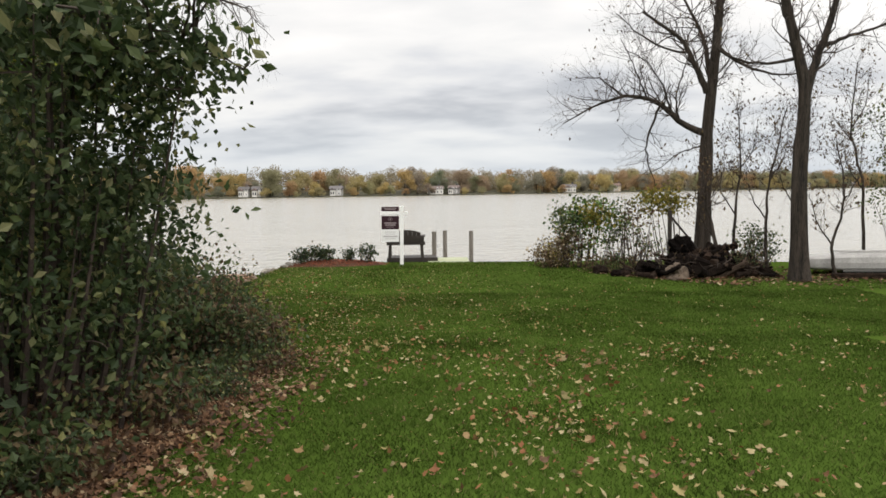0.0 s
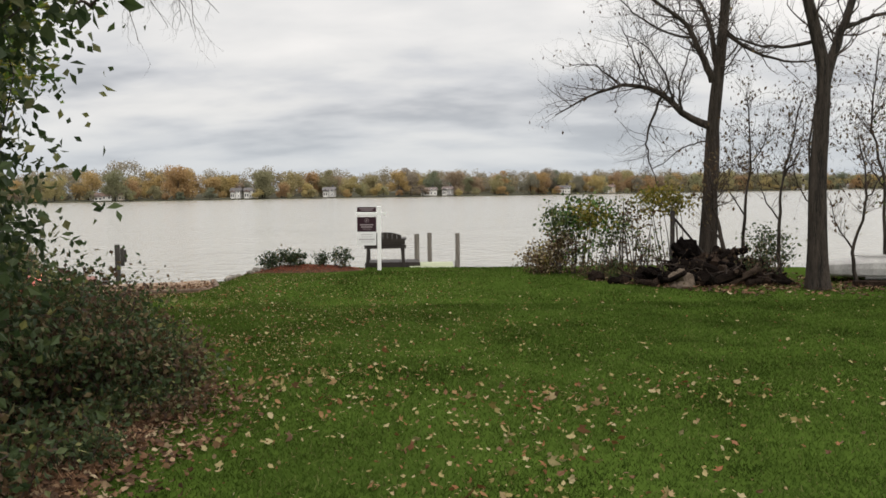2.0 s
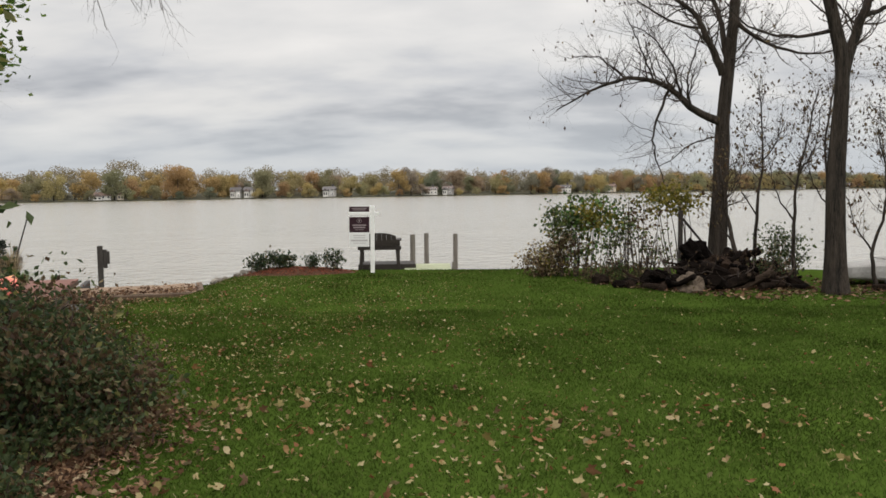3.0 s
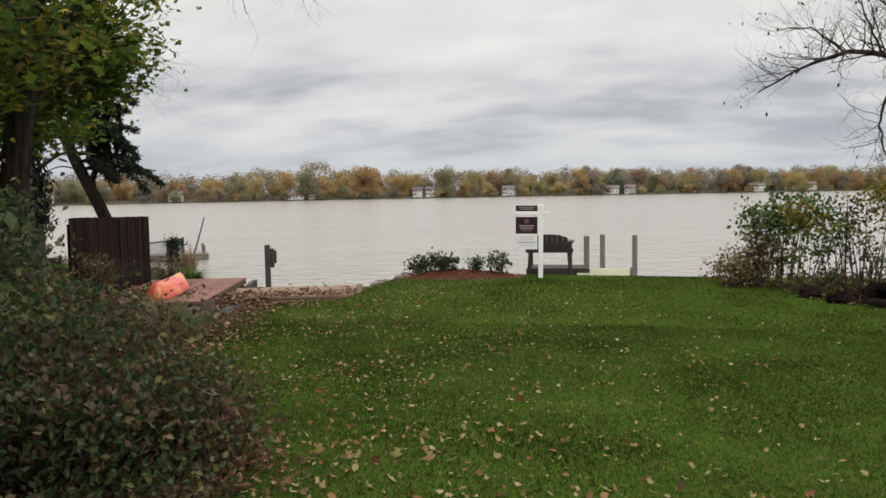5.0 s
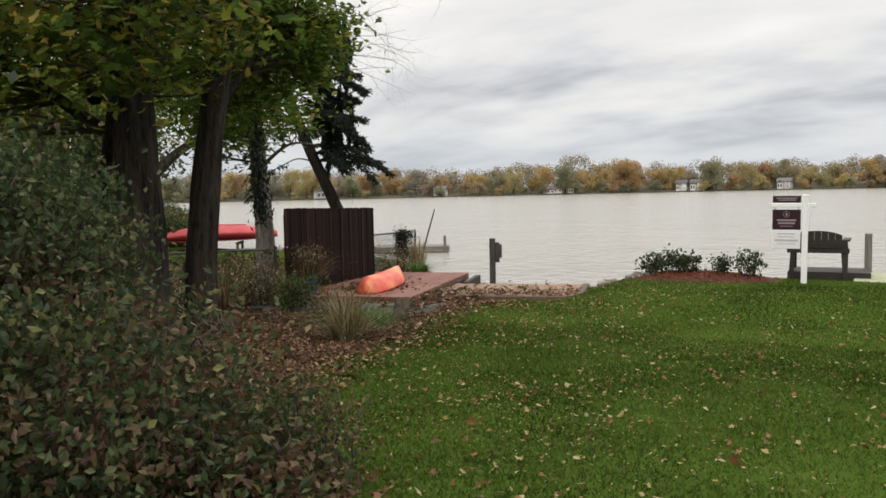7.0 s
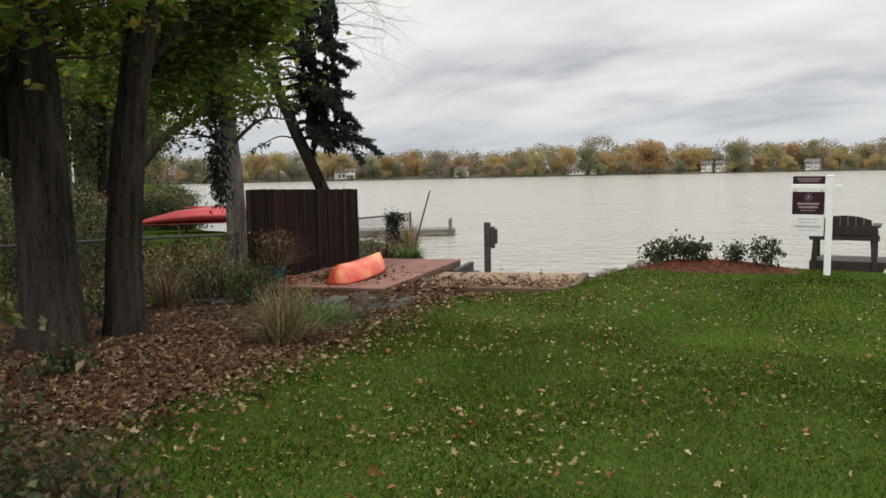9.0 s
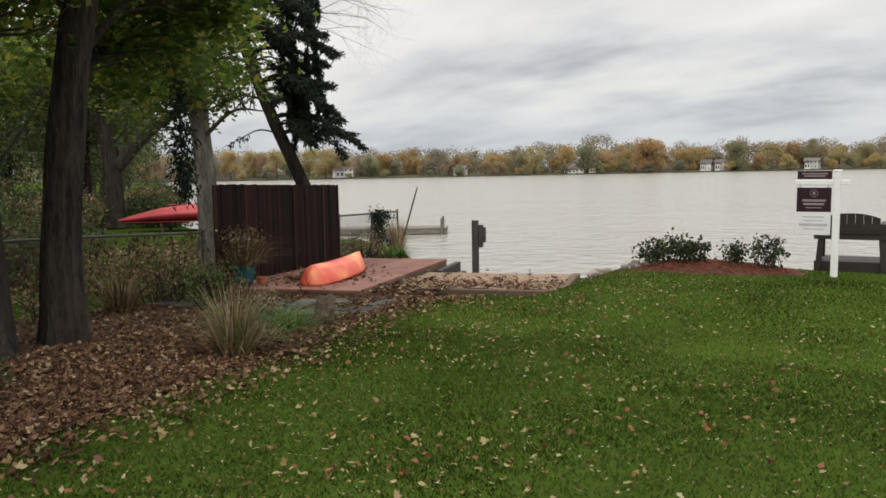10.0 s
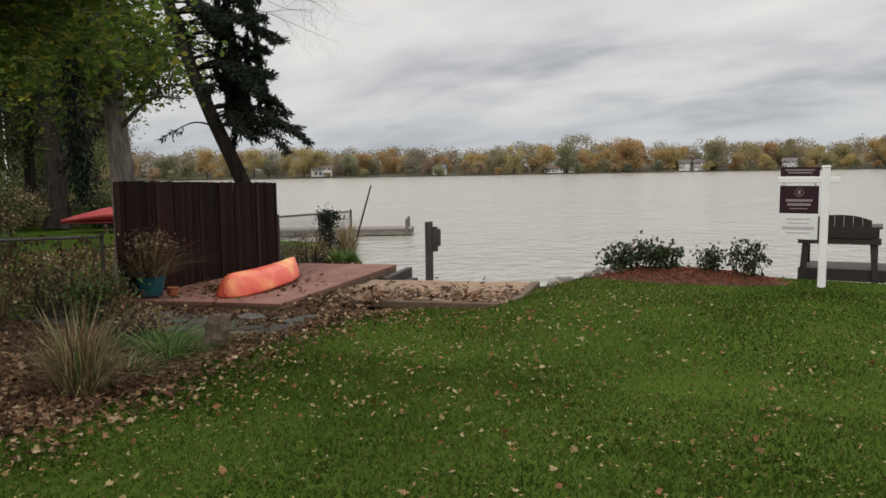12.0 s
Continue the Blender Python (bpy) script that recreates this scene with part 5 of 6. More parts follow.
shrub("bed_shrub", (-6.2, 12.2, gz(-6.2, 12.2)), [((0, 0, 0.12), (0.2, 0.2, 0.12), 24, 16)], "small green seedling among fallen leaves", 91, M_HEDGE, 0.07, 0.06, 8, 0.6)
shrub("bed_shrub", (-11.2, 23.7, gz(-11.2, 23.7)), [((0, 0, 0.4), (0.4, 0.6, 0.4), 70, 12)], "twiggy dead brush along the shore fence", 101, M_HEDGE_DRY, 0.05, 0.1, 40, 1.0, [M_HEDGE_DRY, M_STRAW])
shrub("bed_shrub", (-8.95, 16.3, gz(-8.95, 16.3)), [((0, 0, 0.4), (0.3, 0.6, 0.4), 70, 12)], "withered brown plants against the wire fence", 102, M_HEDGE_DRY, 0.05, 0.1, 40, 1.0, [M_HEDGE_DRY, M_STRAW, M_HEDGE])
shrub("bed_shrub", (-8.9, 14.6, gz(-8.9, 14.6)), [((0, 0, 0.3), (0.3, 0.6, 0.3), 50, 10)], "low withered plants by the wire fence", 103, M_HEDGE_DRY, 0.05, 0.1, 30, 1.0, [M_STRAW, M_HEDGE_DRY, M_HEDGE])
for k, (x, y, r, lab) in enumerate(((-13.5, 16.2, 0.9, "dark green bush beyond the wire fence"), (-15.5, 18.6, 1.1, "broad dark bush beyond the wire fence"), (-12.6, 13.0, 0.8, "dark leafy bush behind the wire fence"))):
    shrub("yard_bush", (x, y, gz(x, y)), [((0, 0, 0.55 * r), (r * 1.3, r, 0.6 * r), 110, 30)], lab, 110 + k, M_HEDGE, 0.09, 0.16, 16, 0.5, [M_HEDGE, M_HEDGE_DRY, M_HEDGE])


# ---- deck, fence and landing by the water ----
A = 17.3  # the deck, fence and landing are turned this far
DECK = pose(-7.21, 18.41, -0.58, 0, 0, A)


def build_deck():
    t = thing("deck", DECK, "worn red painted low wooden deck beside the lake", "deck")
    rng = random.Random(3)
    w = 2.42 / 5
    for k in range(5):
        for j, (y0, y1) in enumerate(((0, 2.4), (2.4, 5.28))):
            part("board", block((w - 0.012, y1 - y0 - 0.012, 0.045), (-(k + 0.5) * w, (y0 + y1) / 2, 0.0 - 0.02 * (y0 + y1) / 2 + rng.uniform(-0.004, 0.004)), 0.006, pose(0, 0, 0, -1.15)), M_DECK, t)
    part("rim_joist", block((2.42, 0.05, 0.10), (-1.21, 0.03, -0.075), 0.006), M_TIMBER, t)
    part("rim_joist", block((0.05, 5.2, 0.10), (-0.03, 2.64, -0.13), 0.006, pose(0, 0, 0, -1.15)), M_TIMBER, t)
    for y in (1.2, 2.6, 4.0, 5.2):
        part("joist", block((2.3, 0.06, 0.3), (-1.21, y, -0.2 - 0.02 * y), 0.006), M_TIMBER, t)


build_deck()


def build_fence():
    t = thing("wooden_fence", pose(-9.50, 17.70, -0.58, 0, 0, 15.4), "dark red-brown stained wooden screen of upright boards", "fence")
    rng = random.Random(7)
    L, y, shapes = 4.72, 0.0, []
    while y < L - 0.05:
        w = min(rng.choice((0.085, 0.095, 0.105, 0.12)), L - y)
        gap = rng.choice((0.002, 0.003, 0.004, 0.004, 0.012))
        if len(shapes) < 8:
            h = 1.66
            bm = block((0.02, 1.0, h), (0, 0, h / 2), 0.003)
            ob = part("board", bm, M_FENCE, t)
            shapes.append(ob.data)
        else:
            ob = new("board", rng.choice(shapes))
            ob.parent = t
        ob.scale = (1, w - gap, 1)
        ob.location = (rng.uniform(-0.009, 0.009), y + w / 2, -0.005 - 0.024 * y + rng.uniform(-0.010, 0.008))
        ob.rotation_euler = (rng.uniform(-0.004, 0.004), rng.uniform(-0.004, 0.004), rng.uniform(-0.03, 0.03))
        y += w
    for z in (0.3, 1.35):
        part("rail", block((0.05, L - 0.3, 0.09), (-0.045, L / 2, z), 0.004), M_FENCE, t)
    for y in (0.3, L / 2, L - 0.2):
        part("post", block((0.09, 0.09, 1.85), (-0.115, y, 0.6), 0.005), M_FENCE, t)


build_fence()


def loft(sections, sides=20, power=2.6, flat=0.0):
    """A hull from (y, half width, bottom z, top z) sections, rounded towards the top."""
    bm = bmesh.new()
    rings = []
    for y, hw, z0, z1 in sections:
        ring = []
        for k in range(sides):
            a = 2 * math.pi * k / sides
            c, s = math.cos(a), math.sin(a)
            x = hw * math.copysign(abs(c) ** (2 / power), c)
            z = (z0 + z1) / 2 + (z1 - z0) / 2 * math.copysign(abs(s) ** (2 / power), s)
            if s < 0:
                z = z0 + (z - z0) * (1 - flat)
            ring.append(bm.verts.new((x * (1 if s < 0.2 else 1 - 0.45 * (s - 0.2) ** 1.3), y, z)))
        rings.append(ring)
    for a, b in zip(rings, rings[1:]):
        for k in range(sides):
            bm.faces.new((a[k], a[(k + 1) % sides], b[(k + 1) % sides], b[k]))
    bm.faces.new(rings[0][::-1])
    bm.faces.new(rings[-1])
    bmesh.ops.recalc_face_normals(bm, faces=bm.faces)
    return bm


def build_kayak():
    t = thing("kayak", DECK @ pose(-1.03, 1.62, 0.012, 0, 0, 2), "orange and yellow plastic kayak lying keel up on the deck", "kayak")
    # (y, half width at the rim, half width at the chine, chine z, keel z, rim z)
    rows = [(-1.28, 0.05, 0.02, 0.05, 0.07, 0.01), (-1.22, 0.15, 0.06, 0.17, 0.22, 0.0), (-1.08, 0.24, 0.12, 0.26, 0.325, 0.0), (-0.75, 0.31, 0.18, 0.26, 0.315, 0.0), (-0.2, 0.34, 0.23, 0.24, 0.285, 0.0), (0.35, 0.33, 0.22, 0.235, 0.28, 0.0), (0.8, 0.26, 0.16, 0.245, 0.295, 0.01), (1.1, 0.15, 0.08, 0.26, 0.315, 0.04), (1.26, 0.04, 0.02, 0.25, 0.31, 0.14)]
    bm = bmesh.new()
    rings = []
    for y, rim, chine, zc, zk, zr in rows:
        zm = zr + (zc - zr) * 0.5
        half = [(rim * 0.93, zr), (rim, zr + 0.03), (rim * 0.6 + chine * 0.45, zm), (chine, zc), (chine * 0.45, zk - (zk - zc) * 0.25), (0.012, zk)]
        rings.append([bm.verts.new((x, y, z)) for x, z in half] + [bm.verts.new((-x, y, z)) for x, z in half[::-1]])
    for a, b in zip(rings, rings[1:]):
        for k in range(12):
            bm.faces.new((a[k], a[(k + 1) % 12], b[(k + 1) % 12], b[k]))
    bm.faces.new(rings[0][::-1])
    bm.faces.new(rings[-1])
    bmesh.ops.recalc_face_normals(bm, faces=bm.faces)
    edges = [e for e in bm.edges if e.calc_face_angle(0) > 0.3]
    bmesh.ops.bevel(bm, geom=edges, offset=0.012, segments=2, affect="EDGES", profile=0.5)
    part("hull", bm, M_KAYAK, t, smooth=True)
    part("grab_handle", rod((-0.05, 1.27, 0.2), (0.05, 1.27, 0.2), 0.012), M_RUBBER, t, "black grab handle")


build_kayak()


def build_landing():
    t = thing("landing", DECK @ pose(0.08, 1.1, -0.07, 0, 0, 0), "sandy timber-edged boat landing strewn with leaves", "landing")
    bm = bmesh.new()
    bmesh.ops.create_grid(bm, x_segments=24, y_segments=20, size=0.5)
    for v in bm.verts:
        v.co = Vector(((v.co.x + 0.5) * 2.75, (v.co.y + 0.5) * 2.6, 0.0))
        v.co.z = 0.02 * noise.noise(v.co * 2.3) - 0.055 * v.co.y ** 1.3 * 0.5
    part("sand", bm, M_SAND, t, "damp tan sand", smooth=True)
    part("edge_timber", block((0.14, 2.4, 0.12), (2.84, 1.2, -0.065), 0.012, pose(0, 0, 0, -2)), M_TIMBER, t)
    part("edge_timber", block((2.9, 0.12, 0.10), (1.42, -0.05, -0.055), 0.012), M_TIMBER, t)
    part("edge_timber", block((0.14, 1.5, 0.16), (0.30, 3.3, -0.30), 0.012, pose(0, 0, 0, -2)), M_BENCH, t)
    part("edge_timber", block((0.12, 1.6, 0.30), (0.10, 3.6, -0.24), 0.012), M_BENCH, t)


build_landing()


def build_mooring_post():
    t = thing("mooring_post", pose(-8.57, 24.3, -1.6, 0, 0, 20), "weathered square mooring post at the water's edge", "post")
    part("post", block((0.14, 0.14, 1.72), (0, 0, 0.86), 0.012), M_POSTDARK, t)
    part("cleat_board", block((0.10, 0.12, 0.50), (0.125, 0, 1.37), 0.012), M_POSTDARK, t)
    part("cleat_board", block((0.06, 0.10, 0.34), (0.205, 0, 1.40), 0.01), M_POSTDARK, t)


build_mooring_post()


# ---- sign ----
def build_sign():
    z0 = gz(-1.15, 22.3)
    t = thing("yard_sign", pose(-1.15, 22.3, z0, 0, 0.6, 3), "white post yard sign with maroon hanging panel", "sign")
    part("post", block((0.10, 0.10, 1.62), (0, 0, 0.79), 0.006), M_WHITE, t)
    part("post_cap", block((0.115, 0.115, 0.03), (0, 0, 1.605), 0.010), M_WHITE, t)
    part("arm", block((0.75, 0.055, 0.075), (-0.205, 0, 1.43), 0.005), M_WHITE, t)
    rider = part("rider_panel", block((0.48, 0.012, 0.125), (-0.315, 0, 1.54), 0.002), M_MAROON, t, "narrow dark maroon rider panel")
    for x, w, z in ((-0.315, 0.36, 1.56), (-0.315, 0.30, 1.525)):
        part("print", block((w, 0.004, 0.018), (x, -0.0075, z)), M_INKPALE, rider)
    panel = part("panel", block((0.48, 0.012, 0.37), (-0.315, 0, 1.165), 0.002), M_MAROON, t, "dark maroon sign panel")
    lower = part("lower_panel", block((0.48, 0.012, 0.345), (-0.315, 0, 0.805), 0.002), M_SIGNWHITE, t, "white lower sign panel")
    ring = bmesh.new()
    for k in range(24):
        a, b = 2 * math.pi * k / 24, 2 * math.pi * (k + 1) / 24
        vs = [ring.verts.new((r * math.cos(q), 0, r * math.sin(q))) for q, r in ((a, 0.058), (b, 0.058), (b, 0.048), (a, 0.048))]
        ring.faces.new(vs)
    bmesh.ops.solidify(ring, geom=ring.faces[:], thickness=0.003)
    part("emblem", ring, M_INKPALE, panel, "pale round emblem").location = (-0.315, -0.009, 1.265)
    part("emblem", block((0.035, 0.004, 0.05), (-0.315, -0.008, 1.265)), M_INKPALE, panel)
    for w, h, z in ((0.33, 0.032, 1.155), (0.29, 0.032, 1.10), (0.22, 0.012, 1.045)):
        part("print", block((w, 0.004, h), (-0.315, -0.0075, z)), M_INKPALE, panel)
    for w, h, z in ((0.30, 0.018, 0.905), (0.27, 0.016, 0.85), (0.40, 0.040, 0.785), (0.30, 0.014, 0.72)):
        part("print", block((w, 0.004, h), (-0.315, -0.0075, z)), M_INKGREY, lower)
    for x in (-0.51, -0.12):
        part("hook", rod((x, 0, 1.40), (x, 0, 1.345), 0.006), M_STEEL, t)
        part("rider_clip", rod((x, 0, 1.46), (x, 0, 1.49), 0.006), M_STEEL, t)


build_sign()


# ---- dock with bench ----
def build_dock():
    t = thing("dock", pose(0.19, 22.85, -0.61, 0, 0, 1), "pale weathered board dock running into the lake", "dock")
    rng = random.Random(4)
    for k in range(20):
        part("plank", block((1.24, 0.135, 0.04), (rng.uniform(-0.01, 0.01), 0.07 + k * 0.142, rng.uniform(-0.003, 0.003)), 0.004), M_PALEDECK, t)
    for x in (-0.56, 0.56):
        part("stringer", block((0.06, 2.85, 0.2), (x, 1.42, -0.125), 0.006), M_GREYWOOD, t)
        part("leg", block((0.09, 0.09, 0.9), (x * 0.9, 2.7, -0.45), 0.006), M_POSTWOOD, t)
    for x, y, h in ((-0.42, 2.95, 0.85), (-0.02, 5.65, 0.74), (0.90, 5.55, 0.72)):
        q = part("piling", rod((0, 0, -1.4), (0, 0, h), 0.08, 0.072, 12), M_POSTWOOD, t)
        q.location = (x, y, 0)
        q.rotation_euler = (0, rng.uniform(-0.012, 0.012), 0)
    part("pile_stub", rod((0.66, 1.7, -1.2), (0.70, 1.7, 0.16), 0.05, 0.045, 10), M_POSTWOOD, t)


build_dock()


def build_bench():
    side = thing("bench_platform", pose(-0.95, 24.9, -0.62, 0, 0, 2), "low dark timber platform under the bench", "platform")
    for k in range(7):
        part("plank", block((1.5, 0.135, 0.04), (0, -0.35 + k * 0.142, 0.12), 0.004), M_BENCH, side)
    part("fascia", block((1.55, 0.05, 0.19), (0, -0.45, 0.045), 0.006), M_BENCH, side)
    part("ledge", block((1.55, 0.26, 0.05), (0, -0.62, -0.09), 0.006), M_BENCH, side)
    for x in (-0.6, 0.6):
        part("piling", rod((x, 0.2, -1.1), (x, 0.2, 0.10), 0.07), M_POSTWOOD, side)
    t = thing("bench", pose(-1.13, 24.55, -0.685, 0, 0, 2), "dark wooden garden bench facing the lake", "bench")
    w = 1.10
    for x, k in ((-w / 2 + 0.06, -4), (w / 2 - 0.06, 4)):
        part("back_leg", block((0.09, 0.07, 0.70), (x, -0.22, 0.345), 0.006, pose(0, 0, 0, 0, -k, 0)), M_BENCH, t)
        part("front_leg", block((0.09, 0.07, 0.46), (x, 0.33, 0.47), 0.006), M_BENCH, t)
        part("armrest", block((0.15, 0.72, 0.04), (x * 1.05, 0.06, 0.865), 0.01), M_BENCH, t)
        part("arm_post", block((0.07, 0.06, 0.18), (x, 0.33, 0.76), 0.006), M_BENCH, t)
    part("seat_rail", block((w + 0.06, 0.06, 0.10), (0, -0.25, 0.655), 0.005), M_BENCH, t)
    for k in range(6):
        part("seat_slat", block((w - 0.02, 0.09, 0.025), (0, -0.18 + k * 0.1, 0.70), 0.004), M_BENCH, t)
    n = 7
    for k in range(n):
        x = (k - (n - 1) / 2) * 0.128
        bm = block((0.124, 0.024, 1.0), (0, 0, 0.5), 0.004, bm=bmesh.new())
        for v in bm.verts:
            top = 1.062 - 0.075 * (abs(x + v.co.x) / 0.42) ** 2.4
            v.co.z = 0.70 + v.co.z * (top - 0.70)
            v.co.y -= (v.co.z - 0.70) * 0.10
        part("back_slat", bm, M_BENCH, t).location = (x, -0.285, 0)
    part("back_rail", block((w, 0.045, 0.16), (0, -0.285, 0.80), 0.005, pose(0, 0, 0, 6)), M_BENCH, t)


build_bench()


# ---- stones, mulch, log pile ----
def stones():
    rng = random.Random(9)
    kinds = []
    spots = []
    for k in range(34):
        x = rng.uniform(-5.05, -3.7)
        spots.append((x, 22.25 + 0.3 * (x + 5.0) + rng.uniform(-0.25, 0.3), rng.uniform(0.14, 0.30)))
    for k in range(26):
        f = rng.uniform(0, 1)
        spots.append((-9.3 - 3.4 * f, 24.3 + 3.9 * f + rng.uniform(-0.4, 0.3), rng.uniform(0.2, 0.45)))
    for k in range(12):
        spots.append((rng.uniform(-8.9, -7.9), rng.uniform(23.5, 24.1), rng.uniform(0.15, 0.32)))
    for k, (x, y, s) in enumerate(spots):
        m = pose(x, y, gz(x, y) + s * 0.18, 0, 0, rng.uniform(0, 360))
        if k < 6:
            ob = part("shore_stone", lump((1.0, 0.8, 0.6), rng, 0.35), M_ROCK, smooth=False)
            tagged(ob, "rounded grey-tan stone on the lake shore", "stone", "shore stones")
            kinds.append(ob)
        else:
            ob = copy_thing(kinds[rng.randrange(6)], m)
        ob.matrix_basis = m
        ob.scale = (s, s, s)


stones()


def boulder(at, size, turn, label, mat):
    ob = part("boulder", lump(size, random.Random(int(abs(at[0] * 100))), 0.95, 3), mat)
    ob.matrix_basis = pose(*at, 0, 8, turn)
    return tagged(ob, label, "boulder")


boulder((-5.80, 15.95, gz(-5.8, 15.95) + 0.15), (0.17, 0.15, 0.48), 25, "upright craggy tan boulder in the bed", M_DARKSTONE)
boulder((5.40, 18.6, gz(5.4, 18.6) + 0.12), (0.50, 0.42, 0.50), 40, "dark tan boulder against the log pile", M_DARKSTONE)


def mound():
    t = thing("mulch_mound", pose(MOUND[0], MOUND[1], gz(*MOUND)), "mound of red bark mulch around small shrubs", "mulch", kind="stuff")
    bm = bmesh.new()
    bmesh.ops.create_grid(bm, x_segments=40, y_segments=20, size=0.5)
    for v in bm.verts:
        x, y = v.co.x * 3.2, v.co.y * 1.6
        r = math.hypot(x / 1.5, y / 0.7) + 0.12 * noise.noise(Vector((x * 2, y * 2, 5)))
        v.co = Vector((x, y, gz(MOUND[0] + x, MOUND[1] + y) - gz(*MOUND) + (0.13 * (1 - r * r) if r < 1 else -0.06) + 0.012 * noise.noise(Vector((x * 9, y * 9, 0)))))
    part("soil", bm, M_BED, t, smooth=True)
    rs = np.random.RandomState(13)
    a, r = rs.uniform(0, 2 * np.pi, 6500), np.sqrt(rs.uniform(0, 1, 6500)) * rs.uniform(0.85, 1.08, 6500)
    x, y = 1.45 * r * np.cos(a), 0.68 * r * np.sin(a)
    z = ground_z(MOUND[0] + x, MOUND[1] + y) - gz(*MOUND) + np.maximum(0.13 * (1 - r * r), 0) + 0.02
    V, F = kites(np.stack([x, y, z], 1), 0.055, rs, 0.4, 0.0)
    V[:, 2] = np.repeat(z, 4) + (V[:, 2] - np.repeat(z, 4)) * 0.3
    arrays("chips", V, F, M_MULCH, t)


mound()


def log_pile():
    """A dark heap of roots, rotting logs and brushwood round the big tree's foot."""
    rng = random.Random(17)
    for k in range(86):
        x = rng.uniform(4.75, 7.75)
        top = 0.66 * max(0, 1 - ((x - 5.95) / 1.35) ** 2) + 0.26 * max(0, 1 - ((x - 7.0) / 0.9) ** 2)
        y = 19.3 + rng.uniform(-0.75, 0.75)
        z = gz(x, y) + max(0.07, top * (1 - abs(y - 19.35) / 1.0) * rng.uniform(0.3, 1.0))
        if k % 5 == 0:
            ob = part("root_chunk", lump((1, 0.8, 0.8), rng, 1.5, 3), M_ROOT)
            tagged(ob, "gnarled dark rotting root chunk in the pile", "wood", "log pile")
            q = rng.uniform(0.22, 0.50)
            ob.matrix_basis = pose(x, y, z, rng.uniform(-30, 30), rng.uniform(-30, 30), rng.uniform(0, 360))
            ob.scale = (q, q, q * 0.9)
        else:
            ln, r = rng.uniform(0.35, 1.2), rng.choice((0.03, 0.045, 0.06, 0.08, 0.12))
            bm = rod((0, -ln / 2, 0), (0, ln / 2, 0), r, r * rng.uniform(0.55, 0.95), 10)
            bmesh.ops.subdivide_edges(bm, edges=[e for e in bm.edges if abs(e.verts[0].co.y - e.verts[1].co.y) > 0.1], cuts=5)
            for v in bm.verts:
                v.co += Vector((1, 0.3, 1)) * (0.10 * noise.noise(Vector((0, v.co.y * 2.2, k))) + 0.35 * r * noise.noise(v.co * 9 + Vector((k, 0, 0))))
            ob = part("log", bm, M_ROOT)
            tagged(ob, "dark weathered log lying in the pile", "log", "log pile")
            ob.matrix_basis = pose(x, y, z, rng.uniform(-32, 32), 0, rng.uniform(20, 160))
    rs = np.random.RandomState(171)
    t = thing("brushwood", pose(6.0, 19.2, gz(6.0, 19.2)), "tangle of dead sticks over the log pile", "brushwood", kind="stuff")
    sticks, tips = [], []
    for k in range(44):
        p = (rs.uniform(-1.3, 1.7), rs.uniform(-0.7, 0.7), rs.uniform(0.02, 0.45))
        sprout(rs, p, (rs.normal(), rs.normal() * 0.5, rs.uniform(0.0, 0.7)), rs.uniform(0.35, 0.8), rs.uniform(0.007, 0.016), 1, sticks, tips, 0.25, 0.0, (3,), 0.5)
    V, F = tubes(sticks)
    arrays("bare_twigs", V, F, M_TWIG, t)
    V, F = kites(np.array([q for q, _ in tips]), 0.07, rs, 0.5, 0.8)
    arrays("dead_leaves", V, F, M_HEDGE_DRY, t, "curled brown leaves")
    for k in range(9):
        x = rng.uniform(3.6, 5.2)
        y = 19.4 + rng.uniform(-0.3, 0.6) - 0.2 * (x - 4.4)
        s = rng.uniform(0.25, 0.5)
        ob = part("dark_stone", lump((1, 0.8, 0.7), rng, 0.5), M_ROOT)
        tagged(ob, "dark mossy stone edging the lawn", "stone", "log pile")
        ob.matrix_basis = pose(x, y, gz(x, y) + s * 0.2, 0, 0, rng.uniform(0, 360))
        ob.scale = (s, s, s)
    t = thing("broken_post", pose(5.75, 20.4, gz(5.75, 20.4) - 0.05), "dark broken post with a leaning brace", "post")
    part("post", block((0.09, 0.09, 1.55), (0, 0, 0.77), 0.008), M_BENCH, t)
    part("brace", rod((0.02, 0, 1.4), (0.75, 0.1, 0.55), 0.03, 0.025, 6), M_BENCH, t)


log_pile()


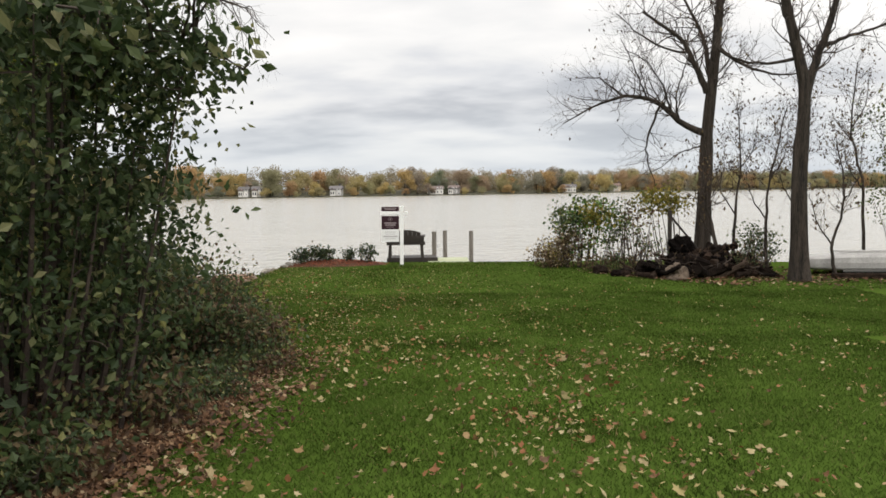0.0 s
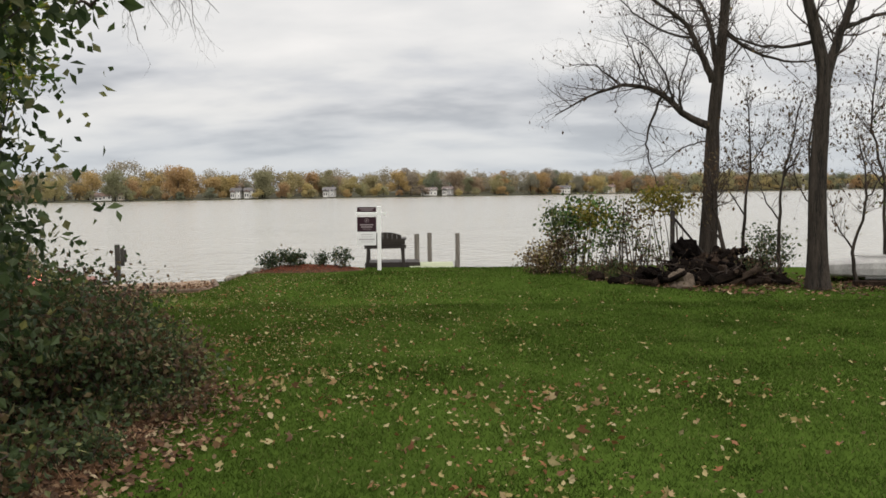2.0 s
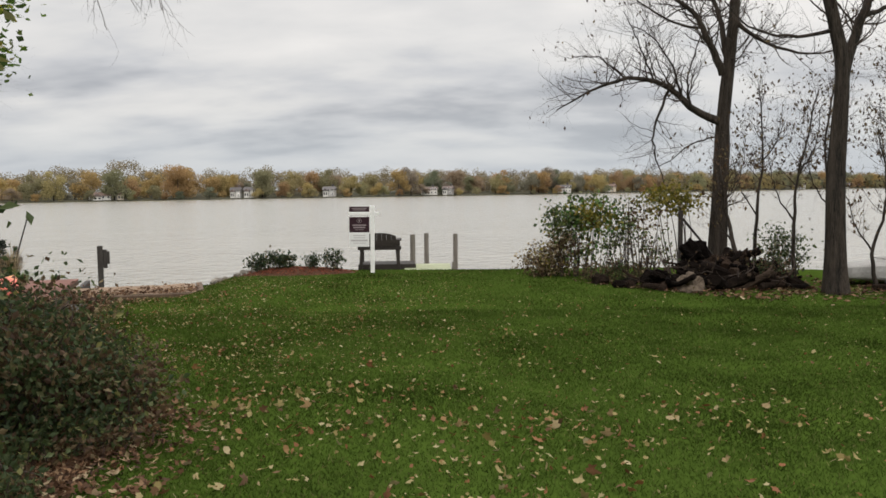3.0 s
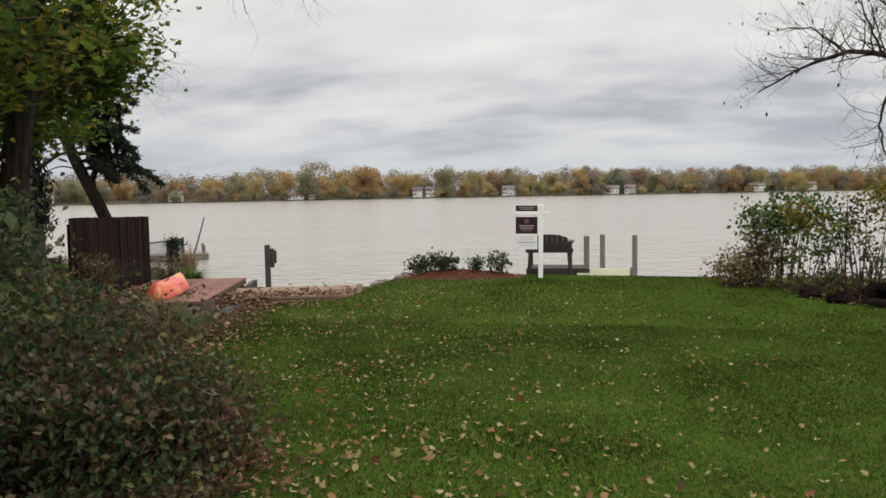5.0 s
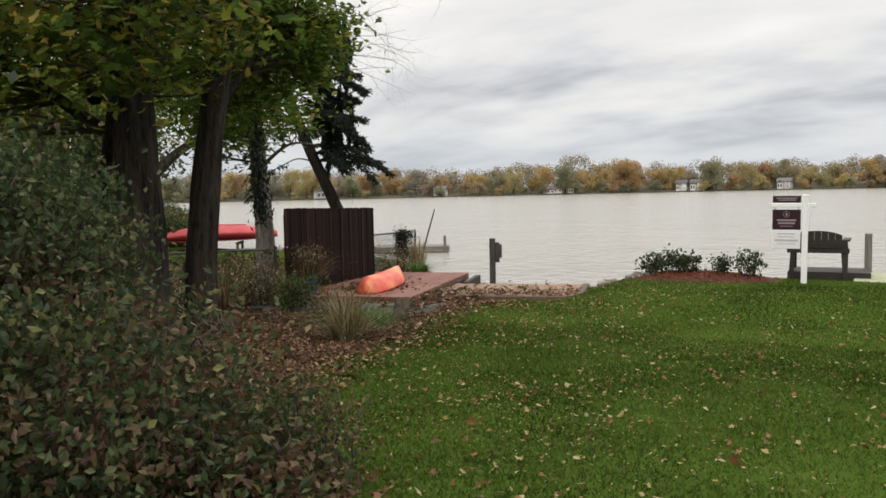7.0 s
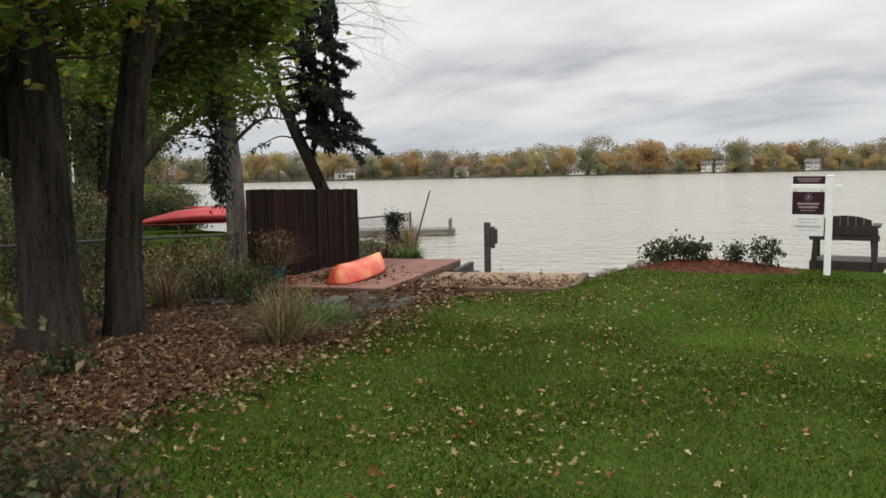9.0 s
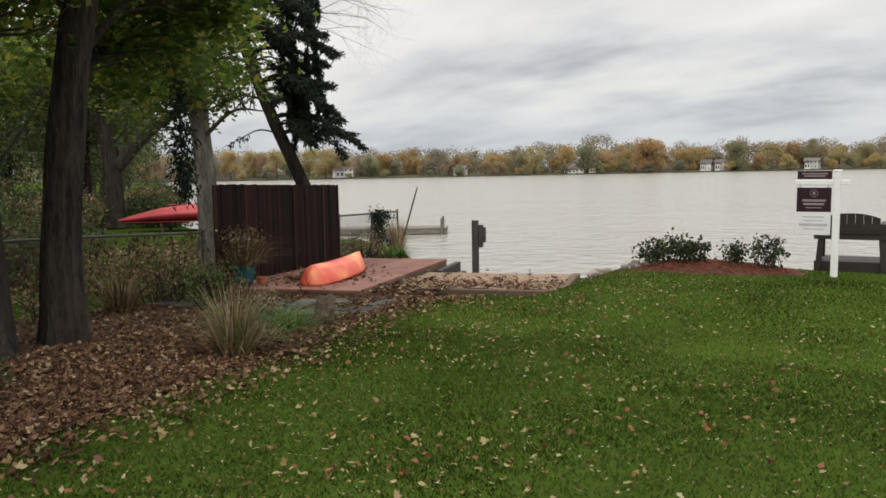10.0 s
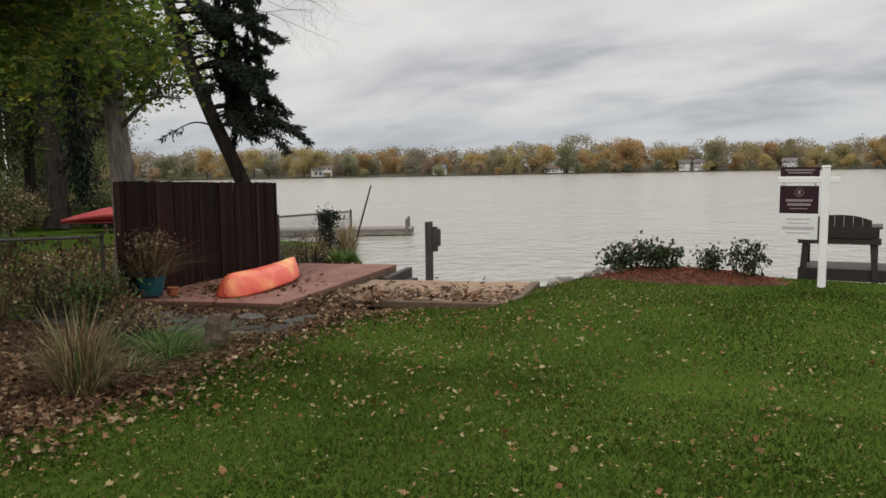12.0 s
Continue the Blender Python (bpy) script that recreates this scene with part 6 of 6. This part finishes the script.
# ---- boats and the neighbouring shore ----
def jon_boat():
    t = thing("rowing_boat", pose(10.9, 19.0, gz(10.9, 19) + 0.06, 0, 2, 84), "overturned dull grey aluminium rowing boat on the grass", "boat")
    part("hull", loft([(-2.1, 0.50, 0.05, 0.46), (-2.0, 0.60, 0.02, 0.48), (0, 0.66, 0.02, 0.48), (1.4, 0.55, 0.02, 0.45), (2.1, 0.32, 0.06, 0.38), (2.4, 0.10, 0.12, 0.30)], 24, 5), M_ALU, t)
    for x in (-0.62, 0.62):
        part("gunwale", block((0.05, 3.6, 0.05), (x, -0.2, 0.05), 0.008), M_STEEL, t)
    for x in (-0.25, 0.0, 0.25):
        part("keel_rib", block((0.03, 3.4, 0.03), (x, -0.2, 0.485), 0.006), M_ALU, t)
    bm = bmesh.new()
    w = thing("tyre", pose(11.6, 20.4, gz(11.6, 20.4) + 0.28), "old black tyre by the water", "tyre")
    V = []
    for i in range(20):
        for j in range(8):
            a, b = 2 * math.pi * i / 20, 2 * math.pi * j / 8
            V.append(((0.21 + 0.085 * math.cos(b)) * math.cos(a), 0.085 * math.sin(b), (0.21 + 0.085 * math.cos(b)) * math.sin(a)))
    F = [(i * 8 + j, i * 8 + (j + 1) % 8, (i + 1) % 20 * 8 + (j + 1) % 8, (i + 1) % 20 * 8 + j) for i in range(20) for j in range(8)]
    bm.free()
    arrays("tread", V, F, M_RUBBER, w, smooth=True)
    q = thing("timber_baulk", pose(10.2, 18.2, gz(10.2, 18.2) + 0.06, 0, 0, 82), "dark square timber lying in the leaves", "timber")
    part("baulk", block((0.16, 2.6, 0.12), (0, 0, 0), 0.015), M_ROOT, q)


jon_boat()


def red_boat():
    x, y = -23.7, 29.4
    t = thing("canoe", pose(x, y, gz(x, y) + 0.30, 0, 0, 124), "faded red boat lying hull up on a low rack", "boat")
    part("hull", loft([(-2.5, 0.04, 0.20, 0.40), (-2.2, 0.25, 0.16, 0.52), (-1.2, 0.55, 0.10, 0.66), (0.2, 0.66, 0.08, 0.68), (1.2, 0.55, 0.06, 0.56), (2.2, 0.25, 0.05, 0.32), (2.75, 0.04, 0.06, 0.16)], 22, 1.7), M_CANOE, t, smooth=True)
    part("gunwale", loft([(-2.5, 0.06, 0.17, 0.22), (-2.2, 0.29, 0.13, 0.19), (-1.2, 0.60, 0.07, 0.13), (0.2, 0.71, 0.05, 0.11), (1.2, 0.60, 0.03, 0.09), (2.2, 0.29, 0.02, 0.08), (2.75, 0.06, 0.03, 0.08)], 12), M_CANOE_RIM, t, "dark red rim", smooth=True)
    part("keel", block((0.04, 2.2, 0.04), (0, -0.2, 0.685), 0.01), M_CANOE, t)
    for yy in (-1.0, 1.0):
        r = thing("boat_rack", pose(x - yy * math.sin(radians(124)), y + yy * math.cos(radians(124)), gz(x, y), 0, 0, 124), "low dark wooden boat rack", "rack")
        part("beam", block((1.3, 0.09, 0.09), (0, 0, 0.26), 0.008), M_TIMBER, r)
        for k in (-0.5, 0.5):
            part("leg", block((0.09, 0.09, 0.28), (k, 0, 0.12), 0.008), M_TIMBER, r)


red_boat()


def sailing_dinghy():
    t = thing("sailing_dinghy", pose(-38, 33.2, gz(-38, 33.2), 0, 0, 60), "white dinghy with bare mast among far trees", "boat")
    part("hull", loft([(-2.2, 0.5, 0.1, 0.7), (-1, 0.8, 0, 0.72), (0.8, 0.75, 0, 0.74), (2.0, 0.25, 0.2, 0.78), (2.3, 0.05, 0.4, 0.8)], 16), M_WHITE, t, smooth=True)
    part("mast", rod((0, 0.6, 0.6), (0, 0.75, 5.6), 0.06, 0.04), M_WHITE, t)
    part("boom", rod((0, 0.6, 1.4), (0, -1.8, 1.5), 0.04), M_WHITE, t)
    for p in ((0, 2.1, 0.8), (0.7, 0.2, 0.7), (-0.7, 0.2, 0.7)):
        part("stay", rod(p, (0, 0.74, 5.3), 0.02, sides=4), M_STEEL, t)


sailing_dinghy()


def neighbour_dock():
    t = thing("neighbour_dock", pose(-25.6, 32.1, -1.10, 0, 0, -59.3), "weathered grey dock on the neighbouring shore", "dock")
    for k in range(66):
        part("plank", block((1.5, 0.138, 0.04), (0, 0.07 + 0.147 * k, 0), 0.004), M_GREYWOOD, t)
    for x in (-0.7, 0.7):
        part("stringer", block((0.07, 9.7, 0.2), (x, 4.85, -0.12), 0.006), M_GREYWOOD, t)
    for y in (3.5, 6.5, 9.5):
        for x in (-0.8, 0.8):
            part("piling", rod((x, y, -0.9), (x, y, 0.05 if y < 8 else 0.4), 0.06), M_POSTWOOD, t)


neighbour_dock()


def wire_fence(name, pts, height, label, cell=0.09):
    """A chain-link fence along the points: posts, a top rail and a net of wires."""
    t = thing(name, pose(*pts[0]), label, "fence")
    o = Vector(pts[0])
    for a, b in zip(pts, pts[1:]):
        a, b = Vector(a) - o, Vector(b) - o
        up = Vector((0, 0, height))
        part("top_rail", rod(a + up, b + up, 0.021, sides=8), M_STEEL, t)
        n = max(1, round((b - a).length / 2.4))
        for k in range(n + 1):
            p = a.lerp(b, k / n)
            part("post", rod(p - Vector((0, 0, 0.15)), p + up + Vector((0, 0, 0.05)), 0.028, sides=8), M_STEEL, t)
        L = (b - a).length
        d = (b - a).normalized()
        paths = []
        for s in np.arange(-height, L, cell):
            for sign in (1, -1):
                u0, u1 = max(s, 0), min(s + height, L)
                if u1 - u0 < 0.02:
                    continue
                h0, h1 = (u0 - s, u1 - s) if sign > 0 else (height - (u0 - s), height - (u1 - s))
                paths.append((np.array([a + d * u0 + Vector((0, 0, h0)), a + d * u1 + Vector((0, 0, h1))]), np.array([0.0022, 0.0022])))
        V, F = tubes(paths)
        arrays("wire_net", V, F, M_STEEL, t)
    return t


wire_fence("wire_fence", [(-9.62, 17.55, gz(-9.6, 17.5)), (-9.4, 15.3, gz(-9.4, 15.3)), (-9.3, 10.5, gz(-9.3, 10.5)), (-9.2, 5.7, gz(-9.2, 5.7))], 0.98, "galvanised chain-link fence hung with dead vines")
wire_fence("wire_fence", [(-10.95, 22.5, -0.8), (-12.6, 27.0, -0.95)], 1.08, "chain-link fence end running down to the lake")


def vines():
    rs = np.random.RandomState(19)
    t = thing("dead_vine", pose(-9.45, 16.0, gz(-9.45, 16.0)), "withered vine drooping over the wire fence", "vine")
    P = []
    for k in range(120):
        y = rs.uniform(-4.5, 1.5)
        x = 0.05 * rs.normal() - 0.02 * y
        n = rs.randint(4, 14)
        P += [(x + 0.04 * rs.normal(), y + 0.05 * rs.normal(), 0.95 - 0.6 * rs.uniform() ** 1.5) for _ in range(n)]
    P = np.array(P)
    V, F = kites(P, 0.085, rs, 0.45, 1.2)
    arrays("leaves", V, F, M_HEDGE_DRY, t)
    stems = [(spline([(0.03 * rs.normal() - 0.02 * y, y, 0.0), (0.03 * rs.normal(), y + 0.1, 0.5), (0.03 * rs.normal(), y + 0.25, 0.98)], 6), np.full(6, 0.006)) for y in rs.uniform(-4.5, 1.5, 14)]
    V, F = tubes(stems)
    arrays("branchwork", V, F, M_TWIG, t)


vines()


def leaning_pole():
    t = thing("leaning_pole", pose(-12.0, 26.2, gz(-12.0, 26.2) - 0.1), "thin dark pole leaning over the shore", "pole")
    part("pole", rod((0, 0, 0), (0.42, 0.3, 1.75), 0.026, 0.018, 8), M_BENCH, t)


leaning_pole()


# ---- planters and flagstones ----
def planter(at, r, h, mat, label, name="planter"):
    t = thing(name, pose(*at), label, "planter")
    bm = bmesh.new()
    prof = [(0.0, 0.0), (r * 0.68, 0.0), (r * 0.72, 0.02), (r * 0.92, h * 0.7), (r * 0.95, h * 0.86), (r * 1.04, h * 0.88), (r * 1.04, h), (r * 0.9, h), (r * 0.86, h * 0.8), (0.0, h * 0.8)]
    for k in range(20):
        a, b = 2 * math.pi * k / 20, 2 * math.pi * (k + 1) / 20
        for (r0, z0), (r1, z1) in zip(prof, prof[1:]):
            vs = [bm.verts.new((q * math.cos(c), q * math.sin(c), z)) for q, c, z in ((r0, a, z0), (r0, b, z0), (r1, b, z1), (r1, a, z1))]
            bm.faces.new(vs)
    bmesh.ops.remove_doubles(bm, verts=bm.verts, dist=0.0005)
    bmesh.ops.recalc_face_normals(bm, faces=bm.faces)
    part("pot", bm, mat, t, smooth=True)
    bm = bmesh.new()
    bmesh.ops.create_circle(bm, cap_ends=True, segments=20, radius=r * 0.88)
    part("soil", bm, M_BED, t).location.z = h * 0.83
    return t


def on_deck(x, y, z=0.03):
    return tuple((DECK @ Vector((x, y, z))).to_tuple())


px, py, pz = on_deck(-2.12, 0.32)
planter((px, py, pz), 0.22, 0.38, M_TEAL, "glazed teal planter with dried grass on the deck")
tuft("potted_grass", (px, py, pz + 0.31), 0.72, 0.75, 560, "dried brown grass growing in the teal planter", 92, [M_STRAW, M_HEDGE_DRY, M_HEDGE_DRY], 0.008, 0.6)
shrub("potted_stalks", (px, py, pz + 0.31), [((0, 0, 0.42), (0.34, 0.34, 0.22), 60, 10)], "withered leafy stalks in the teal planter", 93, M_HEDGE_DRY, 0.055, 0.08, 40, 0.9, [M_HEDGE_DRY, M_STRAW], "plant", 0.005)
shrub("bed_shrub", (-6.9, 15.9, gz(-6.9, 15.9)), [((0, 0, 0.2), (0.3, 0.26, 0.2), 50, 12)], "withered brown stalks in the bed", 105, M_HEDGE_DRY, 0.05, 0.08, 26, 0.9, [M_HEDGE_DRY, M_STRAW])
px2, py2, pz2 = on_deck(-2.3, -0.12, 0)
planter((px2, py2, gz(px2, py2)), 0.09, 0.16, M_TERRA, "small terracotta pot beside the planter")
px3, py3, pz3 = on_deck(-1.83, 0.40)
planter((px3, py3, pz3), 0.08, 0.12, M_TERRA, "small red clay pot beside the planter")


def flagstones():
    t = thing("flagstone_path", pose(-7.3, 17.25, gz(-7.3, 17.25)), "irregular grey flagstones in front of the deck", "path", kind="structure")
    rng = random.Random(23)
    for i in range(8):
        for j in range(4):
            x, y = -1.75 + i * 0.42 + rng.uniform(-0.05, 0.05), -0.75 + j * 0.36 + rng.uniform(-0.05, 0.05)
            q = Matrix.Rotation(radians(A), 4, "Z") @ Vector((x, y, 0))
            if q.y + 17.25 > 18.33 + 0.31 * (q.x + 0.1):
                continue
            bm = bmesh.new()
            n = rng.randint(5, 7)
            vs = [bm.verts.new((0.215 * rng.uniform(0.8, 1.12) * math.cos(2 * math.pi * k / n), 0.19 * rng.uniform(0.8, 1.12) * math.sin(2 * math.pi * k / n), 0)) for k in range(n)]
            f = bm.faces.new(vs)
            ex = bmesh.ops.extrude_face_region(bm, geom=[f])
            for v in ex["geom"]:
                if isinstance(v, bmesh.types.BMVert):
                    v.co.z += 0.05
            bmesh.ops.recalc_face_normals(bm, faces=bm.faces)
            ob = part("flagstone", bm, M_SLATE, t)
            ob.location = (q.x, q.y, gz(-7.3 + q.x, 17.25 + q.y) - gz(-7.3, 17.25) + 0.005 + rng.uniform(-0.008, 0.01))


flagstones()


# ---- grass and fallen leaves ----
def bed_x(y):
    return np.interp(y, BED_EDGE[:, 0], BED_EDGE[:, 1])


def on_lawn(x, y):
    ok = (x > bed_x(y) - 0.1 + 0.12 * np.sin(y * 3.1)) & (y < shore_y(x) - 0.15)
    ok &= ((x - MOUND[0]) / 1.5) ** 2 + ((y - MOUND[1]) / 0.72) ** 2 > 1
    # clear of the landing and deck, in the deck's own axes
    a = radians(A)
    u = (x + 7.21) * -math.sin(a) + (y - 18.41) * math.cos(a)
    v = (x + 7.21) * math.cos(a) + (y - 18.41) * math.sin(a)
    ok &= ~((v < 3.0) & (u > 0.95)) & ~((v < 1.0 - 0.2 * u) & (u > -1.2))
    ok &= ~((x > 3.4 + (23 - y) * 0.35) & (y > 18.9)) & ~((x > 6.2) & (y > 18.3))
    return ok


def grass():
    rs = np.random.RandomState(29)
    X, Y = [], []
    for n, x0, x1, y0, y1 in ((260000, -5, 5.5, 2.5, 10.5), (230000, -6, 8.5, 10.5, 16.5), (150000, -7, 12, 16.5, 23.2)):
        X.append(rs.uniform(x0, x1, n))
        Y.append(rs.uniform(y0, y1, n))
    x, y = np.concatenate(X), np.concatenate(Y)
    k = on_lawn(x, y)
    x, y = x[k], y[k]
    # rougher grass in the yard beyond the wire fence
    xn, yn = rs.uniform(-26, -9.4, 90000), rs.uniform(11, 27, 90000)
    k = (yn < shore_y(xn) - 0.5) & ~((xn > -12.6) & (yn > 17.4) & (yn < 24) & (xn > -10.0 - 0.27 * (yn - 17.7)))
    x, y = np.concatenate([x, xn[k]]), np.concatenate([y, yn[k]])
    n = len(x)
    z = ground_z(x, y) - 0.008
    b = np.stack([x, y, z], 1)
    a = rs.uniform(0, 2 * np.pi, n)
    side = np.stack([np.cos(a), np.sin(a), np.zeros(n)], 1) * rs.uniform(0.0035, 0.0065, (n, 1)) * (1 + 0.05 * np.maximum(y - 8, 0))[:, None]
    tip = b + np.stack([rs.normal(0, 0.024, n), rs.normal(0, 0.024, n), rs.uniform(0.018, 0.044, n)], 1)
    V = np.stack([b - side, b + side, tip], 1).reshape(-1, 3)
    tagged(arrays("grass", V, np.arange(3 * n).reshape(n, 3), M_GRASS), "short mown green lawn grass", "grass", kind="stuff")


grass()


def litter():
    rs = np.random.RandomState(37)
    # brown litter over the bed
    n = 66000
    y = rs.uniform(3.5, 19.2, n)
    e = bed_x(y)
    x = e + 0.75 * rs.uniform(size=n) ** 2 + 0.1 - np.abs(rs.normal(0, 1.0, n)) * (0.5 + 2.4 * rs.uniform(size=n))
    x = np.where(x < -9.2, rs.uniform(-9.2, -5.5, n), x)
    a = radians(A)
    u = (x + 7.21) * -math.sin(a) + (y - 18.41) * math.cos(a)
    k = (u < -0.05) & ((x < e + 0.05) | (rs.uniform(size=n) < 0.3))
    x, y = x[k], y[k]
    P = np.stack([x, y, ground_z(x, y) + 0.028 + 0.02 * rs.uniform(size=len(x))], 1)
    V, F = lobed(P, 0.052, rs, 0.45)
    tagged(arrays("leaf_litter", V, F, M_LITTER), "thick carpet of brown fallen leaves in the bed", "leaves", kind="stuff")
    # leaves under the bare trees and along the lawn edge
    n = 2600
    x, y = rs.uniform(3.4, 12.5, n), rs.normal(18.6, 0.8, n)
    k = (x > 5.8 - (y - 17.5)) & (y < 21)
    x, y = x[k], y[k]
    P = np.stack([x, y, ground_z(x, y) + 0.03], 1)
    V, F = lobed(P, 0.085, rs, 0.35)
    tagged(arrays("leaf_litter", V, F, M_LITTER), "brown fallen leaves under the bare trees", "leaves", kind="stuff")
    n = 15000
    x, y = rs.uniform(-20, -9.5, n), rs.uniform(10, 27, n)
    k = (y < shore_y(x) - 0.2) & ((x < -10.0 - 0.27 * np.maximum(y - 17.7, 0)) | (y > 22.6))
    x, y = x[k], y[k]
    V, F = lobed(np.stack([x, y, ground_z(x, y) + 0.03], 1), 0.085, rs, 0.4)
    tagged(arrays("leaf_litter", V, F, M_LITTER), "brown leaves scattered over the neighbouring yard", "leaves", kind="stuff")
    # on the deck and landing
    pts = []
    for _ in range(1000):
        pts.append(on_deck(-1.35 + rs.normal() * 0.42, 1.55 + rs.normal() * 0.75, 0.035 - 0.02 * 1.5))
    for _ in range(700):
        pts.append(on_deck(rs.uniform(0.1, 2.9), 1.1 + abs(rs.normal()) * 0.7, -0.06))
    for _ in range(500):
        pts.append(on_deck(rs.uniform(0.0, 1.2), rs.uniform(-1.2, 1.1), -0.02))
    P = np.array(pts)
    V, F = lobed(P, 0.08, rs, 0.3)
    tagged(arrays("leaf_litter", V, F, M_LITTER), "dry brown leaves drifted over the deck and landing", "leaves", kind="stuff")


litter()


def lawn_leaves():
    rs = np.random.RandomState(43)
    n = 11500
    y = 3.0 + 17.5 * rs.uniform(size=n) ** 1.5
    x = bed_x(y) + rs.gamma(1.25, 3.0, n)
    # fewer where the lawn lies open to the wind
    dens = np.array([0.42 + 0.9 * noise.noise(Vector((p * 0.5, q * 0.5, 9))) + 0.5 * noise.noise(Vector((p * 1.7, q * 1.7, 4))) for p, q in zip(x, y)])
    k = (rs.uniform(size=n) < dens) & (x < 11) & on_lawn(x, y)
    x, y = x[k], y[k]
    near = np.where((y > 4.0) & (y < 12.5) & (x > -4.5) & (x < 3.2))[0][:290]
    far = np.setdiff1d(np.arange(len(x)), near)
    P = np.stack([x, y, ground_z(x, y) + 0.036], 1)
    V, F = lobed(P[far], 0.044, rs, 0.55)
    tagged(arrays("fallen_leaves", V, F, M_FALLEN), "yellow and tan maple leaves scattered on the lawn", "leaves", kind="stuff")
    shapes = []
    for k, i in enumerate(near):
        if k < 10:
            V, F = lobed(np.zeros((1, 3)), 0.068, rs, 0.45)
            ob = arrays("fallen_leaf", V, F, M_FALLEN_ONE, ground)
            shapes.append(ob.data)
        else:
            ob = new("fallen_leaf", shapes[rs.randint(10)])
            ob.parent = ground
        ob.location = P[i]
        ob.rotation_euler = (rs.normal() * 0.15, rs.normal() * 0.15, rs.uniform(0, 6.28))


lawn_leaves()


def leaf_scraps():
    """Torn bits of leaf and dry stalk trodden into the lawn."""
    rs = np.random.RandomState(47)
    n = 30000
    y = 3.0 + 19.0 * rs.uniform(size=n)
    x = bed_x(y) + rs.gamma(1.5, 3.4, n)
    dens = 0.5 + 0.35 * np.sin(x * 1.3 + 0.6 * y) * np.sin(y * 0.9 - 0.4 * x) + 0.2 * np.sin(x * 3.7 + 1) * np.sin(y * 2.9)
    dens = dens * np.where(y < 11, 0.35, 1.0) * np.where(x > 1.5, 0.4, 1.0)
    k = (rs.uniform(size=n) < dens) & (x < 11) & on_lawn(x, y)
    x, y = x[k], y[k]
    P = np.stack([x, y, ground_z(x, y) + 0.026 + 0.012 * rs.uniform(size=len(x))], 1)
    d = rs.normal(size=P.shape) * (1, 1, 0.25)
    V, F = kites(P, 0.028, rs, 0.45, along=d)
    tagged(arrays("leaf_scraps", V, F, M_FALLEN), "scraps of tan and yellow leaf in the grass", "leaves", kind="stuff")


leaf_scraps()


def fallen_branch():
    rs = np.random.RandomState(53)
    t = thing("fallen_branch", pose(-4.95, 14.2, gz(-4.95, 14.2) + 0.035, 0, 0, 20), "thin bare fallen branch at the bed edge", "branch")
    out, tips = [], []
    sprout(rs, (-0.5, -0.6, 0), (0.25, 1.0, 0.0), 1.7, 0.013, 1, out, tips, 0.12, -0.05, (4,), 0.35, 0.6)
    for p, r in out:
        p[:, 2] = np.clip(p[:, 2], 0.0, 0.05)
    V, F = tubes(out)
    arrays("branch", V, F, M_TWIG, t)


fallen_branch()
